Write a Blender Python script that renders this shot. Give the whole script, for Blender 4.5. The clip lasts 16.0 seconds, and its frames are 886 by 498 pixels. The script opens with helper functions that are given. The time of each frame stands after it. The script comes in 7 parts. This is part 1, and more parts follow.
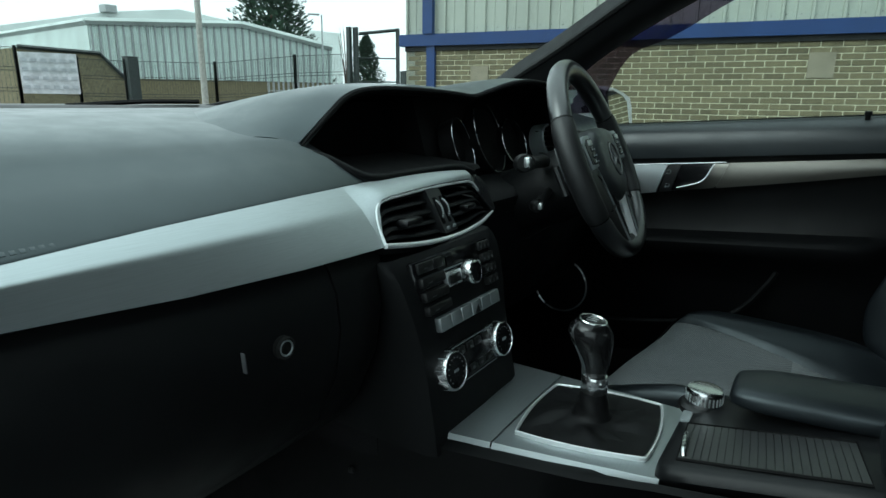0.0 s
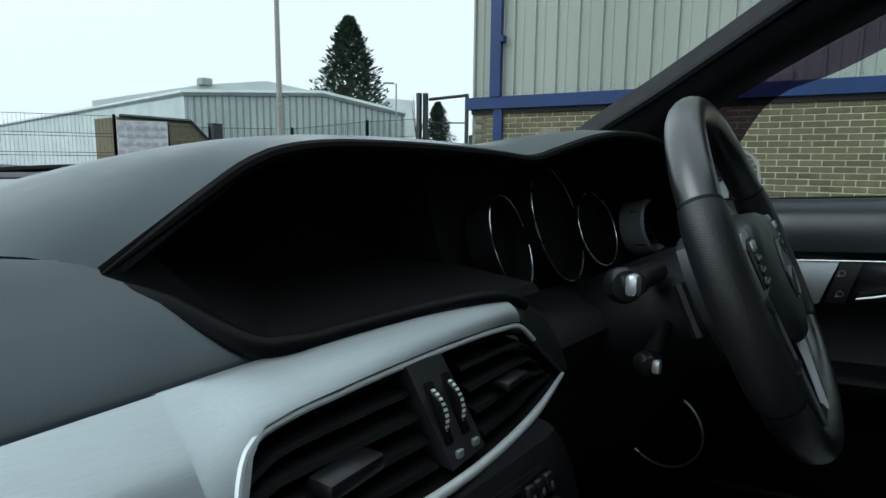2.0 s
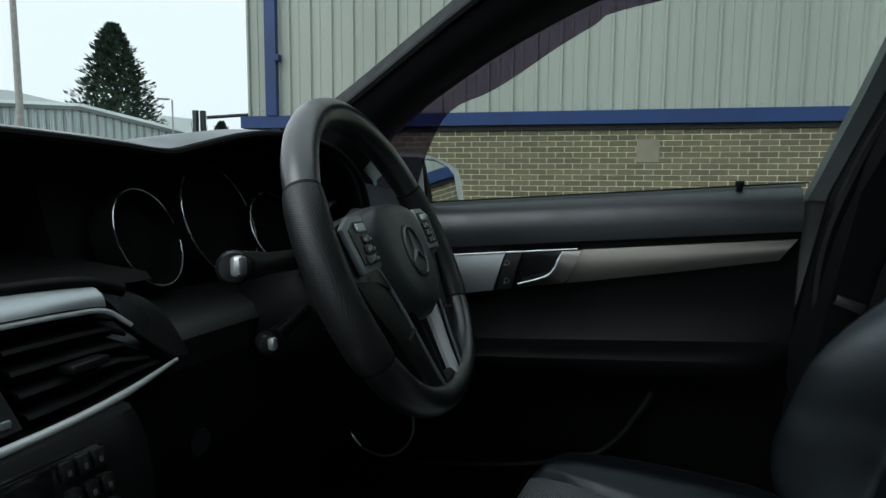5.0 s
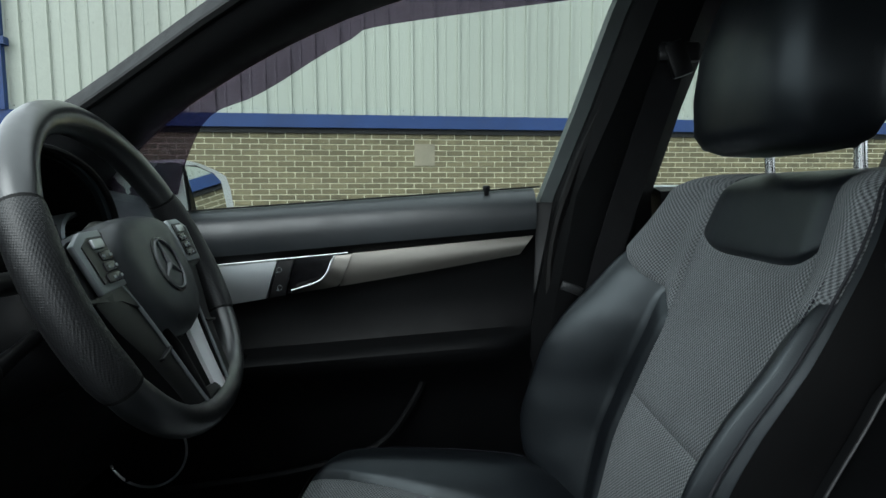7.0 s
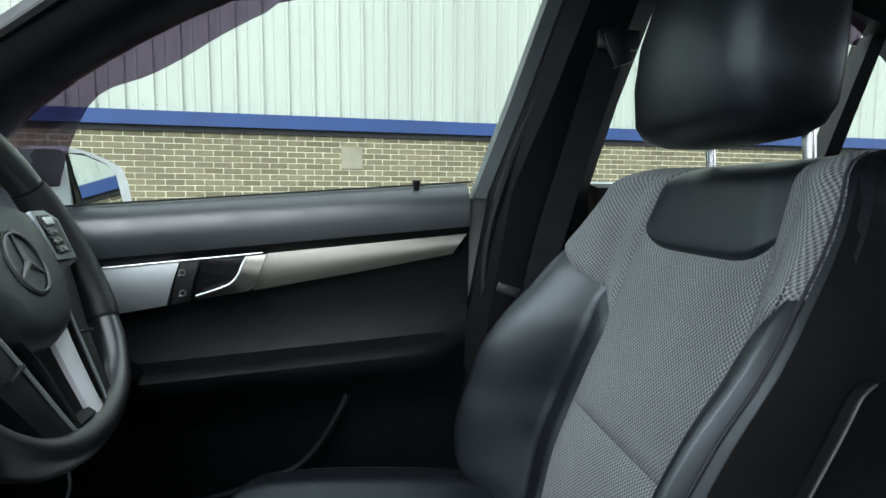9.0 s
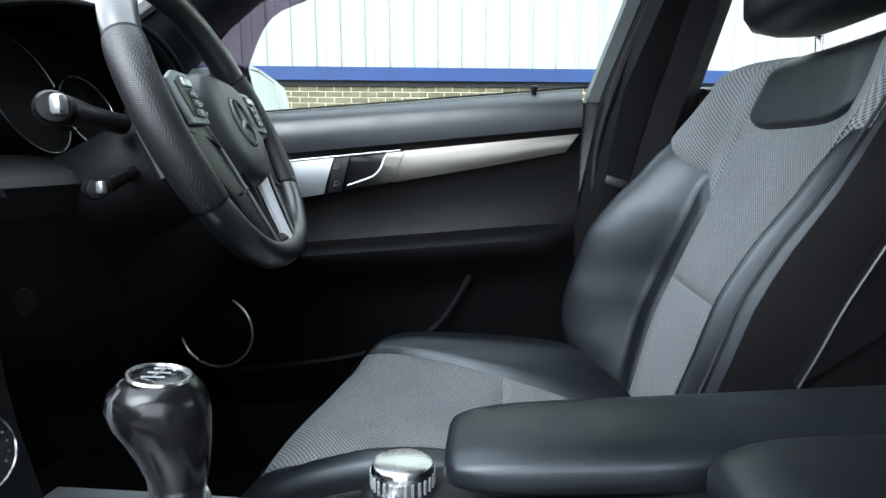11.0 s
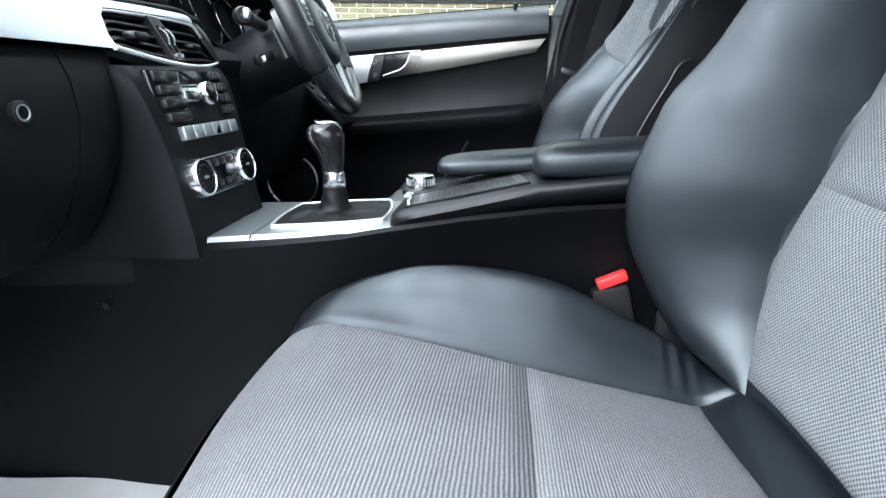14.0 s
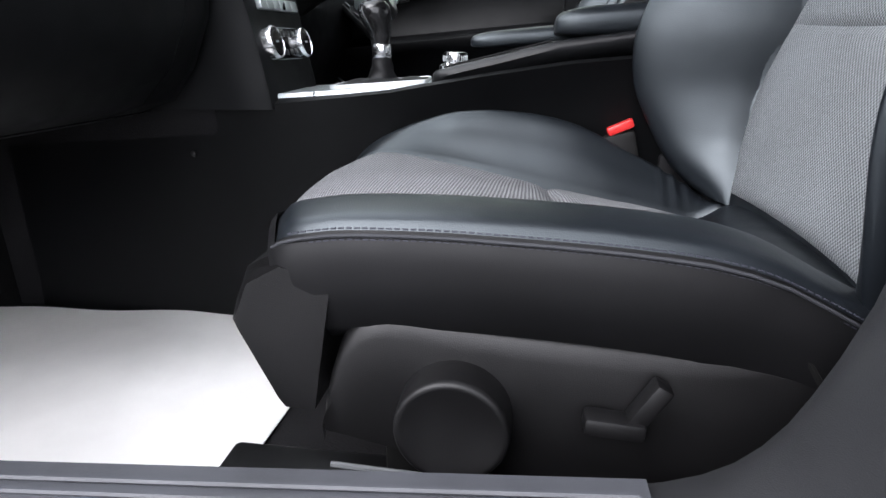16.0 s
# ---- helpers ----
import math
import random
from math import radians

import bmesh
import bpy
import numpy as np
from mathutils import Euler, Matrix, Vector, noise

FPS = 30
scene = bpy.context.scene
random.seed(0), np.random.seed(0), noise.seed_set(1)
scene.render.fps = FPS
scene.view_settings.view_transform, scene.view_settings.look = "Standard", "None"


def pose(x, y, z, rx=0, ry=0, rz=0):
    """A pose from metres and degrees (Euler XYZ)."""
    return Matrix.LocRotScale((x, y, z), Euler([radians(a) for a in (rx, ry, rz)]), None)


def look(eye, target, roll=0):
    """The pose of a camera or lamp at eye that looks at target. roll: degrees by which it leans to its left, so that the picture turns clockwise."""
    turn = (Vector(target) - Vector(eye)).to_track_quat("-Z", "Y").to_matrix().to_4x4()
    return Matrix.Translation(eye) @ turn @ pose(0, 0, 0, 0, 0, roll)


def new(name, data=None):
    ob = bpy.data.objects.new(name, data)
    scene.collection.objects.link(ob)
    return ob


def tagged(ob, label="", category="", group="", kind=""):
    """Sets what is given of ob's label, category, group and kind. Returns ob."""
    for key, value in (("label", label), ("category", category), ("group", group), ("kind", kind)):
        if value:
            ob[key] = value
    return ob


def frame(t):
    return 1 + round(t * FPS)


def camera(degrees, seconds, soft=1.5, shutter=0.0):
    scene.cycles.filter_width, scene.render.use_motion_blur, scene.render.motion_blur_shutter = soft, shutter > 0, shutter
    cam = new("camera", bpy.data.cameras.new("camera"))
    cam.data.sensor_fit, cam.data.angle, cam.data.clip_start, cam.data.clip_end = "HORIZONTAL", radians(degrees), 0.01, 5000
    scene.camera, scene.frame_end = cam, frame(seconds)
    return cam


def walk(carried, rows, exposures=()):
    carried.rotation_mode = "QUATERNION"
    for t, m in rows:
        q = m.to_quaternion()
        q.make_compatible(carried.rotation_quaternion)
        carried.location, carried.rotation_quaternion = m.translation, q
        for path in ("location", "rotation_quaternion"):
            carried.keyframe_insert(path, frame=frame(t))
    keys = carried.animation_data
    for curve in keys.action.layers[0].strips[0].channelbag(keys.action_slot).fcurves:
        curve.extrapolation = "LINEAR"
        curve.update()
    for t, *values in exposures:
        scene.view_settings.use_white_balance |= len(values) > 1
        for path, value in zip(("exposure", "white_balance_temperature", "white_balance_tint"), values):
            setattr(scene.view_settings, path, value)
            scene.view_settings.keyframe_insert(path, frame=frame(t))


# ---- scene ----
cam = camera(74.0, 16.0)
PATH = [
    (0, (-0.601, 0.290, 1.024), (1.016, 1.362, 0.536), 0.7),
    (0.5, (-0.460, 0.379, 0.976), (1.136, 1.499, 0.529), 0.6),
    (1, (-0.349, 0.419, 0.979), (1.219, 1.589, 0.565), 0.7),
    (1.5, (-0.279, 0.468, 1.006), (1.262, 1.693, 0.650), 0.8),
    (2, (-0.236, 0.494, 1.027), (1.274, 1.775, 0.739), 0.6),
    (2.5, (-0.210, 0.479, 1.0235), (1.289, 1.779, 0.7745), 0.5),
    (3, (-0.188, 0.445, 1.015), (1.327, 1.730, 0.781), 0.4),
    (3.5, (-0.188, 0.411, 1.006), (1.401, 1.605, 0.779), 0.3),
    (4, (-0.188, 0.391, 1.002), (1.500, 1.439, 0.780), 0.4),
    (4.5, (-0.184, 0.367, 1.000), (1.595, 1.254, 0.785), 0.4),
    (5, (-0.187, 0.354, 1.001), (1.674, 1.055, 0.795), 0.5),
    (5.2, (-0.190, 0.341, 1.002), (1.696, 0.971, 0.794), 0.4),
    (7.3, (-0.204, 0.312, 1.007), (1.787, 0.263, 0.820), 0.1),
    (7.5, (-0.200, 0.296, 1.001), (1.790, 0.216, 0.821), 0.4),
    (8, (-0.201, 0.292, 0.999), (1.781, 0.093, 0.827), 0.4),
    (8.5, (-0.170, 0.303, 0.997), (1.806, 0.052, 0.818), 0.3),
    (9, (-0.130, 0.319, 0.990), (1.849, 0.086, 0.813), 0.2),
    (9.5, (-0.121, 0.336, 0.980), (1.867, 0.220, 0.805), 0.2),
    (9.7, (-0.121, 0.330, 0.963), (1.873, 0.314, 0.810), 0.1),
    (11.8, (-0.410, 0.318, 0.895), (1.544, 0.526, 0.524), -0.1),
    (12, (-0.443, 0.313, 0.896), (1.507, 0.521, 0.504), -0.0),
    (12.5, (-0.529, 0.305, 0.895), (1.408, 0.522, 0.446), 0.1),
    (13, (-0.598, 0.285, 0.879), (1.326, 0.499, 0.375), 0.1),
    (13.5, (-0.672, 0.253, 0.874), (1.240, 0.473, 0.330), 0.2),
    (14, (-0.747, 0.250, 0.848), (1.159, 0.471, 0.283), 0.2),
    (14.5, (-0.820, 0.249, 0.806), (1.080, 0.479, 0.224), 0.1),
    (15, (-0.866, 0.239, 0.769), (1.025, 0.485, 0.165), -0.1),
    (15.5, (-0.896, 0.247, 0.741), (0.988, 0.497, 0.118), -0.1),
    (16, (-0.927, 0.255, 0.726), (0.944, 0.522, 0.070), -0.1),
]
walk(cam, [(t, look(eye, target, roll)) for t, eye, target, roll in PATH],
     exposures=[(0, 0.40, 5700, -9), (1.0, 0.47, 5700, -2), (2.0, 0.04, 5700, 2), (3.5, -0.2, 5800, 3), (5.0, -0.02, 5900, 4), (7.4, 0.90, 5950, 4), (8.5, 1.40, 5950, 5), (9.6, 1.72, 5950, 8), (12.0, 2.35, 5700, 10), (12.8, 2.5, 5700, 8), (13.6, 2.7, 5780, 10), (14.4, 2.6, 5880, 12), (15.0, 2.40, 6050, 14), (16.0, 2.06, 6150, 16)])

# ---- world and light ----
world = bpy.data.worlds.new("overcast_sky")
scene.world = world
world.use_nodes = True
wn = world.node_tree
wn.nodes.clear()
w_sky = wn.nodes.new("ShaderNodeTexSky")
w_sky.sky_type, w_sky.sun_disc = "NISHITA", False
w_sky.sun_elevation, w_sky.sun_rotation = radians(41), radians(-58)
w_sky.air_density, w_sky.dust_density = 1.0, 4.0
w_hsv = wn.nodes.new("ShaderNodeHueSaturation")
w_hsv.inputs["Saturation"].default_value = 0.12
w_bg = wn.nodes.new("ShaderNodeBackground")
w_bg.inputs["Strength"].default_value = 0.122
w_mix = wn.nodes.new("ShaderNodeMix")
w_mix.data_type = "RGBA"
w_mix.inputs[0].default_value = 0.82
w_mix.inputs[7].default_value = (9.4, 9.6, 9.6, 1)
w_out = wn.nodes.new("ShaderNodeOutputWorld")
wn.links.new(w_sky.outputs[0], w_hsv.inputs["Color"])
wn.links.new(w_hsv.outputs[0], w_mix.inputs[6])
wn.links.new(w_mix.outputs[2], w_bg.inputs["Color"])
wn.links.new(w_bg.outputs[0], w_out.inputs["Surface"])
sun_data = bpy.data.lights.new("sun", "SUN")
sun_data.energy, sun_data.angle, sun_data.color = 1.1, radians(45), (1.0, 0.97, 0.93)
sun = new("sun", sun_data)
sun.matrix_world = look((-8.5, 6.0, 9.2), (0, 0.5, 0.6))


# ---- materials ----
class Mat:
    """A small node builder round a Principled shader."""

    def __init__(self, name, color, rough=0.5, metal=0.0):
        self.m = bpy.data.materials.new(name)
        self.m.use_nodes = True
        self.t = self.m.node_tree
        self.b = self.t.nodes["Principled BSDF"]
        self.b.inputs["Base Color"].default_value = (*color, 1)
        self.b.inputs["Roughness"].default_value = rough
        self.b.inputs["Metallic"].default_value = metal
        self.color = color
        self.co = None

    def n(self, kind, **kw):
        node = self.t.nodes.new(kind)
        for k, v in kw.items():
            node.inputs[k].default_value = v
        return node

    def link(self, a, b):
        self.t.links.new(a, b)

    def coords(self, which="Object", scale=(1, 1, 1)):
        tc = self.t.nodes.new("ShaderNodeTexCoord")
        mp = self.t.nodes.new("ShaderNodeMapping")
        mp.inputs["Scale"].default_value = scale
        self.link(tc.outputs[which], mp.inputs["Vector"])
        return mp.outputs[0]

    def noise(self, scale, detail=4, co=None):
        nz = self.n("ShaderNodeTexNoise", Scale=scale, Detail=detail)
        self.link(co or self.coords(), nz.inputs["Vector"])
        return nz.outputs["Fac"]

    def vary(self, fac, dark=0.75, light=1.2, lo=0.3, hi=0.7):
        """Base colour times a ramp on fac."""
        mr = self.n("ShaderNodeMapRange")
        for k, v in (("From Min", lo), ("From Max", hi), ("To Min", dark), ("To Max", light)):
            mr.inputs[k].default_value = v
        self.link(fac, mr.inputs["Value"])
        mx = self.t.nodes.new("ShaderNodeVectorMath")
        mx.operation = "SCALE"
        old = self.b.inputs["Base Color"].links
        if old:
            self.link(old[0].from_socket, mx.inputs[0])
        else:
            mx.inputs[0].default_value = self.color
        self.link(mr.outputs[0], mx.inputs["Scale"])
        self.link(mx.outputs[0], self.b.inputs["Base Color"])
        return self

    def rough(self, fac, a, b):
        mr = self.n("ShaderNodeMapRange")
        for k, v in (("From Min", 0.3), ("From Max", 0.7), ("To Min", a), ("To Max", b)):
            mr.inputs[k].default_value = v
        self.link(fac, mr.inputs["Value"])
        self.link(mr.outputs[0], self.b.inputs["Roughness"])
        return self

    def bump(self, fac, strength=0.3, dist=0.001):
        bp = self.n("ShaderNodeBump", Strength=strength, Distance=dist)
        self.link(fac, bp.inputs["Height"])
        old = self.b.inputs["Normal"].links
        if old:
            self.link(old[0].from_socket, bp.inputs["Normal"])
        self.link(bp.outputs[0], self.b.inputs["Normal"])
        return self

    def math(self, op, a, b=None):
        nd = self.t.nodes.new("ShaderNodeMath")
        nd.operation = op
        for i, v in enumerate((a, b)):
            if v is None:
                continue
            if isinstance(v, (int, float)):
                nd.inputs[i].default_value = v
            else:
                self.link(v, nd.inputs[i])
        return nd.outputs[0]


def leather_mat():
    k = Mat("black_leather", (0.0055, 0.0068, 0.0088), 0.36)
    vo = k.n("ShaderNodeTexVoronoi", Scale=800.0)
    k.link(k.coords(), vo.inputs["Vector"])
    k.bump(vo.outputs["Distance"], 0.10, 0.0007)
    k.bump(k.noise(14, 3), 0.12, 0.005)
    k.vary(k.noise(9, 5), 0.8, 1.25)
    k.rough(k.noise(25, 4), 0.34, 0.44)
    k.b.inputs["Specular IOR Level"].default_value = 0.58
    k.b.inputs["Specular Tint"].default_value = (0.85, 0.95, 1.0, 1)
    return k.m


def grain_mat(name, color, rough, scale=900.0, strength=0.15, spec=0.5):
    k = Mat(name, color, rough)
    k.b.inputs["Specular IOR Level"].default_value = spec
    k.bump(k.noise(scale, 2), strength, 0.0008)
    k.vary(k.noise(11, 5), 0.82, 1.2)
    k.rough(k.noise(30, 4), rough - 0.05, rough + 0.07)
    return k.m


def fabric_mat(name, dots, rib=0.0034, dot=0.0062):
    """Dark woven cloth, light ribs or rows of dots in metres of the cloth."""
    k = Mat(name, (0.3, 0.3, 0.3), 0.85)
    sep = k.n("ShaderNodeSeparateXYZ")
    k.link(k.coords("UV"), sep.inputs[0])
    wob = k.math("MULTIPLY", k.noise(60, 2), 0.0012)
    a = k.math("SINE", k.math("MULTIPLY", k.math("ADD", sep.outputs[1], wob), 2 * math.pi / (dot if dots else rib)))
    if dots:
        row = k.math("SINE", k.math("MULTIPLY", sep.outputs[0], 2 * math.pi / (dot * 1.04)))
        a = k.math("MULTIPLY", a, row)
    a = k.math("ADD", k.math("MULTIPLY", a, 0.5), 0.5)
    mix = k.t.nodes.new("ShaderNodeMix")
    mix.data_type = "RGBA"
    mix.inputs[6].default_value = (0.034, 0.037, 0.040, 1) if dots else (0.072, 0.073, 0.077, 1)
    mix.inputs[7].default_value = (0.245, 0.262, 0.27, 1) if dots else (0.195, 0.196, 0.206, 1)
    k.link(a, mix.inputs[0])
    k.link(mix.outputs[2], k.b.inputs["Base Color"])
    k.vary(k.noise(900, 2), 0.7, 1.3)
    k.vary(k.noise(7, 4), 0.88, 1.12)
    k.bump(a, 0.5, 0.0012)
    return k.m


def brushed_mat(name, color, rough):
    k = Mat(name, color, rough, 0.92)
    nz = k.noise(14.0, 6, k.coords("Object", (2, 90, 90)))
    k.vary(nz, 0.95, 1.05)
    k.rough(k.noise(6, 4), rough - 0.05, rough + 0.06)
    k.bump(nz, 0.025, 0.0003)
    return k.m


def plain_mat(name, color, rough=0.5, metal=0.0, wear=8.0, spec=0.5):
    k = Mat(name, color, rough, metal)
    k.b.inputs["Specular IOR Level"].default_value = spec
    k.vary(k.noise(wear, 5), 0.86, 1.14)
    k.rough(k.noise(wear * 2.3, 4), max(0.02, rough - 0.06), rough + 0.08)
    return k.m


def pane_mat(name, tint, gloss=0.08):
    """Clear or tinted pane: mostly see-through, with a mirror sheen."""
    m = bpy.data.materials.new(name)
    m.use_nodes = True
    t = m.node_tree
    t.nodes.clear()
    out, mix = t.nodes.new("ShaderNodeOutputMaterial"), t.nodes.new("ShaderNodeMixShader")
    tr, gl = t.nodes.new("ShaderNodeBsdfTransparent"), t.nodes.new("ShaderNodeBsdfGlossy")
    tr.inputs[0].default_value = (*tint, 1)
    gl.inputs["Roughness"].default_value = 0.02
    lw = t.nodes.new("ShaderNodeLayerWeight")
    lw.inputs["Blend"].default_value = 0.25
    pw = t.nodes.new("ShaderNodeMath")
    pw.operation = "MULTIPLY"
    pw.inputs[1].default_value = gloss
    t.links.new(lw.outputs["Facing"], pw.inputs[0])
    t.links.new(pw.outputs[0], mix.inputs[0])
    t.links.new(tr.outputs[0], mix.inputs[1])
    t.links.new(gl.outputs[0], mix.inputs[2])
    t.links.new(mix.outputs[0], out.inputs[0])
    return m


M_LEATHER = leather_mat()
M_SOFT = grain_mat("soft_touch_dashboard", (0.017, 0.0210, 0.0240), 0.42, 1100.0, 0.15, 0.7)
M_DASH = grain_mat("dashboard_skin", (0.016, 0.0205, 0.0235), 0.38, 1100.0, 0.10, 0.9)
M_DASH.node_tree.nodes["Principled BSDF"].inputs["Specular Tint"].default_value = (0.80, 0.95, 1.0, 1)
M_DASH.node_tree.nodes["Principled BSDF"].inputs["Coat Weight"].default_value = 0.45
M_DASH.node_tree.nodes["Principled BSDF"].inputs["Coat Roughness"].default_value = 0.27
M_VINYL = grain_mat("black_vinyl", (0.0045, 0.0045, 0.0050), 0.5, 1200.0, 0.12, 0.20)
M_SILL = grain_mat("sill_plastic", (0.045, 0.047, 0.054), 0.48, 1300.0, 0.25)
M_VENTDIV = plain_mat("vent_divider_plastic", (0.020, 0.021, 0.022), 0.32)
M_RING = plain_mat("dial_ring_metal", (0.62, 0.63, 0.64), 0.25, 1.0)
# black plastic with shade put into its colour and low sheen
M_SHADED_P = grain_mat("shaded_black_plastic", (0.0028, 0.0030, 0.0034), 0.46, 1100.0, 0.2, 0.14)
M_DEEP = plain_mat("matt_black_recess", (0.003, 0.003, 0.0032), 0.7, spec=0.15)
M_SLAT = plain_mat("slatted_black_lid", (0.026, 0.027, 0.028), 0.36, spec=0.7)
M_EDGE = plain_mat("satin_chrome", (0.78, 0.81, 0.82), 0.36, 0.4)
M_PLASTIC = grain_mat("hard_black_plastic", (0.0050, 0.0054, 0.0060), 0.5, 1300.0, 0.2, 0.17)
M_SIDE = grain_mat("seat_side_plastic", (0.0036, 0.0035, 0.0038), 0.40, 1500.0, 0.30, 0.30)
M_FOOT = grain_mat("pillar_foot_plastic", (0.016, 0.0165, 0.018), 0.46, 1300.0, 0.25)
M_SATIN = plain_mat("satin_black", (0.006, 0.0062, 0.0066), 0.36)
M_GLOSS = plain_mat("piano_black", (0.006, 0.006, 0.007), 0.12)
M_RUBBER = plain_mat("black_rubber", (0.004, 0.004, 0.004), 0.6, spec=0.25)
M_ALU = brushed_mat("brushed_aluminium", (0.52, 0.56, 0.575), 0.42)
# darker copy of brushed_aluminium: shade and warm reflection put into the colour
M_ALU_DIM = brushed_mat("brushed_dim_aluminium", (0.24, 0.228, 0.205), 0.34)
M_PLATE = brushed_mat("console_aluminium", (0.37, 0.40, 0.41), 0.4)
M_DECK = grain_mat("console_deck_plastic", (0.0060, 0.0064, 0.0072), 0.42, 1300.0, 0.12, 0.32)
M_KNOB = plain_mat("polished_black_knob", (0.007, 0.007, 0.0075), 0.22)
# near-white base: the sky's reflection on silver trim is put into the colour
M_TRIM = plain_mat("lit_spoke_silver", (0.88, 0.90, 0.91), 0.45, 0.0)
M_CHROME = plain_mat("chrome", (0.80, 0.81, 0.82), 0.2, 1.0)
M_SILVER = plain_mat("silver_paint", (0.62, 0.65, 0.66), 0.3, 0.75)
M_KEY = plain_mat("grey_keys", (0.30, 0.33, 0.34), 0.38, 0.5)
M_DIVIDER = plain_mat("dark_grey_plastic", (0.10, 0.105, 0.11), 0.4)
M_MARK = plain_mat("white_print", (0.55, 0.57, 0.57), 0.6)
M_RIB = fabric_mat("ribbed_cloth", False)
M_FINE = fabric_mat("fine_ribbed_cloth", False, 0.0025)
M_DOTF = fabric_mat("fine_dotted_cloth", True, dot=0.0046)
M_DOT = fabric_mat("dotted_mesh_cloth", True, dot=0.0052)
M_CARPET = grain_mat("black_carpet", (0.011, 0.0108, 0.0115), 0.95, 350.0, 0.8, 0.08)
M_MAT = plain_mat("white_paper", (0.78, 0.77, 0.75), 0.7, 0.0, 4.0)
M_RED = plain_mat("red_plastic", (0.62, 0.030, 0.028), 0.3)
M_WHITE = plain_mat("white_car_paint", (0.78, 0.80, 0.80), 0.2)
M_MIRROR = Mat("mirror_glass", (0.75, 0.78, 0.78), 0.02, 1.0).m
M_GLASS = pane_mat("window_glass", (0.93, 0.96, 0.95))
M_TINT = pane_mat("purple_tinted_perspex", (0.40, 0.35, 0.42), 0.12)
M_BELT = grain_mat("belt_webbing", (0.009, 0.009, 0.010), 0.75, 700.0, 0.5, 0.2)
M_LINER = grain_mat("roof_lining", (0.05, 0.05, 0.05), 0.9, 500.0, 0.3)
M_THREAD = plain_mat("blue_grey_thread", (0.016, 0.017, 0.026), 0.7)
M_STITCH = plain_mat("dark_thread", (0.016, 0.017, 0.021), 0.8)


# ---- mesh helpers ----
def thing(name, label, category, at=(0, 0, 0), group="", kind=""):
    ob = new(name)
    ob.empty_display_size = 0.05
    ob.location = at
    return tagged(ob, label, category, group, kind)


def base_of(ob):
    loc = Vector(ob.location)
    while ob.parent:
        ob = ob.parent
        loc = loc + Vector(ob.location)
    return loc


def part(name, bm, mat, parent=None, label="", smooth=True, angle=40):
    """Links a bmesh, given in world places, as one mesh under a thing or a part."""
    if parent is not None:
        bmesh.ops.translate(bm, verts=bm.verts, vec=-base_of(parent))
    bmesh.ops.recalc_face_normals(bm, faces=bm.faces)
    me = bpy.data.meshes.new(name)
    for f in bm.faces:
        f.smooth = smooth
    bm.to_mesh(me)
    bm.free()
    if smooth and angle:
        me.set_sharp_from_angle(angle=radians(angle))
    me.materials.append(mat)
    ob = new(name, me)
    ob.parent = parent
    if label:
        ob["label"] = label
    return ob


def rbox(c, size, r=0.003, seg=2, m=None):
    """A box with rounded edges about c; m turns it about its middle."""
    bm = bmesh.new()
    bmesh.ops.create_cube(bm, size=1.0)
    bmesh.ops.scale(bm, vec=size, verts=bm.verts)
    r = min(r, min(size) * 0.49)
    if r > 0:
        bmesh.ops.bevel(bm, geom=bm.edges[:], offset=r, segments=seg, affect="EDGES", profile=0.5)
    if m is not None:
        bmesh.ops.transform(bm, matrix=m.to_4x4(), verts=bm.verts)
    bmesh.ops.translate(bm, verts=bm.verts, vec=c)
    return bm


def loft(rings, cap=True, closed=True):
    """Skin over rings of equally many points."""
    bm = bmesh.new()
    vs = [[bm.verts.new(p) for p in ring] for ring in rings]
    n = len(vs[0])
    for a, b in zip(vs, vs[1:]):
        for i in range(n if closed else n - 1):
            j = (i + 1) % n
            bm.faces.new((a[i], a[j], b[j], b[i]))
    if cap and closed:
        bm.faces.new(list(reversed(vs[0])))
        bm.faces.new(vs[-1])
    return bm


def curve3(points, n):
    """n points evenly along a Catmull-Rom curve through the points."""
    p = [Vector(q) for q in points]
    p = [2 * p[0] - p[1], *p, 2 * p[-1] - p[-2]]
    fine = []
    for i in range(1, len(p) - 2):
        for k in range(12):
            s = k / 12
            a, b, c, d = p[i - 1 : i + 3]
            fine.append(0.5 * (2 * b + (c - a) * s + (2 * a - 5 * b + 4 * c - d) * s * s + (3 * b - a - 3 * c + d) * s**3))
    fine.append(p[-2])
    run = [0.0]
    for a, b in zip(fine, fine[1:]):
        run.append(run[-1] + (b - a).length)
    out, j = [], 0
    for k in range(n):
        want = run[-1] * k / (n - 1)
        while j < len(run) - 2 and run[j + 1] < want:
            j += 1
        f = (want - run[j]) / max(run[j + 1] - run[j], 1e-9)
        out.append(fine[j].lerp(fine[j + 1], min(max(f, 0), 1)))
    return out


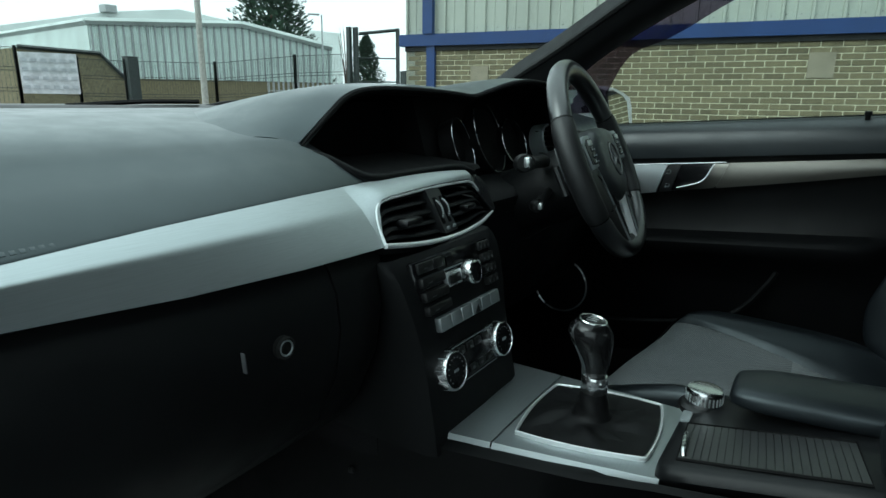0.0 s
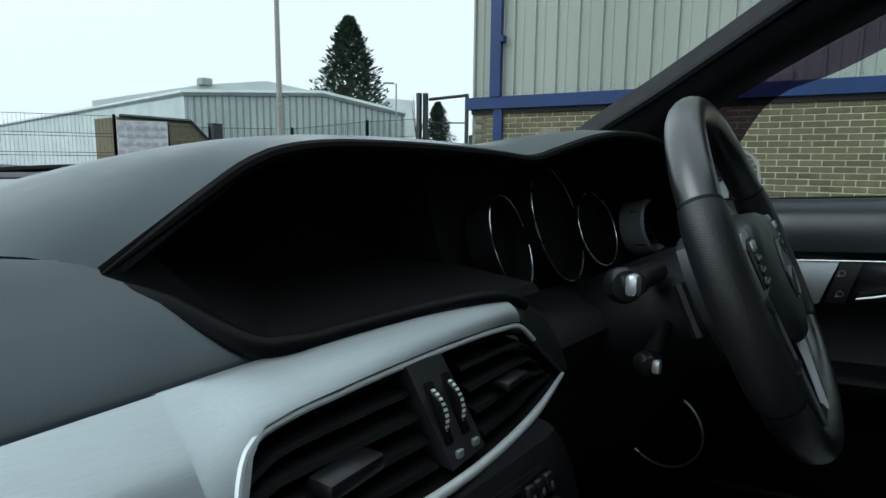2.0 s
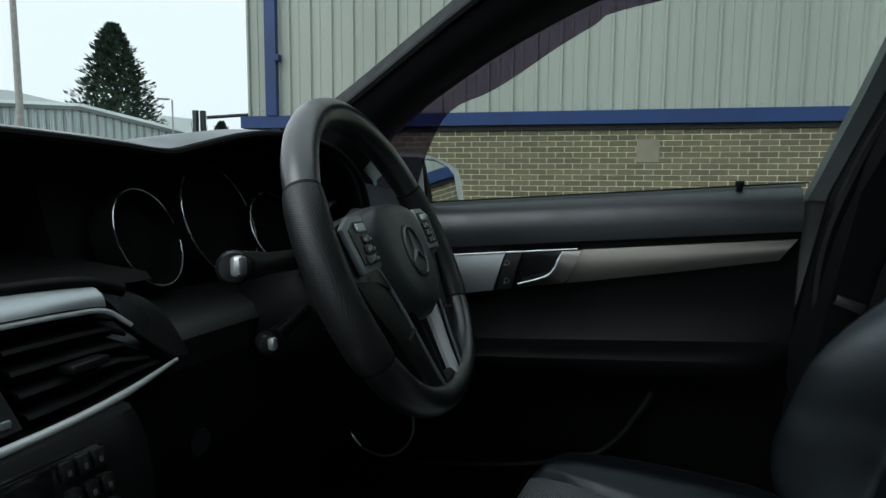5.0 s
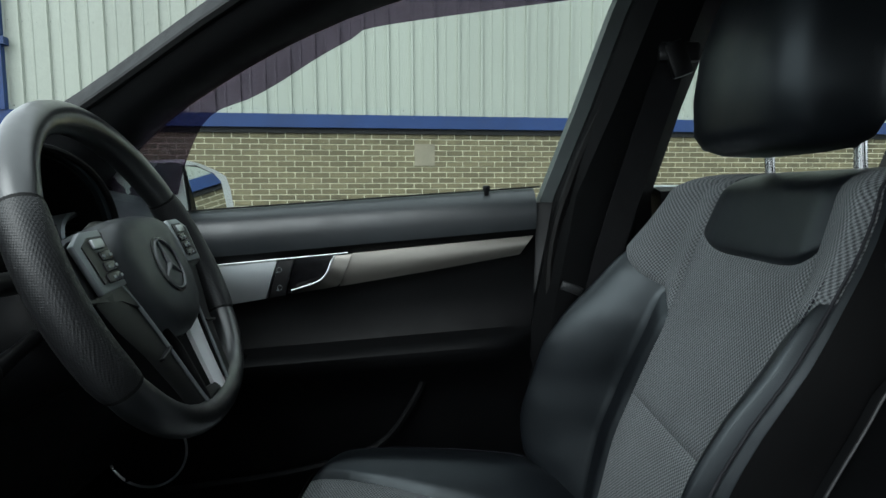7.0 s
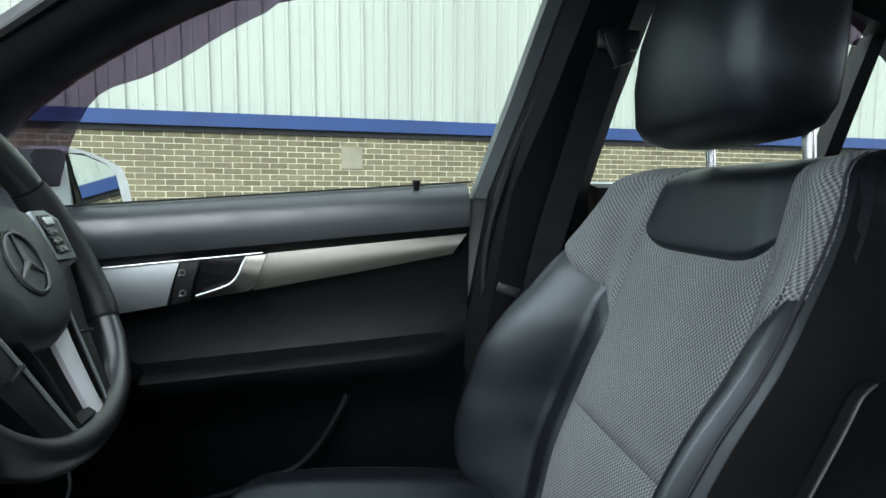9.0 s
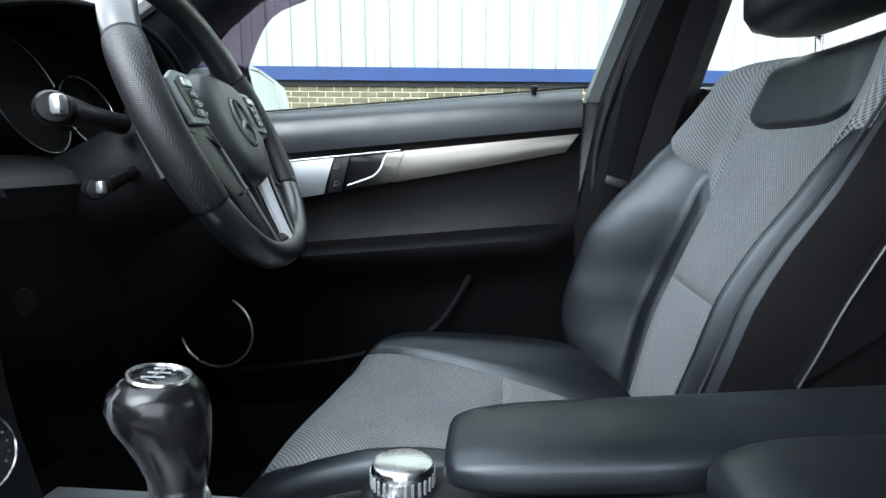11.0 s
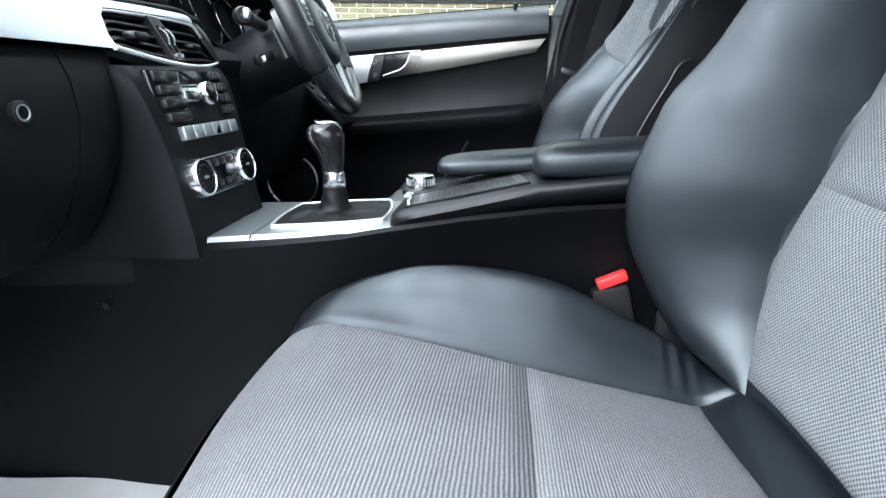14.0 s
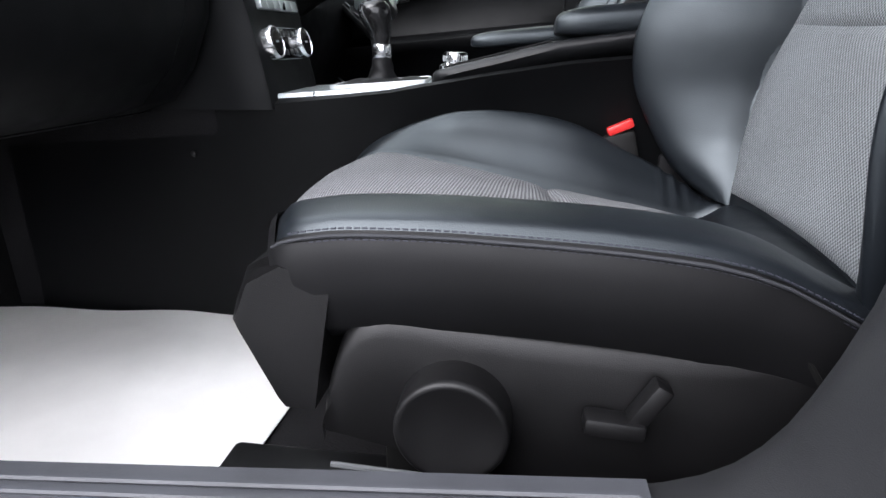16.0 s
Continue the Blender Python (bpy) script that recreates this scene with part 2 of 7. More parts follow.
def tube(points, r, n=8, closed=False, flat=1.0):
    """A round rod along points; r may be a list; flat squeezes it along its second axis."""
    pts = [Vector(p) for p in points]
    m = len(pts)
    rings, up = [], None
    for i, p in enumerate(pts):
        d = (pts[(i + 1) % m] - pts[i - 1]) if closed else (pts[min(i + 1, m - 1)] - pts[max(i - 1, 0)])
        d.normalize()
        if up is None:
            up = Vector((0, 0, 1)) if abs(d.z) < 0.9 else Vector((0, 1, 0))
        a = d.cross(up).normalized()
        up = a.cross(d).normalized()
        ri = r[i] if isinstance(r, (list, tuple)) else r
        rings.append([p + ri * (math.cos(t) * a + flat * math.sin(t) * up) for t in (2 * math.pi * k / n for k in range(n))])
    if closed:
        rings.append(rings[0])
        bm = loft(rings, cap=False)
        bmesh.ops.remove_doubles(bm, verts=bm.verts, dist=1e-6)
        return bm
    return loft(rings)


def lathe(profile, n=32, m=None):
    """Turns (radius, height) about z, then places it by m."""
    rings = [[(r * math.cos(2 * math.pi * k / n), r * math.sin(2 * math.pi * k / n), h) for k in range(n)] for r, h in profile]
    bm = loft(rings)
    if m is not None:
        bmesh.ops.transform(bm, matrix=m, verts=bm.verts)
    return bm


def prism(outline, lift, bevel=0.0):
    """Outline points pushed along lift, edges softened."""
    lift = Vector(lift)
    bm = loft([[Vector(p) for p in outline], [Vector(p) + lift for p in outline]])
    if bevel:
        bmesh.ops.recalc_face_normals(bm, faces=bm.faces)
        bmesh.ops.bevel(bm, geom=bm.edges[:], offset=bevel, segments=2, affect="EDGES", profile=0.5, clamp_overlap=True)
    return bm


def facing(at, normal, up=(0, 0, 1)):
    """A pose whose z points along normal, y near up."""
    z = Vector(normal).normalized()
    x = Vector(up).cross(z).normalized()
    y = z.cross(x)
    return Matrix.Translation(at) @ Matrix((x, y, z)).transposed().to_4x4()


def patch(f, nu, nv, uv=None, thick=0.0):
    """A sheet from f(s, t) on the unit square; uv gives cloth metres; thick adds a back."""
    bm = bmesh.new()
    lay = bm.loops.layers.uv.new("UVMap")
    grid = [[bm.verts.new(f(i / nu, j / nv)) for j in range(nv + 1)] for i in range(nu + 1)]
    for i in range(nu):
        for j in range(nv):
            face = bm.faces.new((grid[i][j], grid[i + 1][j], grid[i + 1][j + 1], grid[i][j + 1]))
            for lp, (a, b) in zip(face.loops, ((i, j), (i + 1, j), (i + 1, j + 1), (i, j + 1))):
                lp[lay].uv = uv(a / nu, b / nv) if uv else (a / nu, b / nv)
    if thick:
        bmesh.ops.recalc_face_normals(bm, faces=bm.faces)
        bmesh.ops.solidify(bm, geom=bm.faces[:], thickness=thick)
    return bm


def stitches(points, n, ln=0.0036, r=0.0005):
    """n short thread dashes along a curve, in one bmesh."""
    bm = bmesh.new()
    pts = curve3(points, n + 1)
    for a, b in zip(pts, pts[1:]):
        d = (b - a).normalized()
        m = Matrix.Translation((a + b) / 2) @ d.to_track_quat("Y", "Z").to_matrix().to_4x4() @ Matrix.Diagonal((2 * r, ln, 2 * r, 1))
        bmesh.ops.create_cube(bm, size=1, matrix=m)
    return bm


def lerp(a, b, s):
    return a + (b - a) * s


def along(table, x):
    """Piecewise-linear value of a table of (x, value)."""
    return float(np.interp(x, [a for a, _ in table], [b for _, b in table]))


def flow(table, x):
    """Smooth value of a table of (x, value): cubic pieces with slopes from the neighbours."""
    if x <= table[0][0]:
        return table[0][1]
    for i in range(len(table) - 1):
        (x0, y0), (x1, y1) = table[i], table[i + 1]
        if x <= x1:
            h = x1 - x0
            d = (y1 - y0) / h
            da = (y0 - table[i - 1][1]) / (x0 - table[i - 1][0]) if i else d
            db = (table[i + 2][1] - y1) / (table[i + 2][0] - x1) if i + 2 < len(table) else d
            m0 = 2 * d * da / (d + da) if d * da > 0 else 0.0
            m1 = 2 * d * db / (d + db) if d * db > 0 else 0.0
            s = (x - x0) / h
            return y0 * (1 + 2 * s) * (1 - s) ** 2 + h * m0 * s * (1 - s) ** 2 + y1 * s * s * (3 - 2 * s) - h * m1 * s * s * (1 - s)
    return table[-1][1]


def dome(s):
    """A soft bump: 1 in the middle, 0 at the ends of the unit stretch."""
    return max(0.0, 1 - (2 * s - 1) ** 2)

# ================= OUTSIDE =================
# ---- ground ----
k = Mat("asphalt", (0.055, 0.055, 0.056), 0.9)
k.vary(k.noise(0.6, 6), 0.7, 1.35)
k.vary(k.noise(60, 3), 0.7, 1.3)
k.bump(k.noise(90, 3), 0.5, 0.01)
M_ASPHALT = k.m
bm = bmesh.new()
bmesh.ops.create_grid(bm, x_segments=8, y_segments=8, size=400)
tagged(part("ground", bm, M_ASPHALT), "grey asphalt yard with stains", "ground", kind="structure")

# ---- brick and cladding building beside the car: its face runs along WALL_D ----
WALL_D = Vector((0.16, -1, 0)).normalized()
WALL_O = Vector((6.28 - 0.16 * 5.0, 5.0, 0)) + WALL_D * 0.09
WALL_N = Vector((-1, -0.16, 0)).normalized()


def on_wall(s, z, out=0.0):
    return WALL_O + WALL_D * s + WALL_N * out + Vector((0, 0, z))


def wall_box(s0, s1, z0, z1, o0, o1):
    return loft([[on_wall(s, z0, o0), on_wall(s, z0, o1), on_wall(s, z1, o1), on_wall(s, z1, o0)] for s in (s0, s1)])


kb = Mat("yellow_brick", (0.155, 0.136, 0.077), 0.85)
info = kb.t.nodes.new("ShaderNodeObjectInfo")
geo = kb.t.nodes.new("ShaderNodeNewGeometry")
kb.vary(kb.math("FRACT", kb.math("ADD", info.outputs["Random"], geo.outputs["Random Per Island"])), 0.8, 1.18, 0, 1)
kb.vary(kb.noise(9, 5), 0.75, 1.25)
kb.vary(kb.noise(140, 3), 0.8, 1.2)
kb.bump(kb.noise(160, 3), 0.6, 0.004)
M_BRICK = kb.m
M_MORTAR = grain_mat("pale_mortar", (0.66, 0.62, 0.46), 0.9, 180.0, 0.5)
kc = Mat("green_grey_cladding", (0.36, 0.385, 0.33), 0.42)
kc.vary(kc.noise(1.1, 5, kc.coords("Object", (1, 1, 0.12))), 0.9, 1.08)
kc.vary(kc.noise(30, 4), 0.95, 1.04)
M_CLAD = kc.m
M_BLUE = plain_mat("blue_painted_steel", (0.005, 0.031, 0.132), 0.4, 0.0, 3.0)
M_COVER = plain_mat("buff_plate", (0.24, 0.215, 0.155), 0.8)
M_BAND_SHADE = plain_mat("dark_band_shade", (0.02, 0.02, 0.02), 0.8)
M_STEEL_DARK = plain_mat("dark_green_steel", (0.022, 0.03, 0.028), 0.5)
M_GALV = plain_mat("galvanised_steel", (0.33, 0.35, 0.35), 0.45, 0.5)

LEN = 24.0
unit = thing("wall_unit_building", "industrial unit with yellow brick base, blue band and ribbed cladding", "building", on_wall(10, 0), kind="structure")
part("backing", wall_box(0, LEN, 0, 1.62, -0.30, 0.0), M_MORTAR, unit, "pale mortar joints")
part("end_wall", loft([[on_wall(0, z, o) for z, o in ((0, 0.0), (7.0, 0.0), (7.0, -9.0), (0, -9.0))], [on_wall(0.18, z, o) for z, o in ((0, 0.0), (7.0, 0.0), (7.0, -9.0), (0, -9.0))]]), M_CLAD, unit)
# ribbed cladding in one profile, narrow raised ribs every quarter metre
prof = []
s = 0.02
while s < LEN:
    prof += [(s, 0.025), (s + 0.006, 0.052), (s + 0.028, 0.052), (s + 0.036, 0.025), (s + 0.115, 0.025), (s + 0.122, 0.032), (s + 0.134, 0.032), (s + 0.141, 0.025)]
    s += 0.25
cl = [[on_wall(s, z, o) for s, o in prof] for z in (1.80, 7.0)]
bmc = loft(cl, closed=False)
part("cladding", bmc, M_CLAD, unit, "pale green-grey ribbed steel sheets", smooth=False)
part("cladding_core", wall_box(0.0, LEN, 1.80, 7.0, -0.25, 0.0), M_CLAD, unit)
part("band", wall_box(-0.06, LEN, 1.665, 1.80, -0.2, 0.075), M_BLUE, unit, "blue painted steel band", smooth=False)
# solid dark strip, its colour standing for the shade below the band
part("shade_strip", wall_box(0.0, LEN, 1.61, 1.665, -0.2, 0.03), M_BAND_SHADE, unit, "dark strip painted as shade under the band")
part("roof", wall_box(-0.1, LEN, 7.0, 7.15, -9.2, 0.15), M_BLUE, unit)
part("corner_post", wall_box(0.27, 0.40, 1.80, 7.0, 0.02, 0.10), M_BLUE, unit, "blue steel downpipe")
part("corner_post", wall_box(0.30, 0.41, 0.0, 1.67, -0.02, 0.05), M_BLUE, unit)
part("bracket", wall_box(0.39, 0.44, 2.40, 2.47, 0.03, 0.12), M_BLUE, unit, smooth=False)
for s, z in ((0.98, 1.31), (4.42, 1.395), (13.0, 1.4)):
    part("air_brick_cover", wall_box(s - 0.11, s + 0.11, z - 0.115, z + 0.115, 0.0, 0.02), M_COVER, unit, "flat buff cover plate", smooth=False)
# screw heads in rows along the sheet's foot and higher up
for z in (1.845, 2.64):
    bmx = bmesh.new()
    for i in range(0, 90):
        p = on_wall(0.07 + i * 0.125, z + 0.012 * math.sin(i * 7.3), 0.028)
        bmesh.ops.create_cube(bmx, size=0.009 if z < 2 else 0.006, matrix=Matrix.Translation(p))
    tagged(part("screw_row", bmx, M_STEEL_DARK, unit), kind="stuff")

# ---- unseen wall added behind the camera to cut light from the open side ----
yard = thing("wall_light_block", "unseen low grey wall added to cut light from the open side", "wall", (-6.2, 0, 0), kind="structure")
part("light_blocker", loft([[(-6.2, y, 0), (-6.2, y, 0.9), (-6.5, y, 0.9), (-6.5, y, 0)] for y in (-16, 5)]), grain_mat("grey_blocker", (0.11, 0.11, 0.105), 0.9, 30.0, 0.4), yard, smooth=False)

# ---- fence, gate and far yard ----


def post(at, h, w=0.08):
    return rbox((at[0], at[1], h / 2), (w, w, h), 0.006, 1)


def mesh_fence(a, b, ha, hb, n):
    a, b = Vector(a), Vector(b)
    fence = thing("mesh_fence", "dark green welded mesh fence panel between steel posts", "fence", (a.x, a.y, 0), "yard fence")
    part("post", post(a, ha + 0.06), M_STEEL_DARK, fence)
    part("post", post(b, hb + 0.06), M_STEEL_DARK, fence)
    bmf = bmesh.new()
    d = (b - a)
    for i in range(n + 1):
        p = a + d * (i / n)
        h = lerp(ha, hb, i / n)
        m = Matrix.Translation((p.x, p.y, h / 2)) @ Matrix.Diagonal((0.006, 0.006, h, 1))
        bmesh.ops.create_cube(bmf, size=1, matrix=m)
    tagged(part("wires", bmf, M_STEEL_DARK, fence), kind="stuff")
    side = Vector((d.y, -d.x, 0)).normalized() * 0.05
    for k in (0.06, 0.25, 0.29, 0.48, 0.52, 0.73, 0.77, 1.0):
        kick = 1.0 if k == 1.0 else 0.0
        part("rail_wire", tube([a + side * kick + Vector((0, 0, k * ha)), b + side * kick + Vector((0, 0, k * hb))], 0.009, 5), M_STEEL_DARK, fence)
    return fence


F = [(4.2, 22.4, 2.40), (7.59, 21.05, 2.42), (9.02, 20.45, 2.18), (10.2, 19.86, 2.15), (12.52, 18.42, 2.18), (14.59, 16.75, 2.50), (15.9, 15.4, 2.62)]
for a, b in zip(F, F[1:]):
    mesh_fence((a[0], a[1], 0), (b[0], b[1], 0), a[2], b[2], 34)
gp = thing("gate_post", "thick dark steel post in the fence line", "post", (10.36, 19.8, 0))
part("post", post((10.36, 19.8), 2.27, 0.34), M_STEEL_DARK, gp)
part("cap", rbox((10.36, 19.8, 2.285), (0.38, 0.38, 0.03), 0.01), M_STEEL_DARK, gp)
M_PRINT = plain_mat("faded_print", (0.46, 0.47, 0.50), 0.6)
sign = thing("fence_banner", "white printed banner tied to the fence", "banner", (8.2, 20.75, 0))
ka = Mat("banner_print", (0.62, 0.62, 0.64), 0.6)
ka.vary(ka.noise(5, 4), 0.75, 1.15)
bms = loft([[Vector((7.62, 20.95, z)) + Vector((0, -0.02, 0)), Vector((8.98, 20.38, z)) + Vector((0, -0.02, 0)), Vector((8.98, 20.40, z)), Vector((7.62, 20.97, z))] for z in (1.10, 2.30)])
part("sheet", bms, ka.m, sign)
for j in range(4):
    for i in range(6):
        p = Vector((7.72, 20.88, 1.30 + j * 0.26)).lerp(Vector((8.86, 20.41, 1.30 + j * 0.26)), i / 5)
        part("print_bar", rbox(p + Vector((-0.01, -0.03, 0)), (0.15, 0.01, 0.10), 0, m=Matrix.Rotation(radians(-23), 3, "Z")), M_PRINT, sign, smooth=False)

gate = thing("yard_gate", "dark steel gate frame with thick hinge posts", "gate", (11.5, 11.3, 0))
for q, w in (((11.50, 11.33), 0.11), ((11.62, 11.21), 0.11), ((12.36, 10.40), 0.08)):
    part("post", post(q, 2.86, w), M_STEEL_DARK, gate)
part("top_bar", tube([(11.68, 11.15, 2.70), (12.36, 10.40, 2.82)], 0.045, 6), M_STEEL_DARK, gate)
for i in range(4):
    part("rail", tube([(11.68, 11.15, 0.3 + i * 0.6), (12.36, 10.40, 0.3 + i * 0.6)], 0.02, 6), M_STEEL_DARK, gate)
part("post", post((11.9, 9.9), 1.75, 0.08), M_STEEL_DARK, gate)
part("post", post((11.75, 9.7), 1.75, 0.08), M_STEEL_DARK, gate)
pal = thing("palisade_fence", "grey steel palisade fence across the road", "fence", (24.0, 24.0, 0))
for i in range(46):
    p = Vector((18.5, 22.8, 0)).lerp(Vector((26.5, 16.5, 0)), i / 45)
    part("pale", rbox((p.x, p.y, 0.9), (0.10, 0.04, 1.8), 0, m=Matrix.Rotation(radians(-38), 3, "Z")), M_GALV, pal, smooth=False)
for z in (0.4, 1.4):
    part("rail", tube([(18.5, 22.85, z), (26.5, 16.55, z)], 0.03, 5), M_GALV, pal)

pole = thing("lamp_column", "tall tapered concrete lighting column", "lamp post", (11.05, 17.0, 0))
part("shaft", tube([(11.05, 17.0, z) for z in (0, 2, 5, 9)], [0.10, 0.095, 0.08, 0.06], 12), grain_mat("pale_concrete", (0.36, 0.35, 0.32), 0.85, 40.0, 0.3), pole)
lamp2 = thing("street_lamp", "slim grey street lamp far down the road", "street lamp", (35.2, 35.8, 0))
part("shaft", tube([(35.2, 35.8, 0), (35.2, 35.8, 7.5)], 0.06, 8), M_GALV, lamp2)
part("lantern", rbox((34.75, 36.2, 7.52), (0.9, 0.35, 0.12), 0.04, m=Matrix.Rotation(radians(-45), 3, "Z")), M_GALV, lamp2)

# ---- long warehouse behind the fence ----
# pale sheets, paled further: haze and windscreen veil put into the colour
kw = Mat("hazed_warehouse_cladding", (0.58, 0.66, 0.63), 0.5)
kw.vary(kw.noise(0.35, 5), 0.85, 1.1)
M_WARE = kw.m
M_WROOF = plain_mat("grey_roof_sheet", (0.46, 0.51, 0.49), 0.5, 0.0, 0.4)
A, C, Dd = Vector((25.87, 53.35, 0)), Vector((42.8, 42.2, 0)), Vector((31.6, 148, 0))
B = A.lerp(C, 0.6)
ware = thing("warehouse", "long pale ribbed warehouse with brick plinth and shallow roof", "building", A)
face = (C - A).normalized()
back = Vector((-face.y, face.x, 0)) * -1 if Vector((-face.y, face.x, 0)).dot(A) < 0 else Vector((-face.y, face.x, 0))
part("plinth", loft([[p, p + back * 30, p + back * 30 + Vector((0, 0, 2.6)), p + Vector((0, 0, 2.6))] for p in (A, C)]), M_BRICK, ware, "yellow brick plinth", smooth=False)
top = [A + Vector((0, 0, 7.05)), B + Vector((0, 0, 7.5)), C + Vector((0, 0, 5.85))]
# ribbed gable wall
pts = []
for i in range(121):
    s = i / 120
    for ds, o in ((0.0, 0.0), (0.002, 0.06), (0.0035, 0.06), (0.0055, 0.0)):
        pts.append((s + ds, o))
rows = [[], []]
L1 = (B - A).length / ((B - A).length + (C - B).length)
for s, o in pts:
    s = min(s, 1.0)
    p = A.lerp(B, s / L1) if s < L1 else B.lerp(C, (s - L1) / (1 - L1))
    h = lerp(7.05, 7.5, s / L1) if s < L1 else lerp(7.5, 5.85, (s - L1) / (1 - L1))
    p = p - back * (o + 0.05)
    rows[0].append(p + Vector((0, 0, 2.6)))
    rows[1].append(p + Vector((0, 0, h)))
part("gable_wall", loft(rows, closed=False), M_WARE, ware, smooth=False)
bmj = bmesh.new()
for i in range(34):
    f = (i + 0.5) / 34
    p = A.lerp(B, f / L1) if f < L1 else B.lerp(C, (f - L1) / (1 - L1))
    h = lerp(7.05, 7.5, f / L1) if f < L1 else lerp(7.5, 5.85, (f - L1) / (1 - L1))
    m = Matrix.Translation(p - back * 0.12 + Vector((0, 0, (2.6 + h) / 2))) @ Matrix.Diagonal((0.13, 0.13, h - 2.6, 1))
    bmesh.ops.create_cube(bmj, size=1, matrix=m)
tagged(part("sheet_joints", bmj, M_GALV, ware), kind="stuff")
part("roof", loft([[A + Vector((0, 0, 7.0)), B + Vector((0, 0, 7.45)), C + Vector((0, 0, 5.8)), C + Vector((0, 0, 5.7)), A + Vector((0, 0, 5.7))], [p + back * 40 for p in (A + Vector((0, 0, 7.0)), B + Vector((0, 0, 7.45)), C + Vector((0, 0, 5.8)), C + Vector((0, 0, 5.7)), A + Vector((0, 0, 5.7)))]]), M_WROOF, ware, smooth=False)
for a, b in ((top[0], top[1]), (top[1], top[2])):
    part("verge", tube([a - back * 0.3, b - back * 0.3], 0.28, 4), M_WROOF, ware, "grey verge flashing", smooth=False)
part("side_wall", loft([[A, A + Vector((0, 0, 6.95)), A + Vector((0.5, 0.8, 6.95)), A + Vector((0.5, 0.8, 0))], [Dd, Dd + Vector((0, 0, 6.95)), Dd + Vector((0.5, 0.8, 6.95)), Dd + Vector((0.5, 0.8, 0))]]), M_WARE, ware, smooth=False)
part("verge", tube([A + Vector((0, 0, 7.05)), Dd + Vector((0, 0, 7.05))], 0.3, 4), M_WROOF, ware, smooth=False)
for s, w in ((0.10, 1.4), (0.17, 1.6)):
    p = A.lerp(Dd, s)
    part("window", rbox(p + Vector((-0.2, -0.3, 4.1)), (w * 1.2, 0.3, 1.4), 0.02, m=Matrix.Rotation(radians(-46), 3, "Z")), M_WHITE, ware, "small white-framed window", smooth=False)
unit2 = thing("brick_outbuilding", "small yellow brick building with a raking roof edge", "building", (14.0, 33.0, 0))
top_line = [(11.4, 3.05), (14.86, 3.0), (15.97, 1.9), (16.6, 1.3)]
part("wall", loft([[(x, 30.5, 0), (x, 30.5, z), (x, 33.5, z), (x, 33.5, 0)] for x, z in top_line]), M_BRICK, unit2, smooth=False)
part("verge", tube([(x, 30.4, z + 0.05) for x, z in top_line], 0.09, 4), M_STEEL_DARK, unit2, "dark raking verge", smooth=False)

far = thing("far_shed", "very large pale shed in the distance", "building", (65, 100, 0))
ftop = [(40, 115, 11.2), (56.1, 106.4, 15.0), (65.7, 100.7, 16.2), (73.0, 95.5, 14.6), (87.4, 82.5, 13.3)]
# distance haze is put into this very pale colour
M_FAR = plain_mat("far_hazed_cladding", (0.74, 0.80, 0.77), 0.6, 0.0, 0.1)
part("wall", loft([[(x, y, 0), (x, y, z), (x + 10, y + 12, z), (x + 10, y + 12, 0)] for x, y, z in ftop]), M_FAR, far, smooth=False)
part("roof_unit", rbox((56.0, 106.0, 15.4), (2.0, 2.0, 1.2), 0.05), M_GALV, far, smooth=False)

# ---- conifers ----
kl = Mat("conifer_leaf", (0.035, 0.062, 0.036), 0.7)
gl = kl.t.nodes.new("ShaderNodeNewGeometry")
kl.vary(gl.outputs["Random Per Island"], 0.5, 1.6, 0, 1)
M_LEAF = kl.m
M_BARK = grain_mat("brown_bark", (0.09, 0.065, 0.045), 0.9, 20.0, 0.6)


def conifer(at, h, base_r, seed, z0, label, lean=0.9):
    rng = random.Random(seed)
    tree = thing("conifer", label, "tree", at)
    part("trunk", tube([Vector(at) + Vector((0, 0, z)) for z in (0, h * 0.5, h * 0.97)], [h * 0.018, h * 0.011, 0.02], 8), M_BARK, tree)
    for i in range(26):
        z = z0 + (h * 0.95 - z0) * i / 26
        a = i * 2.4
        r = base_r * (1 - (z - z0) / (h - z0)) ** lean * 0.8
        part("limb", tube([Vector(at) + Vector((0, 0, z)), Vector(at) + Vector((r * math.cos(a), r * math.sin(a), z + r * 0.25))], [0.07, 0.015], 5), M_BARK, tree)
    bml = bmesh.new()
    for i in range(11000):
        f = rng.random() ** 1.25
        z = z0 + (h - z0) * f
        ang = rng.uniform(0, 2 * math.pi)
        lobe = 0.80 + 0.13 * math.sin(ang * 5 + z * 2.1) + 0.14 * math.sin(z * 5.3 + ang * 2)
        rr = base_r * ((1 - f) ** lean * 0.97 + 0.02) * lobe * (rng.random() ** 0.35)
        p = Vector(at) + Vector((rr * math.cos(ang), rr * math.sin(ang), z))
        d = Vector((math.cos(ang), math.sin(ang), rng.uniform(0.2, 1.1))).normalized()
        w = d.cross(Vector((rng.random() - 0.5, rng.random() - 0.5, 1))).normalized()
        ln = h * rng.uniform(0.02, 0.042)
        a, b, c, e = p, p + d * ln * 0.5 + w * ln * 0.3, p + d * ln, p + d * ln * 0.5 - w * ln * 0.3
        bml.faces.new([bml.verts.new(q) for q in (a, b, c, e)])
    tagged(part("crown", bml, M_LEAF, tree, "dense dark green sprays", smooth=False), kind="stuff")


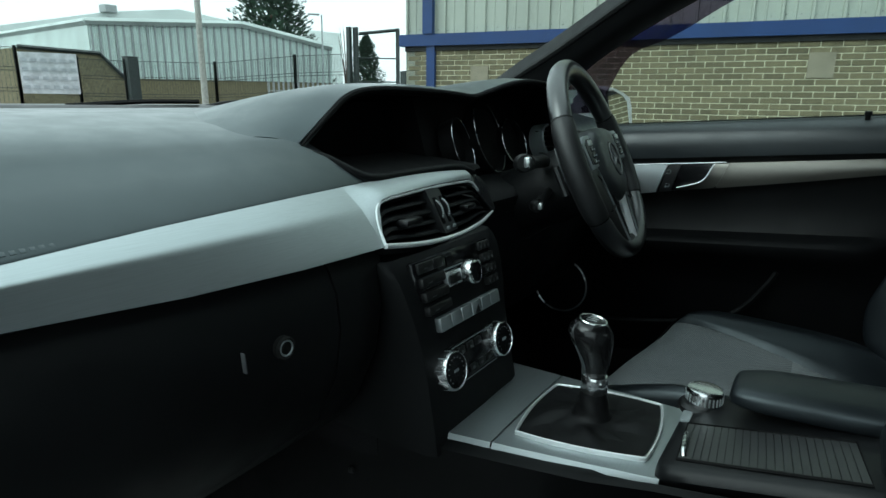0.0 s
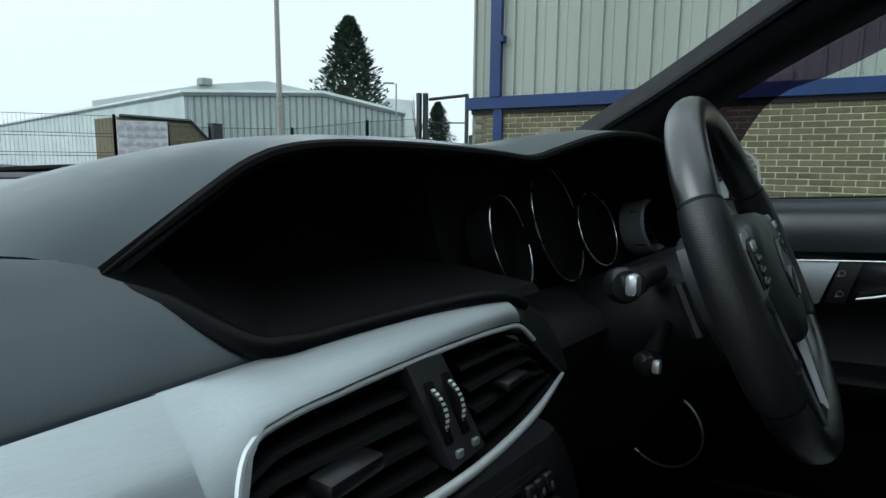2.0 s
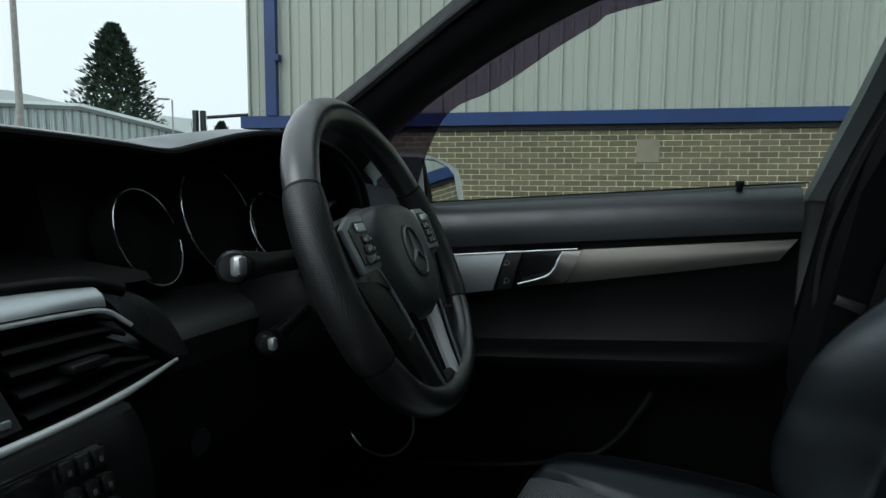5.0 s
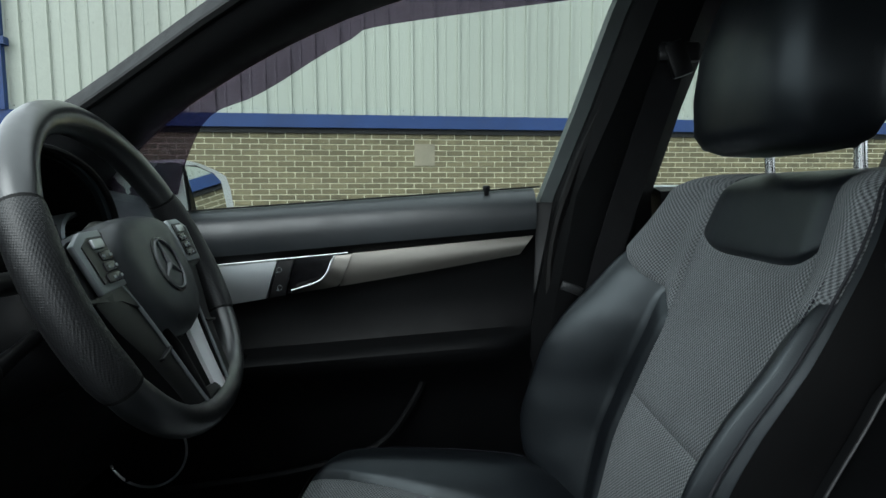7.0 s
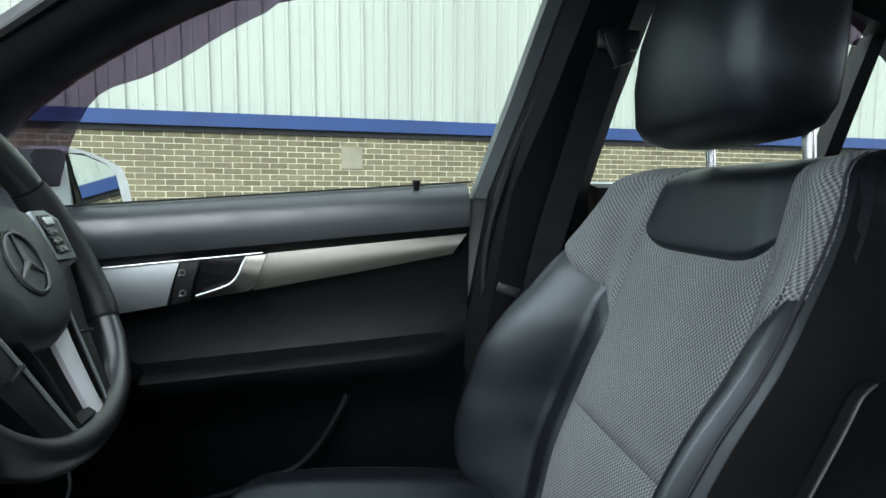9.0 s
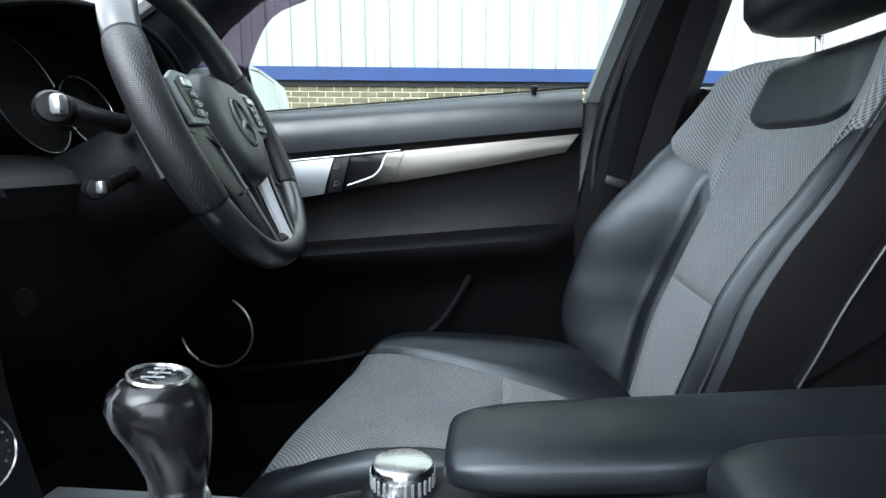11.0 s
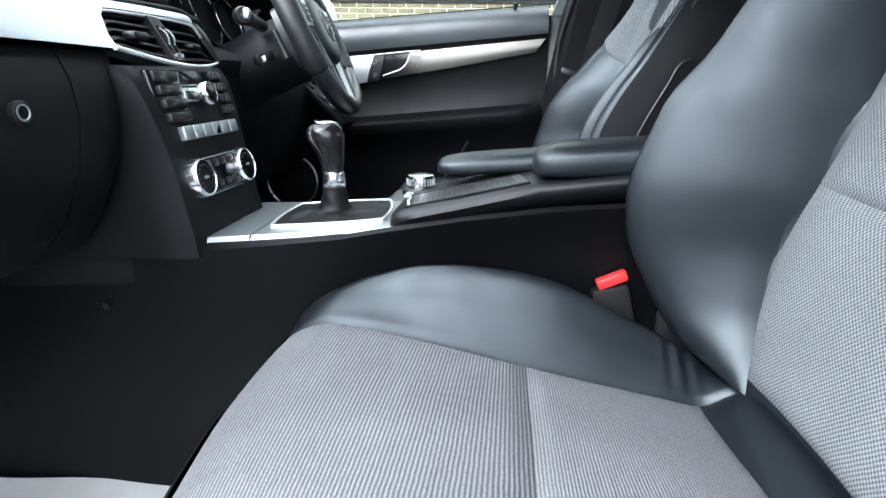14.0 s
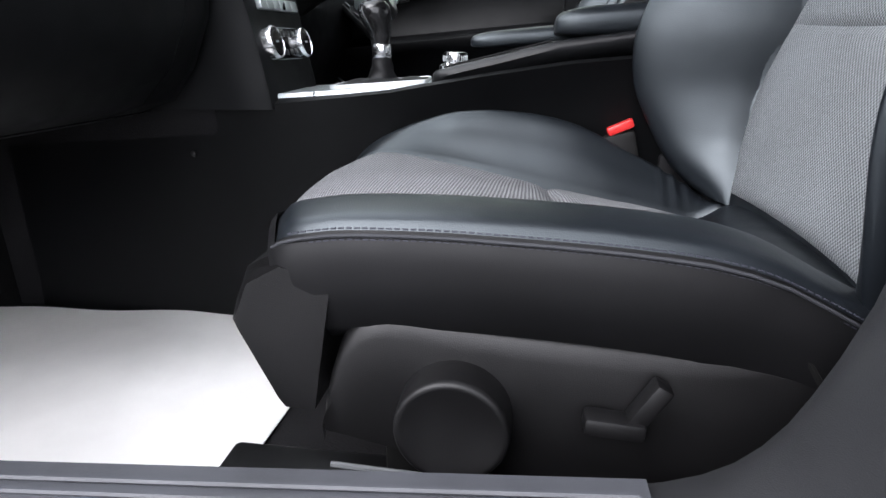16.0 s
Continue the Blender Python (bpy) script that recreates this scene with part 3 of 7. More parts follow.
conifer((45.6, 53.7, 0), 17.1, 7.4, 3, 1.5, "tall dense dark green conifer behind the warehouse", 0.78)
conifer((37.6, 33.3, 0), 6.0, 2.3, 5, 0.3, "small dark green conifer beside the road", 0.7)
shrub = thing("bare_shrub", "thin bare shrub beside the gate", "shrub", (36.6, 34.6, 0))
rng = random.Random(8)
for k in range(16):
    a, h = rng.uniform(0, 6.28), rng.uniform(4.2, 6.9)
    r = rng.uniform(0.2, 0.9)
    part("stem", tube(curve3([(36.6, 34.6, 0), (36.6 + 0.3 * r * math.cos(a), 34.6 + 0.3 * r * math.sin(a), h * 0.5), (36.6 + r * math.cos(a), 34.6 + r * math.sin(a), h)], 8), [0.05 - 0.005 * q for q in range(8)], 5), M_BARK, shrub)



# ================= THE CAR =================
# ---- body shell: floor, sills, pillars, roof, panes ----
car = thing("car_body", "white saloon car shell with black cabin lining and open near door", "car", (0, 0, 0.20), kind="structure")
part("floor_pan", rbox((0.03, 0.0, 0.29), (1.46, 2.7, 0.04), 0.01), M_CARPET, car, "black carpeted floor")
part("tunnel", loft([[(-0.05, y, 0.30), (-0.04, y, 0.60), (0.06, y, 0.60), (0.09, y, 0.30)] for y in (-1.0, 1.1)]), M_CARPET, car)
part("toe_board", loft([[(x, 1.15, 0.29), (x, 1.36, 0.60), (x, 1.38, 1.0), (x, 1.42, 1.0), (x, 1.42, 0.29)] for x in (-0.72, 0.78)]), M_CARPET, car)
for side, x in (("near", -1), ("far", 1)):
    cx = -0.70 if x < 0 else 0.80
    part("sill", loft([[(cx, y, 0.22), (cx + 0.09 * x, y, 0.22), (cx + 0.11 * x, y, 0.40), (cx + 0.06 * x, y, 0.455 - 0.085 * (y - 0.5)), (cx, y, 0.462 - 0.085 * (y - 0.5)), (cx - 0.03 * x, y, 0.45 - 0.085 * (y - 0.5)), (cx - 0.05 * x, y, 0.30)] for y in (-1.0, 0.16, 1.25)]), M_WHITE if x < 0 else M_CARPET, car)
# lining of the near sill: ribbed black strip with a rounded inner edge
part("sill_trim", loft([[(-0.605, y, 0.31), (-0.615, y, z - 0.02), (-0.635, y, z), (-0.70, y, z + 0.004), (-0.715, y, z - 0.004), (-0.70, y, z - 0.02), (-0.64, y, 0.31)] for y, z in ((1.2, 0.405), (0.62, 0.452), (0.40, 0.47), (0.178, 0.488))]), M_SILL, car, "dark grey ribbed sill trim")
for o in (0.0, 0.012, 0.024):
    part("sill_rib", tube([(-0.655 - o, y, z) for y, z in ((1.2, 0.409), (0.62, 0.456), (0.40, 0.474), (0.185, 0.492))], 0.0022, 6), M_SILL, car)
# near B-pillar foot sweeping up from the sill
ring = []
for y, z, w in ((0.186, 0.474, 0.05), (0.165, 0.479, 0.05), (0.144, 0.487, 0.055), (0.128, 0.497, 0.055), (0.115, 0.510, 0.055), (0.104, 0.526, 0.06), (0.095, 0.545, 0.06), (0.086, 0.568, 0.065), (0.076, 0.600, 0.065), (0.060, 0.68, 0.07), (0.043, 0.80, 0.07), (0.029, 0.98, 0.07), (-0.01, 1.30, 0.06)):
    x = -0.625 if z < 1.0 else -0.56
    ring.append([(x, y, z), (x - 0.03, y + 0.012, z + 0.004), (x - 0.10, y + 0.004, z), (x - 0.11, y - 0.16, z - 0.03), (x, y - 0.16, z - 0.03)])
part("b_pillar_trim", loft(ring), M_FOOT, car, "black curved pillar trim")
part("b_pillar_skin", loft([[(-0.735, 0.17, 0.30), (-0.80, 0.17, 0.30), (-0.80, -0.10, 0.30), (-0.735, -0.10, 0.30)], [(-0.735, 0.12, 0.55), (-0.80, 0.12, 0.55), (-0.80, -0.12, 0.55), (-0.735, -0.12, 0.55)], [(-0.72, 0.04, 1.0), (-0.78, 0.04, 1.0), (-0.78, -0.12, 1.0), (-0.72, -0.12, 1.0)], [(-0.60, -0.02, 1.36), (-0.66, -0.02, 1.36), (-0.66, -0.14, 1.36), (-0.60, -0.14, 1.36)]]), M_WHITE, car)

part("kick_panel", rbox((0.785, 1.22, 0.62), (0.03, 0.50, 0.66), 0.005), M_CARPET, car)
part("kick_panel", rbox((-0.705, 1.26, 0.62), (0.03, 0.30, 0.66), 0.005), M_CARPET, car)
# far A-pillar, between the windscreen edge and the door opening
W = [(0.690, 1.03, 1.03), (0.667, 0.938, 1.080), (0.645, 0.836, 1.130), (0.618, 0.72, 1.192), (0.592, 0.610, 1.250), (0.545, 0.42, 1.335), (0.51, 0.22, 1.385), (0.49, 0.0, 1.40)]
D = [(0.785, 0.915, 1.00), (0.768, 0.848, 1.058), (0.745, 0.775, 1.112), (0.720, 0.683, 1.163), (0.697, 0.558, 1.222), (0.672, 0.41, 1.272), (0.655, 0.25, 1.300), (0.650, 0.0, 1.305)]


def pillar_rings(flip=1, dx=0.0):
    out = []
    for w, d in zip(curve3(W, 18), curve3(D, 18)):
        n = Vector((-0.75, -0.35, -0.55)).normalized()
        mid = w.lerp(d, 0.5)
        pts = [w, w.lerp(d, 0.12) + n * 0.012, w.lerp(d, 0.30) + n * 0.028, mid + n * 0.034, w.lerp(d, 0.72) + n * 0.028, w.lerp(d, 0.92) + n * 0.012, d, d + Vector((0.035, 0.0, 0.012)), mid + Vector((0.06, 0.02, 0.05)), w + Vector((0.035, 0.01, 0.035))]
        out.append([Vector((p.x * flip + dx, p.y, p.z)) for p in pts])
    return out


part("a_pillar", loft(pillar_rings()), M_VINYL, car, "dark satin windscreen pillar")
part("a_pillar", loft(pillar_rings(-1, 0.03)), M_SATIN, car)
part("windscreen_seal", tube([Vector(p) + Vector((-0.004, -0.004, -0.002)) for p in curve3(W, 24)], 0.0065, 6), M_RUBBER, car, "black windscreen seal")
# roof and its lining
roof = []
for y, z in ((0.40, 1.352), (0.30, 1.378), (0.0, 1.415), (-0.45, 1.42), (-0.9, 1.37), (-1.15, 1.28)):
    roof.append([(0.49, y, z - 0.03), (0.25, y, z + 0.01), (0, y, z + 0.02), (-0.25, y, z + 0.01), (-0.47, y, z - 0.03), (-0.50, y, z - 0.01), (-0.25, y, z + 0.05), (0, y, z + 0.06), (0.25, y, z + 0.05), (0.52, y, z - 0.01)])
part("roof", loft(roof), M_LINER, car, "grey roof lining")
part("roof_skin", loft([[(0.56, y, z - 0.02), (0.52, y, z + 0.01), (0.25, y, z + 0.055), (0, y, z + 0.066), (-0.25, y, z + 0.055), (-0.50, y, z + 0.01), (-0.54, y, z - 0.02), (-0.25, y, z + 0.05), (0, y, z + 0.061), (0.25, y, z + 0.05)] for y, z in ((0.30, 1.385), (0.0, 1.415), (-0.45, 1.42), (-0.9, 1.37), (-1.15, 1.28))]), M_WHITE, car, "white painted roof")
part("boot_lid", loft([[(x, -1.62, 0.94), (x, -2.05, 0.93), (x, -2.12, 0.80), (x, -2.12, 0.35), (x, -1.1, 0.35), (x, -1.16, 0.94)] for x in (-0.72, -0.4, 0, 0.4, 0.72)]), M_WHITE, car, "white boot")
for x in (-0.83, 0.86):
    part("front_wing", loft([[(x, y, 0.34), (x * 1.02, y, 0.62), (x * 0.98, y, z), (x * 0.90, y, z), (x * 0.90, y, 0.34)] for y, z in ((1.30, 0.93), (1.60, 0.92), (2.1, 0.87), (2.6, 0.76))]), M_WHITE, car, "white front wing")
rail = []
for y, zi, zo, xo in ((0.22, 1.375, 1.297, 0.652), (0.0, 1.40, 1.300, 0.650), (-0.10, 1.40, 1.298, 0.652), (-0.30, 1.395, 1.280, 0.660), (-0.42, 1.38, 1.245, 0.675), (-0.60, 1.36, 1.13, 0.72), (-0.72, 1.30, 1.02, 0.77), (-1.15, 1.25, 0.98, 0.78)):
    rail.append([(0.48, y, zi), (0.56, y, lerp(zi, zo, 0.45) - 0.01), (xo - 0.012, y, zo + 0.008), (xo, y, zo), (xo + 0.05, y, zo + 0.01), (0.58, y, zi + 0.06), (0.48, y, zi + 0.04)])
part("roof_rail", loft(rail), M_SATIN, car, "dark roof rail lining")
part("roof_rail", loft([[Vector((-p[0] + 0.02, p[1], p[2])) for p in r] for r in rail]), M_SATIN, car)
# far B-pillar with upright trim and belt
bp = []
for z, yf, yr, x in ((0.30, 0.20, -0.04, 0.77), (0.77, 0.200, -0.03, 0.775), (1.00, 0.158, -0.018, 0.782), (1.13, 0.114, -0.042, 0.732), (1.26, 0.076, -0.072, 0.679), (1.33, 0.05, -0.09, 0.655)):
    bp.append([(x + 0.05, yf - 0.012, z), (x - 0.02, yf - 0.018, z), (x - 0.045, yf - 0.045, z), (x - 0.05, yr + 0.04, z), (x - 0.02, yr + 0.004, z), (x + 0.05, yr, z)])
part("b_pillar", loft(bp), M_SHADED_P, car, "black door pillar")
part("shut_face", rbox((0.815, 0.13, 0.66), (0.08, 0.10, 0.66), 0.01), M_SATIN, car, "black door shut face")
bs = []
for z, yf, x in ((0.985, 0.166, 0.786), (1.13, 0.118, 0.736), (1.26, 0.080, 0.684), (1.33, 0.056, 0.66)):
    bs.append([(x - 0.004, yf, z), (x + 0.03, yf + 0.002, z), (x + 0.03, yf - 0.035, z), (x - 0.008, yf - 0.032, z)])
part("door_frame_strip", loft(bs), grain_mat("grey_frame_strip", (0.10, 0.115, 0.115), 0.5, 700.0, 0.2), car, "grey window frame strip")
part("pillar_seal", tube(curve3([(0.748, 0.150, 0.70), (0.752, 0.150, 0.90), (0.742, 0.118, 1.03), (0.702, 0.076, 1.15), (0.648, 0.035, 1.28)], 20), 0.008, 8), M_RUBBER, car, "round black door seal")
part("belt_slot", rbox((0.645, -0.006, 1.19), (0.012, 0.03, 0.05), 0.004, m=Matrix.Rotation(radians(-20), 3, "X")), M_SATIN, car)
# far rear door and quarter light, panels behind the cabin
rd = []
for y in (-0.03, -0.3, -0.6, -1.15):
    rd.append([(0.82, y, 0.32), (0.76, y, 0.32), (0.73, y, 0.70), (0.715, y, 0.78), (0.74, y, 0.86), (0.745, y, 0.96), (0.765, y, 1.005), (0.80, y, 1.012), (0.86, y, 0.99), (0.87, y, 0.6)])
part("rear_door_panel", loft(rd), M_PLASTIC, car, "black rear door lining")
part("rear_trim", rbox((0.742, -0.63, 0.937), (0.008, 0.60, 0.040), 0.002, m=Matrix.Rotation(radians(-3), 3, "X")), M_ALU_DIM, car, "brushed silver rear trim")
part("rear_ledge", rbox((0.855, -0.45, 1.006), (0.06, 0.95, 0.02), 0.008), M_WHITE, car, "white painted ledge")
part("quarter_bar", loft([[(0.765, -0.394, 1.00), (0.765, -0.420, 1.00), (0.80, -0.420, 1.0), (0.80, -0.394, 1.0)], [(0.692, -0.425, 1.235), (0.692, -0.447, 1.235), (0.73, -0.447, 1.235), (0.73, -0.425, 1.235)]]), M_SATIN, car, "black quarter light bar")
part("rear_wall", rbox((0.02, -1.13, 0.70), (1.56, 0.05, 0.85), 0.01), M_CARPET, car)
part("near_rear_side", rbox((-0.76, -0.62, 0.70), (0.08, 0.95, 0.80), 0.03), M_CARPET, car)


def pane_quad(name, pts, mat, label):
    ob = part(name, prism(pts, Vector((0.004, 0, 0.0015))), mat, car, label, smooth=False)
    ob.visible_shadow = False
    return ob


pane_quad("quarter_pane", [(0.785, -0.425, 1.01), (0.785, -0.62, 1.01), (0.74, -0.60, 1.13), (0.705, -0.45, 1.23)], M_GLASS, "clear quarter light")
pane_quad("rear_pane", [(0.785, -0.02, 1.01), (0.785, -0.385, 1.01), (0.70, -0.418, 1.26), (0.67, -0.07, 1.30)], M_GLASS, "clear rear door pane")
pane_quad("rear_visor", [(0.706, -0.065, 1.262), (0.712, -0.415, 1.222), (0.692, -0.42, 1.262), (0.668, -0.07, 1.305)], M_TINT, "purple tinted rain visor strip")
ws = part("windscreen", patch(lambda s, t: Vector((lerp(-0.64, 0.67, s), 1.0 - 0.72 * t + 0.10 * dome(s), 1.05 + 0.33 * t)), 12, 6), M_GLASS, car, "clear windscreen")
ws.visible_shadow = False
# scuttle and wipers seen over the dashboard
part("scuttle", rbox((0, 1.50, 0.985), (1.36, 0.22, 0.05), 0.02), M_SATIN, car, "black scuttle panel")
part("wiper_arm", tube(curve3([(-0.08, 1.44, 1.008), (0.05, 1.43, 1.016), (0.17, 1.42, 1.017)], 14), 0.005, 6), M_RUBBER, car, "black wiper blade")
part("wiper_arm", tube(curve3([(0.19, 1.42, 1.006), (0.25, 1.42, 1.015), (0.33, 1.42, 1.017), (0.43, 1.43, 1.006)], 20), 0.008, 6, flat=0.7), M_RUBBER, car, "black wiper arm")
part("bonnet", loft([[(x, 1.60, 0.97 - 0.05 * abs(x)), (x, 2.1, 0.93 - 0.06 * abs(x)), (x, 2.6, 0.84 - 0.1 * abs(x)), (x, 2.6, 0.4), (x, 1.6, 0.4)] for x in (-0.8, -0.4, 0, 0.4, 0.8)]), M_WHITE, car, "white bonnet")
for x in (-0.80, 0.80):
    for y in (1.95, -0.95):
        part("wheel", lathe([(0.06, -0.10), (0.24, -0.11), (0.32, -0.10), (0.32, 0.10), (0.24, 0.11), (0.06, 0.10)], 28, pose(x, y, 0.32, 0, 90, 0)), M_RUBBER, car, "black tyre")

# ---- driver's door ----
door = thing("car_door", "black driver's door panel with brushed trim strip and chrome pull", "car door", (0.80, 0.45, 0.40))
SH = -0.085


def dz(y):
    return SH * (y - 0.45)


prof_d = [(0.80, 0.995), (0.783, 0.992), (0.762, 0.984), (0.748, 0.968), (0.744, 0.945), (0.749, 0.922), (0.758, 0.912), (0.762, 0.880), (0.766, 0.850), (0.769, 0.82), (0.766, 0.785), (0.756, 0.763), (0.736, 0.755), (0.718, 0.751), (0.711, 0.744), (0.711, 0.735), (0.722, 0.715), (0.752, 0.690), (0.764, 0.64), (0.770, 0.50), (0.772, 0.34), (0.84, 0.34), (0.86, 0.70), (0.85, 0.96)]
ys = [1.02, 0.90, 0.80, 0.70, 0.60, 0.50, 0.40, 0.30, 0.24, 0.20, 0.175]
rings = []
for y in ys:
    ring = []
    fade = max(0.0, (0.26 - y) / 0.09)
    for x, z in prof_d:
        sh = dz(y) + (0.02 * (y - 0.45) if z > 0.95 else 0)
        if 0.70 < z < 0.80:
            x = lerp(x, 0.765, fade * fade)
        ring.append((x, y, z + sh))
    rings.append(ring)
# lit top keeps the lighter material; shade below is painted by a darker one
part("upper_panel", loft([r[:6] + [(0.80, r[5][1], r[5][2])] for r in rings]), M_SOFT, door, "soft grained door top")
panel = part("panel", loft([r[5:] for r in rings]), M_SHADED_P, door, "black moulded door lining, darkened for shade")


def strip_pt(y, f, out=0.0):
    zt = 0.906 - 0.094 * (y - 0.48)
    zb = along([(0.186, 0.911), (0.20, 0.904), (0.24, 0.897), (0.338, 0.879), (0.498, 0.852), (0.68, 0.822), (0.90, 0.80)], y)
    return Vector((0.752 - out - 0.003 * dome(f), y, lerp(zb, zt, f)))


def strip(y0, y1, n, out, f0=0.0, f1=1.0, skew=0.0):
    rows = []
    for i in range(n + 1):
        row = []
        for j in range(7):
            f = lerp(f0, f1, j / 6)
            y = lerp(y0, y1, i / n) + skew * (f - 0.5) * (1 if 0 <= i <= n else 0)
            row.append(strip_pt(y, f, out))
        rows.append(row + [p + Vector((0.012, 0, 0)) for p in reversed(row)])
    return loft(rows)


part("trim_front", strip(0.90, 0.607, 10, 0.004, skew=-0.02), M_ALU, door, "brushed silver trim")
# same metal as trim_front; the strip's fade to shade is in the colour
part("trim_rear", strip(0.485, 0.190, 14, 0.004, skew=-0.022), M_ALU_DIM, door, "brushed trim, shade put into its darker tone, tapering backwards")
part("trim_line", tube([strip_pt(y, 1.04, 0.006) for y in (0.90, 0.75, 0.607, 0.48)], 0.0010, 6), M_EDGE, door, "bright edge line")
part("handle_recess", strip(0.600, 0.482, 6, -0.003), M_GLOSS, door, "black handle recess")
part("switch_panel", strip(0.603, 0.578, 3, 0.003, skew=-0.016), M_SATIN, door, "black lock switch panel")
for f, n in ((0.75, 2), (0.25, 2)):
    p = strip_pt(0.592, f, 0.0075)
    part("lock_mark", tube([p + Vector((0, 0.004 * math.cos(a), 0.004 * math.sin(a))) for a in np.linspace(0, 6.28, 12)[:-1]], 0.0004, 4, closed=True), M_KEY, door)
    part("lock_mark", rbox(p + Vector((0, 0.004, -0.004)), (0.001, 0.003, 0.002), 0), M_KEY, door)
pull = curve3([strip_pt(0.572, 0.14, 0.014), strip_pt(0.545, 0.22, 0.018), strip_pt(0.524, 0.32, 0.018), strip_pt(0.513, 0.52, 0.016), strip_pt(0.507, 0.80, 0.013), strip_pt(0.502, 0.98, 0.008)], 26)
part("pull_edge", tube(pull, 0.0015, 6), M_EDGE, door, "polished pull edge")
low = curve3([strip_pt(0.574, 0.02, 0.006), strip_pt(0.54, 0.02, 0.008), strip_pt(0.505, 0.02, 0.008), strip_pt(0.494, 0.10, 0.009), strip_pt(0.484, 0.5, 0.008), strip_pt(0.474, 0.98, 0.007)], 26)
part("pull_handle", loft([[a, b, b + Vector((0.010, 0, 0)), a + Vector((0.014, 0, 0))] for a, b in zip(pull, low)]), M_ALU_DIM, door, "brushed pull handle")
part("window_seal", tube([(0.783, y, 0.995 + dz(y) + 0.02 * (y - 0.45)) for y in (0.95, 0.6, 0.3, 0.165)], 0.0016, 6), M_RUBBER, door, "black window seal")
pin = (0.772, 0.254, 1.010)
# sloping switch panel rising from the armrest: mirror knob and two window rockers
SWT = Matrix.Rotation(radians(44), 3, "X")
SWN = SWT @ Vector((0, 0, 1))
swp = part("switch_panel", rbox((0.690, 0.705, 0.785), (0.105, 0.150, 0.014), 0.004, m=SWT), M_SHADED_P, door, "black sloping switch panel")
part("panel_edge", tube([Vector((0.6385, 0.705, 0.785)) + SWT @ Vector((0, q, 0.0070)) for q in (-0.070, 0.0, 0.070)], 0.0009, 6), M_VENTDIV, swp, "thin grey edge")
skn = facing(Vector((0.665, 0.705, 0.785)) + SWT @ Vector((0, 0.047, 0.007)), SWN)
mk = part("mirror_knob", lathe([(0.0105, -0.002), (0.0105, 0.003), (0.009, 0.0055), (0.001, 0.0055)], 28, skn), M_SATIN, swp, "round black mirror knob")
for a in range(4):
    part("knob_mark", rbox(skn @ Vector((0.0055 * math.cos(a * math.pi / 2), 0.0055 * math.sin(a * math.pi / 2), 0.0058)), (0.0018, 0.0018, 0.0006), 0, m=SWT), M_MARK, mk)
for q in (0.010, -0.024):
    rk = part("window_rocker", rbox(Vector((0.662, 0.705, 0.785)) + SWT @ Vector((0, q, 0.0085)), (0.020, 0.024, 0.008), 0.0025, m=SWT @ Matrix.Rotation(radians(-9), 3, "X")), M_SATIN, swp, "black window rocker")
    part("rocker_mark", rbox(Vector((0.662, 0.705, 0.785)) + SWT @ Vector((0, q - 0.004, 0.0135)), (0.006, 0.0012, 0.0006), 0, m=SWT), M_MARK, rk)
part("lock_pin", lathe([(0.0085, -0.004), (0.0085, 0.0), (0.0045, 0.001), (0.0045, 0.018), (0.0062, 0.020), (0.0062, 0.027), (0.002, 0.028)], 16, Matrix.Translation((pin[0], pin[1], 0.988))), M_SATIN, door, "black lock pin")
part("pin_collar", lathe([(0.011, -0.004), (0.011, 0.001), (0.008, 0.003), (0.005, 0.001)], 16, Matrix.Translation((pin[0], pin[1], 0.988))), M_CHROME, door)
pk = curve3([(0.752, 0.80, 0.50), (0.752, 0.60, 0.53), (0.75, 0.47, 0.565), (0.75, 0.415, 0.60), (0.75, 0.375, 0.66), (0.752, 0.36, 0.69)], 24)
part("pocket_edge", tube(pk, 0.006, 6), M_PLASTIC, door, "edge of the door pocket")
spk = [Vector((0.742, 0.825 + 0.068 * math.cos(a), 0.580 + 0.068 * math.sin(a))) for a in np.linspace(0, 2 * math.pi, 49)[:-1]]
part("speaker_ring", tube(spk, 0.0022, 6, closed=True), M_SILVER, door, "thin bright speaker ring")
part("speaker_grille", lathe([(0.001, -0.04), (0.066, -0.04), (0.066, 0.008), (0.001, 0.010)], 32, facing((0.752, 0.825, 0.580), (-1, 0, 0))), M_PLASTIC, door)
dp = part("door_pane", prism([(0.788, 0.93, 0.955), (0.788, 0.16, 0.99), (0.675, 0.06, 1.32), (0.68, 0.42, 1.30), (0.75, 0.83, 1.08)], Vector((0.004, 0, 0.0015))), M_GLASS, door, "clear door pane", smooth=False)
dp.visible_shadow = False
vis_lo = curve3([(0.766, 0.77, 0.997), (0.757, 0.758, 1.027), (0.746, 0.741, 1.06), (0.731, 0.711, 1.105), (0.724, 0.68, 1.129), (0.718, 0.628, 1.146), (0.711, 0.579, 1.169), (0.7, 0.519, 1.202), (0.691, 0.458, 1.231), (0.685, 0.407, 1.248), (0.669, 0.079, 1.284), (0.668, 0.04, 1.286)], 40)
vis_hi = curve3([(0.790, 0.93, 0.985), (0.775, 0.875, 1.04), (0.752, 0.80, 1.098), (0.725, 0.705, 1.150), (0.700, 0.575, 1.216), (0.680, 0.46, 1.262), (0.665, 0.36, 1.292), (0.655, 0.25, 1.310), (0.650, 0.08, 1.318), (0.648, 0.04, 1.318)], 40)
bm = loft([[a + Vector((0.016, 0, 0.006)), b + Vector((0.016, 0, 0.006)), b + Vector((0.019, 0, 0.007)), a + Vector((0.019, 0, 0.007))] for a, b in zip(vis_lo, vis_hi)])
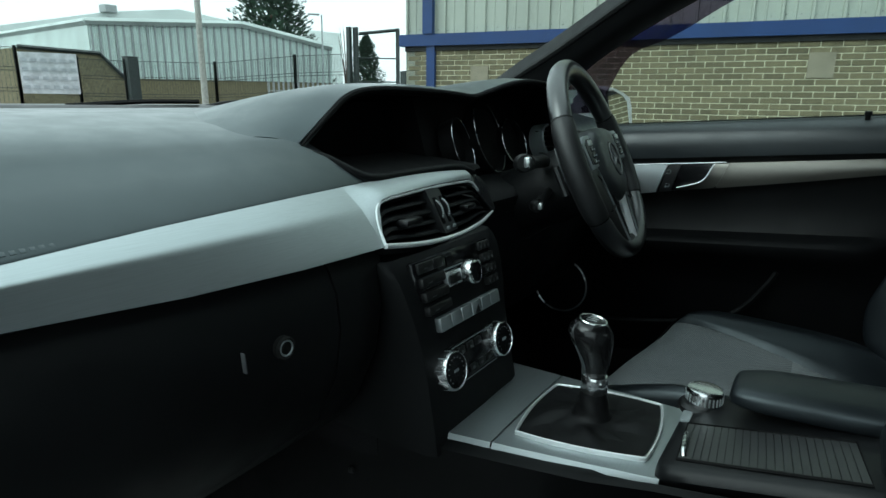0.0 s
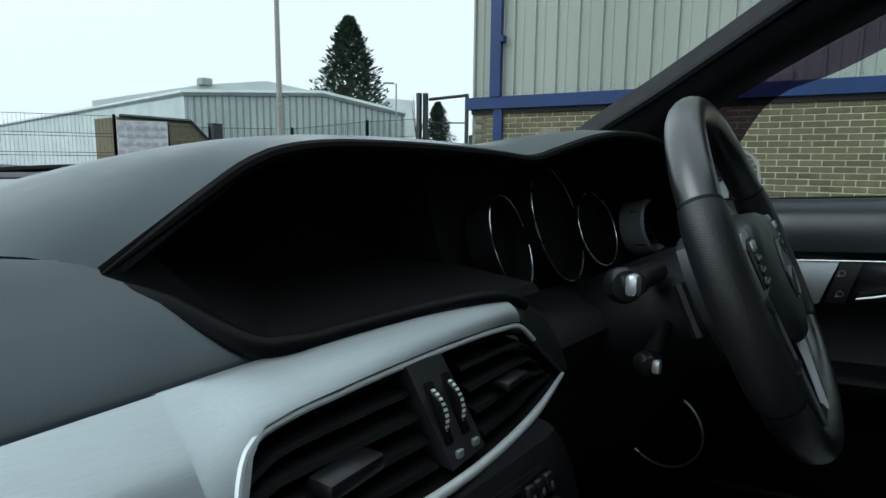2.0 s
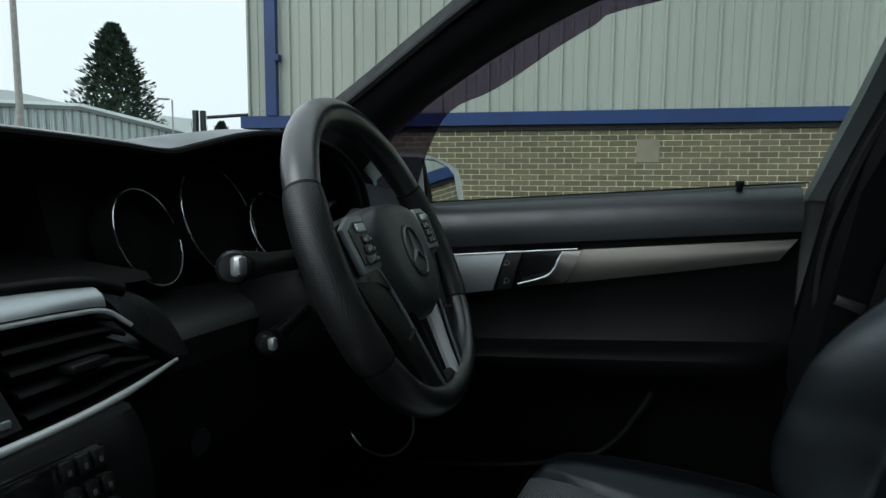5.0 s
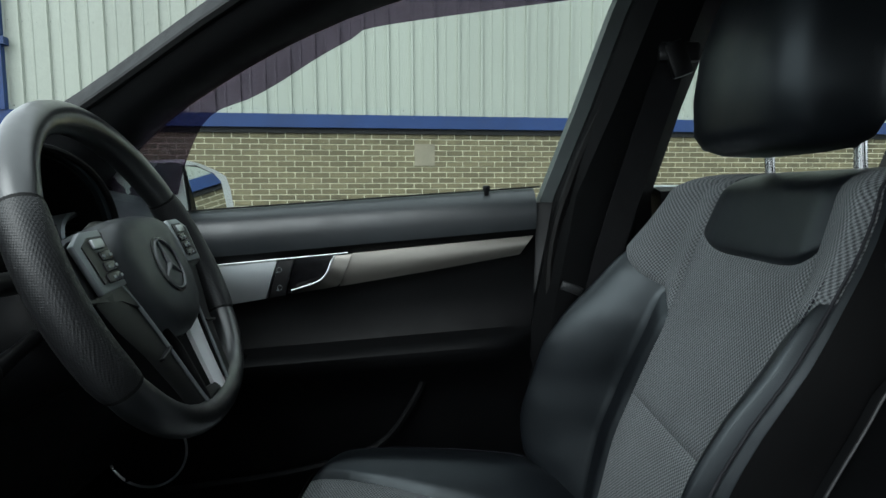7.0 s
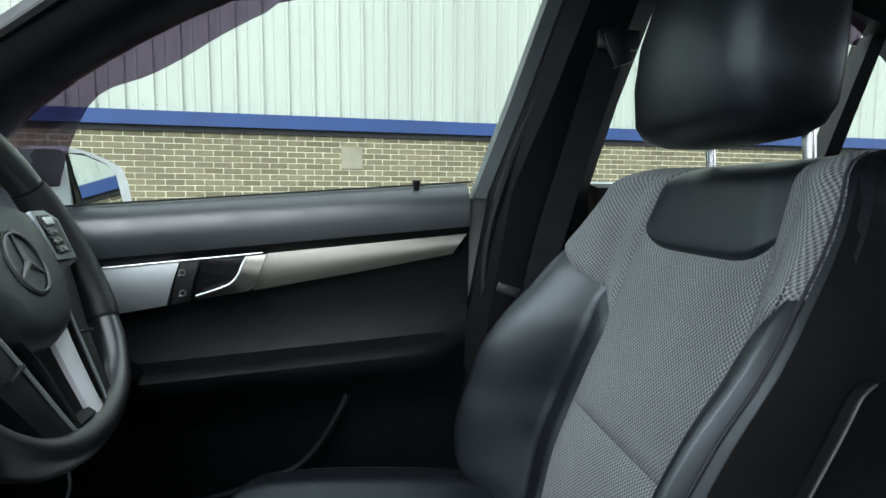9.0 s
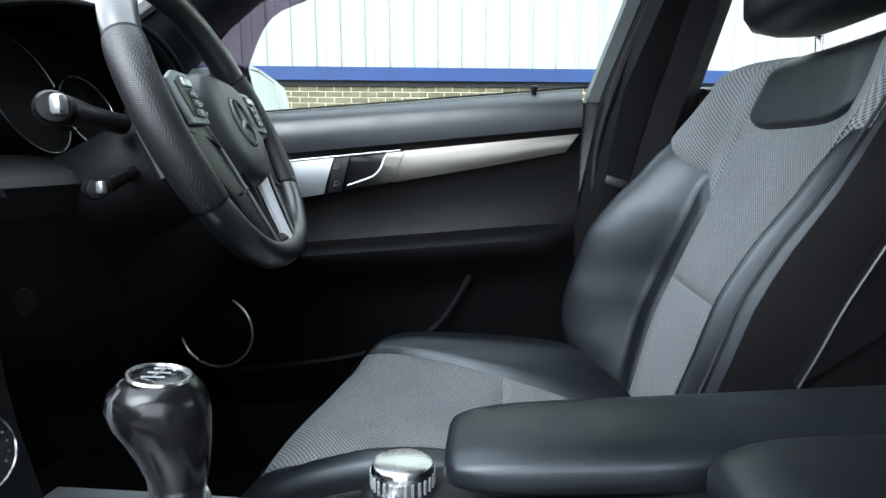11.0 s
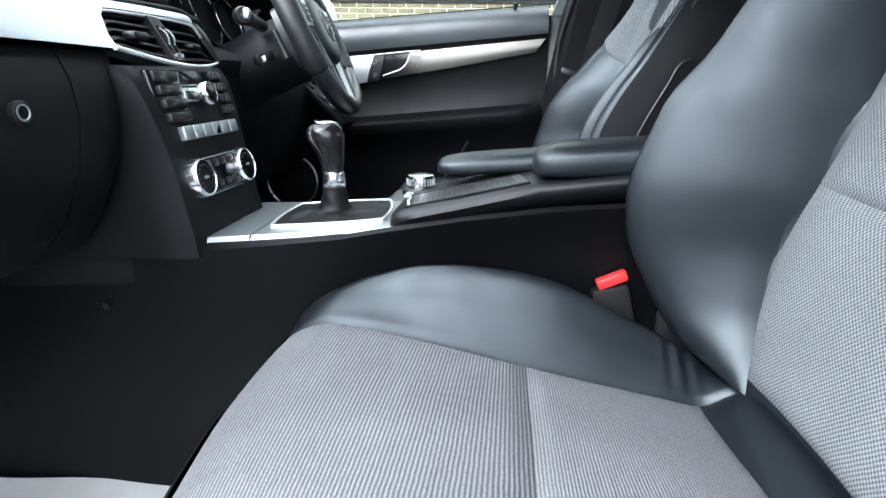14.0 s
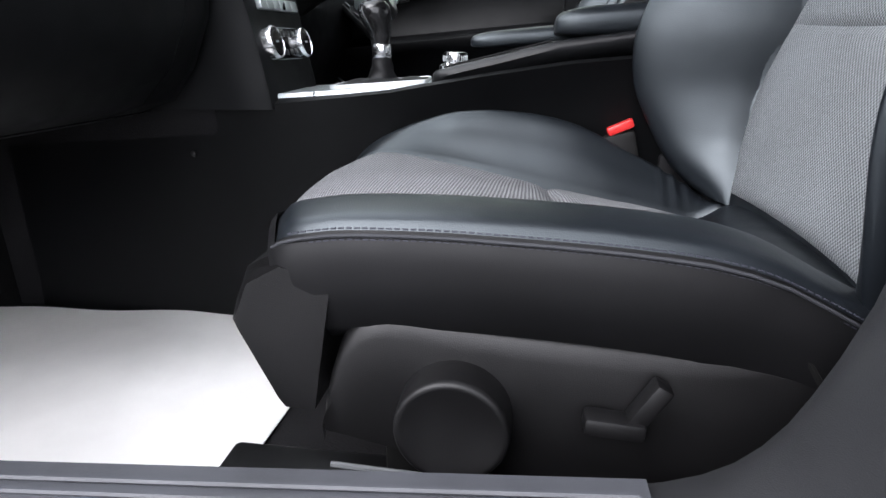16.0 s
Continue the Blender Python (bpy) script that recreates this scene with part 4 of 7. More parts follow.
part("rain_visor", bm, M_TINT, door, "purple tinted rain visor strip").visible_shadow = False
# wing mirror outside the front corner of the pane
mc = thing("wing_mirror", "white painted wing mirror on the driver's door", "wing mirror", (0.88, 0.80, 0.98))


def mirror_ring(y, k):
    pts = [(0.808, 0.925), (0.778, 1.056), (0.805, 1.0625), (0.860, 1.060), (0.930, 1.051), (0.985, 1.040), (1.008, 1.015), (1.024, 0.975), (1.032, 0.925), (0.98, 0.905), (0.88, 0.905)]
    c = Vector((0.870, 0.985))
    return [(c.x + (x - c.x) * k, y, c.y + (z - c.y) * k) for x, z in pts]


part("shell", loft([mirror_ring(y, k) for y, k in ((0.762, 0.97), (0.770, 1.0), (0.80, 1.0), (0.86, 0.94), (0.90, 0.8), (0.93, 0.5))]), M_WHITE, mc, "white mirror shell")
def glass_ring(y, k):
    pts = [(0.816, 0.930), (0.788, 1.050), (0.83, 1.052), (0.905, 1.041), (0.936, 1.028), (0.944, 0.975), (0.950, 0.925), (0.88, 0.915)]
    c = Vector((0.870, 0.985))
    return [(c.x + (x - c.x) * k, y, c.y + (z - c.y) * k) for x, z in pts]


part("bezel", loft([glass_ring(y, k) for y, k in ((0.758, 1.0), (0.757, 1.025), (0.766, 1.025))]), M_SATIN, mc, "black inner bezel")
gl_m = [(x, 0.7515 + 0.137 * (z - 0.93), z) for x, y, z in glass_ring(0.7565, 1.0)]
gl_m = [(x, y - 0.010, z) for x, y, z in gl_m]
part("mirror_glass", loft([gl_m, [(x, y + 0.001, z) for x, y, z in gl_m]]), M_MIRROR, mc, "mirror glass", smooth=False)
part("foot", rbox((0.80, 0.84, 0.965), (0.09, 0.07, 0.05), 0.015), M_SATIN, mc, "black mirror foot")

# ---- driver's seat belt on the pillar ----
belt = thing("seat_belt", "black seat belt hanging on the door pillar with its tongue", "seat belt", (0.70, 0.08, 0.62))
bl = curve3([(0.655, -0.005, 1.20), (0.695, 0.03, 1.05), (0.705, 0.075, 0.88), (0.70, 0.10, 0.72), (0.695, 0.11, 0.60)], 24)
part("webbing", loft([[p + Vector((0.002, 0.022, 0)), p + Vector((0.002, -0.022, 0)), p + Vector((0, -0.022, 0)), p + Vector((0, 0.022, 0))] for p in bl]), M_BELT, belt, "black webbing")
part("tongue", rbox((0.69, 0.128, 0.857), (0.005, 0.034, 0.014), 0.002, m=Matrix.Rotation(radians(20), 3, "X")), M_VENTDIV, belt, "metal belt tongue")
part("anchor", rbox((0.648, -0.008, 1.20), (0.014, 0.06, 0.028), 0.006), M_SATIN, belt)

# ---- dashboard ----
dash = thing("dashboard", "black soft-touch dashboard with brushed silver strip and deep instrument hood", "dashboard", (0, 1.0, 0.66))
T_TAB = [(-0.80, 0.672, 0.910), (-0.50, 0.700, 0.923), (-0.35, 0.712, 0.929), (-0.20, 0.725, 0.932), (-0.077, 0.737, 0.933), (0.02, 0.735, 0.934), (0.10, 0.727, 0.932)]
B_TAB = [(-0.80, 0.672, 0.884), (-0.48, 0.684, 0.889), (-0.36, 0.678, 0.880), (-0.25, 0.671, 0.877), (-0.137, 0.671, 0.875), (-0.10, 0.672, 0.874)]


def tab(table, x):
    return Vector((x, along([(a, b) for a, b, _ in table], x), along([(a, c) for a, _, c in table], x)))


# soft upper pad on the passenger's side, ending along the slanted cheek of the hood
def pad_ring(x, dx=(0, 0, 0, 0)):
    t = tab(T_TAB, x)
    c = (0.798, 0.977)
    return [t + Vector((0, 0.004, -0.002)), t + Vector((dx[0], 0.0055, 0.001)), Vector((x + dx[1], lerp(t.y, c[0], 0.55), lerp(t.z, c[1], 0.58) + 0.002)), Vector((x + dx[2], c[0] - 0.004, c[1] - 0.004)), Vector((x + dx[2], c[0] + 0.006, c[1] + 0.004)),
            Vector((x + dx[3], 0.87, 0.995)), Vector((x + dx[3], 0.96, 1.006)), Vector((x + dx[3], 1.10, 1.010)), Vector((x + dx[3], 1.30, 1.003)), Vector((x + dx[3], 1.34, 0.96)), Vector((x + dx[3], 1.0, 0.88)), Vector((x, t.y + 0.05, 0.89))]


part("upper_pad", loft([pad_ring(x) for x in (-0.74, -0.6, -0.5, -0.4, -0.3, -0.2, -0.15)] + [pad_ring(-0.080, (0, -0.028, -0.052, -0.02))]), M_DASH, dash, "soft grained upper pad")
part("upper_pad", loft([[(x, 0.95, 0.90), (x, 0.95, 0.985), (x, 0.98, 1.003), (x, 1.10, 1.010), (x, 1.30, 1.003), (x, 1.34, 0.96), (x, 1.1, 0.88)] for x in (-0.10, 0.2, 0.5, 0.74)]), M_DASH, dash)
part("upper_pad", loft([[(x, 0.74, 0.90), (x, 0.735, 0.955), (x, 0.77, 0.99), (x, 0.86, 1.01), (x, 0.98, 1.018), (x, 1.0, 0.90)] for x in (0.56, 0.65, 0.745)]), M_DASH, dash)

# deep hood over the screen and the dials
LIP = [(-0.136, 0.797, 0.974), (-0.105, 0.802, 0.993), (-0.07, 0.808, 1.014), (-0.045, 0.812, 1.028), (-0.015, 0.815, 1.038), (0.03, 0.812, 1.043), (0.11, 0.805, 1.043), (0.19, 0.798, 1.0395), (0.243, 0.793, 1.036), (0.275, 0.785, 1.044), (0.32, 0.770, 1.057), (0.37, 0.760, 1.063), (0.43, 0.752, 1.060), (0.48, 0.747, 1.047), (0.52, 0.745, 1.02), (0.545, 0.745, 0.98), (0.555, 0.748, 0.93)]
lip = curve3(LIP, 70)
rear = curve3([(-0.225, 0.845, 0.980), (-0.20, 0.92, 0.994), (-0.13, 1.02, 1.002), (0.0, 1.06, 1.007), (0.15, 1.08, 1.009), (0.30, 1.08, 1.009), (0.42, 1.06, 1.009), (0.52, 1.0, 1.004), (0.585, 0.92, 0.99), (0.60, 0.86, 0.95), (0.60, 0.82, 0.92)], 70)


def hood_f(s, t):
    i = min(int(round(s * 69)), 69)
    p = lip[i].lerp(rear[i], t)
    return p + Vector((0, 0, 0.016 * math.sin(math.pi * t ** 0.7) * (1 - 0.5 * abs(2 * s - 1))))


outer = []
for i in range(70):
    s = i / 69
    o = [hood_f(s, t / 8) for t in range(9)]
    cen = Vector((0.21, 0.95, 0.93))
    inn = [p.lerp(cen, 0.0) + Vector(((cen - p).x * 0.03, 0.002, -0.010 if t else -0.006)) for t, p in enumerate(o)]
    outer.append(o + list(reversed(inn)))
lining = [[p + Vector((0, 0.006, -0.002)) for p in r[9:]] for r in outer]
part("hood_lining", loft([r + [p + Vector((0, 0, -0.003)) for p in reversed(r)] for r in lining]), M_DEEP, dash, "matt black hood lining")
part("instrument_hood", loft(outer), M_DASH, dash, "soft grained hood with a rolled lip")
part("hood_lip", tube([p + Vector((0, -0.002, -0.0045)) for p in lip], [min(0.0042, 0.0010 + 0.0005 * i) for i in range(70)], 8), M_DEEP, dash, "dark rolled hood edge")
# dark recess under the hood
cheek = [lip[0].lerp(tab(T_TAB, -0.077), i / 8) for i in range(9)]
part("recess_cheek", loft([[p + Vector((0, 0.0, -0.004)), p + Vector((0.004, 0.002, 0.0)), p + Vector((0.10, 0.16, 0.01)), p + Vector((0.09, 0.17, -0.02))] for p in cheek]), M_DEEP, dash)
rim = curve3([(-0.130, 0.794, 0.9695), (-0.112, 0.774, 0.957), (-0.086, 0.745, 0.9375), (-0.065, 0.739, 0.934), (-0.02, 0.739, 0.934), (0.05, 0.736, 0.9345), (0.10, 0.729, 0.933), (0.128, 0.725, 0.924)], 40)
part("recess_rim", tube(rim, [0.002, 0.0035, 0.005, 0.006] + [0.0070] * 10 + [0.0060] * 26, 10), M_SHADED_P, dash, "dark rounded rim of the recess")
part("recess_floor", loft([[tab(T_TAB, x) + Vector((0, 0.002, -0.004)), tab(T_TAB, x) + Vector((0, 0.008, 0.002)), Vector((x, 0.88, 0.945)), Vector((x, 0.88, 0.92))] for x in (-0.085, -0.03, 0.03, 0.09, 0.16)]), M_DEEP, dash)
part("recess_back", loft([[(x, 0.885, 0.93), (x, 0.915, zt), (x, 0.95, zt), (x, 0.95, 0.90)] for x, zt in ((-0.10, 0.985), (-0.05, 1.0), (0.05, 1.018), (0.20, 1.022))]), M_DEEP, dash, "dark screen panel")
part("instrument_panel", loft([[(x, 0.800, 0.865), (x, 0.852, 1.04), (x, 0.95, 1.04), (x, 0.95, 0.865)] for x in (0.15, 0.35, 0.56)]), M_DEEP, dash, "black instrument panel")
part("dial_shelf", loft([[(x, 0.735, 0.845), (x, 0.728, 0.872), (x, 0.74, 0.885), (x, 0.80, 0.900), (x, 0.84, 0.85)] for x in (0.13, 0.25, 0.40, 0.56)]), M_SATIN, dash, "black shelf under the dials")
for cx, cy, cz, r, yaw in ((0.227, 0.802, 0.953, 0.0470, 0.24), (0.336, 0.814, 0.963, 0.0650, 0.16), (0.430, 0.812, 0.950, 0.0455, 0.0)):
    m = facing((cx, cy, cz), (yaw, -0.91, 0.32))
    dial = part("dial", lathe([(0.001, -0.022), (r - 0.004, -0.022), (r - 0.0005, 0.001), (r + 0.001, 0.0), (r - 0.001, -0.024), (0.001, -0.024)], 40, m), M_DEEP, dash, "dark sunken dial")
    part("bezel_ring", tube([m @ Vector((r * math.cos(a), r * math.sin(a), 0.001)) for a in np.linspace(0, 2 * math.pi, 57)[:-1]], 0.0008, 6, closed=True), M_RING, dial, "thin chrome ring")
# side air vent beside the dials
m = facing((0.545, 0.786, 0.948), (-0.1, -1, 0.25))
sv = part("side_vent", lathe([(0.026, -0.04), (0.030, 0.0), (0.033, 0.003), (0.036, 0.0), (0.038, -0.03)], 32, m), M_KEY, dash, "round side vent with silver rim")
for i in range(5):
    part("slat", rbox(m @ Vector((0, -0.022 + i * 0.011, -0.012)), (0.06, 0.014, 0.002), 0.0005), M_SATIN, sv)

# brushed strip across the passenger's side and over the middle vents
rows = []
for x in [-0.78, -0.70, -0.62, -0.55, -0.48, -0.42, -0.36, -0.30, -0.25, -0.20, -0.16, -0.137]:
    t, b = tab(T_TAB, x), tab(B_TAB, x)
    k = along([(-0.25, 1.0), (-0.137, 0.55)], x)
    row = [t.lerp(b, f) + Vector((0, -0.0075 * g * k - 0.001, 0.0045 * g * k)) for f, g in ((0, 0.0), (0.05, 0.22), (0.20, 0.60), (0.32, 0.88), (0.37, 0.97), (0.42, 0.97), (0.48, 0.90), (0.62, 0.66), (0.80, 0.36), (0.95, 0.12), (1.0, 0.0))]
    rows.append(row + [b + Vector((0, 0.014, 0.002)), t + Vector((0, 0.014, -0.006))])
part("silver_strip", loft(rows), M_ALU, dash, "brushed silver strip")
VT = curve3([(-0.128, 0.688, 0.896), (-0.112, 0.700, 0.914), (-0.06, 0.706, 0.9175), (0.02, 0.711, 0.9185), (0.085, 0.713, 0.917), (0.110, 0.713, 0.912), (0.135, 0.712, 0.890), (0.160, 0.708, 0.868)], 40)
VB = curve3([(-0.137, 0.671, 0.876), (-0.08, 0.670, 0.8675), (-0.02, 0.674, 0.8615), (0.04, 0.682, 0.859), (0.10, 0.693, 0.8605), (0.160, 0.708, 0.866)], 40)
rows = []
for i in range(24):
    x = lerp(-0.137, 0.104, i / 23)
    t = tab(T_TAB, x)
    k2 = min(range(40), key=lambda q: abs(VT[q].x - x))
    b = VT[k2] + Vector((0, -0.002, 0.003)) if x > -0.112 else Vector((x, lerp(0.671, 0.699, (x + 0.137) / 0.025), lerp(0.875, 0.916, (x + 0.137) / 0.025)))
    row = [t.lerp(b, f) + Vector((0, -0.004 * dome(f), 0.002 * dome(f))) for f in (0, 0.1, 0.3, 0.5, 0.7, 0.9, 1.0)]
    rows.append(row + [b + Vector((0, 0.012, 0)), t + Vector((0, 0.012, -0.004))])
part("silver_strip", loft(rows), M_ALU, dash)
rows = []
for i in range(12):
    s = i / 11
    a = Vector((0.104, 0.727, 0.932)).lerp(Vector((0.178, 0.712, 0.866)), s) + Vector((0.010, 0, 0.012)) * math.sin(math.pi * s)
    b = VT[min(33 + int(round(s * 6)), 39)]
    rows.append([a, a.lerp(b, 0.5) + Vector((0, -0.003, 0)), b, b + Vector((0, 0.015, 0)), a + Vector((0, 0.02, 0))])
part("strip_end", loft(rows), M_VENTDIV, dash, "dark grey end of the strip")

# middle air vents
vent = thing("air_vent", "twin middle air vents with black slats and chrome surround", "air vent", (0.01, 0.70, 0.89))
part("housing", loft([[VT[i] + Vector((0, 0.035, -0.002)), VB[i] + Vector((0, 0.045, 0.002)), VB[i] + Vector((0, 0.06, 0)), VT[i] + Vector((0, 0.06, 0))] for i in range(0, 40, 3)]), M_RUBBER, vent, "black vent cavity")
part("surround", tube(curve3([VB[0] + Vector((0.001, -0.001, 0))] + [p + Vector((0, -0.001, 0)) for p in VT[:34:3]], 50), 0.0019, 8), M_EDGE, vent, "thin chrome upper edge")
part("surround", tube(VT[33:], 0.0017, 8), M_VENTDIV, vent, "dark end of the surround")
part("lower_surround", tube([p + Vector((0, -0.0015, 0)) for p in VB], [0.0030] * 30 + [0.0030 - 0.00016 * i for i in range(10)], 10), M_EDGE, vent, "polished lower edge")
part("vent_floor", loft([[p + Vector((0, 0.0, -0.0022)), p + Vector((0, 0.001, 0.0)), p + Vector((0, 0.05, 0.004)), p + Vector((0, 0.05, -0.002))] for p in VB]), M_DEEP, vent)
part("lower_skirt", loft([[p + Vector((0, 0.001, -0.001)), p + Vector((0, 0.003, -0.010)), p + Vector((0, 0.02, -0.010)), p + Vector((0, 0.02, -0.001))] for p in VB]), M_PLASTIC, vent)


def slat(x0, x1, f, name="slat"):
    rows = []
    for i in range(8):
        x = lerp(x0, x1, i / 7)
        it = min(range(40), key=lambda q: abs(VT[q].x - x))
        ib = min(range(40), key=lambda q: abs(VB[q].x - x))
        p = VB[ib].lerp(VT[it], f)
        p.x = x
        rows.append([p + Vector((0, 0.003, 0.001)), p + Vector((0, 0.005, 0.0032)), p + Vector((0, 0.030, 0.006)), p + Vector((0, 0.030, 0.0)), p + Vector((0, 0.005, -0.001))])
    return part(name, loft(rows), M_PLASTIC, vent)


for f in (0.12, 0.32, 0.52, 0.72, 0.90):
    slat(-0.128 + 0.012 * f, -0.016, f)
for f in (0.12, 0.32, 0.52, 0.72, 0.90):
    slat(0.032, 0.15 - 0.042 * f, f)
part("slide_tab", rbox((-0.077, 0.683, 0.891), (0.036, 0.016, 0.009), 0.003, m=Matrix.Rotation(radians(7), 3, "Z")), M_SATIN, vent, "black slide tab")
part("slide_tab", rbox((0.078, 0.701, 0.886), (0.030, 0.014, 0.006), 0.002, m=Matrix.Rotation(radians(8), 3, "Z")), M_SATIN, vent)
part("divider", loft([[(-0.017, 0.705, 0.9185), (0.016, 0.709, 0.9185), (0.016, 0.735, 0.9185), (-0.017, 0.735, 0.9185)], [(-0.010, 0.677, 0.866), (0.025, 0.682, 0.866), (0.025, 0.72, 0.866), (-0.010, 0.72, 0.866)]]), M_VENTDIV, vent, "dark divider with two thumb wheels")
for dx in (-0.0085, 0.0085):
    c0 = Vector((0.0035 + dx, 0.6945 + dx * 0.13, 0.893))
    part("wheel_slot", rbox(c0 + Vector((0, -0.001, -0.001)), (0.0078, 0.004, 0.036), 0.002, m=Matrix.Rotation(radians(-28), 3, "X")), M_DEEP, vent)
    m = facing(c0 + Vector((0, 0.0085, -0.004)), (1, 0, 0))
    wh = part("thumb_wheel", lathe([(0.002, -0.0022), (0.0158, -0.0022), (0.0164, 0), (0.0158, 0.0022), (0.002, 0.0022)], 28, m), M_SATIN, vent, "black thumb wheel")
    for i in range(11):
        a = radians(112 + i * 11)
        part("notch", rbox(m @ Vector((0.0164 * math.cos(a), 0.0164 * math.sin(a), 0)), (0.0022, 0.0010, 0.0017), 0, m=Matrix.Rotation(a - math.pi, 3, "X")), M_EDGE, wh, smooth=False)
    part("vent_mark", rbox((c0.x + 0.004, c0.y - 0.0135, 0.8715), (0.0055, 0.003, 0.0045), 0.001), M_KEY, vent, "small grey end mark")

# ---- centre stack: curved column with radio, keys and climate dials ----
stack = thing("centre_stack", "black centre stack with radio, silver keys and climate dials", "centre console", (-0.017, 0.70, 0.66))
CX = -0.017


def face_y(z):
    return along([(0.60, 0.605), (0.665, 0.612), (0.72, 0.6235), (0.78, 0.6345), (0.825, 0.647), (0.848, 0.657), (0.858, 0.668)], z)


def half_w(z):
    return along([(0.60, 0.110), (0.678, 0.110), (0.73, 0.108), (0.77, 0.110), (0.80, 0.116), (0.838, 0.123), (0.868, 0.126)], z)


rows = []
for z in (0.640, 0.67, 0.70, 0.73, 0.76, 0.79, 0.82, 0.84, 0.852, 0.858):
    w, y = half_w(z), face_y(z)
    rows.append([(CX - w - 0.004, 0.95, z), (CX - w - 0.003, y + 0.06, z), (CX - w, y + 0.012, z), (CX - w + 0.006, y + 0.003, z), (CX - w + 0.02, y, z), (CX, y - 0.002, z), (CX + w - 0.036, y, z), (CX + w - 0.022, y + 0.003, z), (CX + w - 0.016, y + 0.012, z), (CX + w - 0.006, y + 0.07, z), (CX + w - 0.004, 0.95, z)])
part("column", loft(rows), M_PLASTIC, stack, "black plastic column")


def on_stack(dx, z, out=0.0):
    return Vector((CX + dx, face_y(z) - 0.002 - out, z))


TILT = Matrix.Rotation(radians(-13), 3, "X")


def key(dx, z, w, h, mat, name, out=0.003, d=0.010, r=0.0015, parent=stack, label=""):
    return part(name, rbox(on_stack(dx, z, out - d / 2), (w, d, h), r, m=TILT), mat, parent, label)


radio = part("radio", rbox(on_stack(-0.015, 0.824, -0.0075), (0.166, 0.012, 0.060), 0.004, m=TILT), M_GLOSS, stack, "gloss black radio panel")
for j in range(4):
    z = 0.846 - j * 0.0150
    if j == 0:
        key(-0.077, z, 0.028, 0.0115, M_SATIN, "radio_key", 0.006, parent=radio)
        key(-0.052, z, 0.018, 0.0115, M_SATIN, "radio_key", 0.006, parent=radio)
    else:
        key(-0.068, z, 0.046, 0.0115, M_SATIN, "radio_key", 0.006, r=0.003, parent=radio)
    part("key_mark", rbox(on_stack(-0.077, z, 0.0065), (0.007, 0.0006, 0.0010), 0, m=TILT), M_DIVIDER, radio)
for j in range(4):
    for i in range(3):
        key(0.043 + i * 0.0095, 0.846 - j * 0.0140, 0.0080, 0.0105, M_SATIN, "number_key", 0.0055, parent=radio)
        part("key_mark", rbox(on_stack(0.043 + i * 0.0095, 0.846 - j * 0.0140, 0.006), (0.002, 0.0006, 0.003), 0, m=TILT), M_DIVIDER, radio)
part("radio_window", rbox(on_stack(0.0, 0.845, 0.0025), (0.070, 0.003, 0.016), 0.001, m=TILT), M_GLOSS, radio, "dark display window")
part("slot_line", rbox(on_stack(-0.012, 0.836, 0.003), (0.062, 0.002, 0.0012), 0, m=TILT), M_KEY, radio)
nrm = TILT @ Vector((0, -1, 0))
kn = facing(on_stack(0.0015, 0.824, 0.002), nrm) @ Matrix.Diagonal((0.76, 0.76, 1.0, 1.0))
kring = part("radio_knob", lathe([(0.0195, 0.0), (0.0195, 0.010), (0.0185, 0.0125), (0.0155, 0.0135), (0.0145, 0.0115), (0.001, 0.011)], 40, kn), M_CHROME, stack, "chrome ringed volume knob")
part("knob_face", lathe([(0.0005, 0.0112), (0.0143, 0.0112), (0.0143, 0.0135), (0.0005, 0.0145)], 32, kn), M_GLOSS, kring, "black knob face")
for dx, w in ((-0.030, 0.030), (0.023, 0.016)):
    key(dx, 0.824, w, 0.017, M_SILVER, "bracket_key", 0.005, label="silver key beside the knob")
    key(dx, 0.824, w - 0.006, 0.011, M_SATIN, "bracket_key_face", 0.0065)
for i in range(6):
    x = -0.077 + (i + 0.5) * 0.135 / 6
    key(x, 0.782, 0.0215, 0.0165, M_ALU, "console_key", 0.006, label="silver-grey push key")
wk = on_stack(0.0018, 0.781, 0.0064)
part("hazard_mark", prism([wk + Vector((-0.006, 0, -0.005)), wk + Vector((0.006, 0, -0.005)), wk + Vector((0, -0.0, 0.006))], (0, -0.0008, 0)), M_GLOSS, stack)
part("climate_panel", rbox(on_stack(-0.0135, 0.7285, -0.003), (0.118, 0.012, 0.046), 0.004, m=TILT), M_GLOSS, stack, "gloss black climate panel")
for z in (0.7505, 0.7065):
    part("panel_line", tube([on_stack(-0.060, z, 0.0035), on_stack(0.034, z, 0.0035)], 0.0006, 5), M_KEY, stack)
for j in range(2):
    for i in range(4):
        key(-0.0405 + i * 0.0187, 0.7415 - j * 0.026, 0.013, 0.009, M_SATIN, "climate_key", 0.0045)
        part("key_mark", rbox(on_stack(-0.0405 + i * 0.0187, 0.7415 - j * 0.026, 0.005), (0.004, 0.0006, 0.0025), 0, m=TILT), M_DIVIDER, stack)
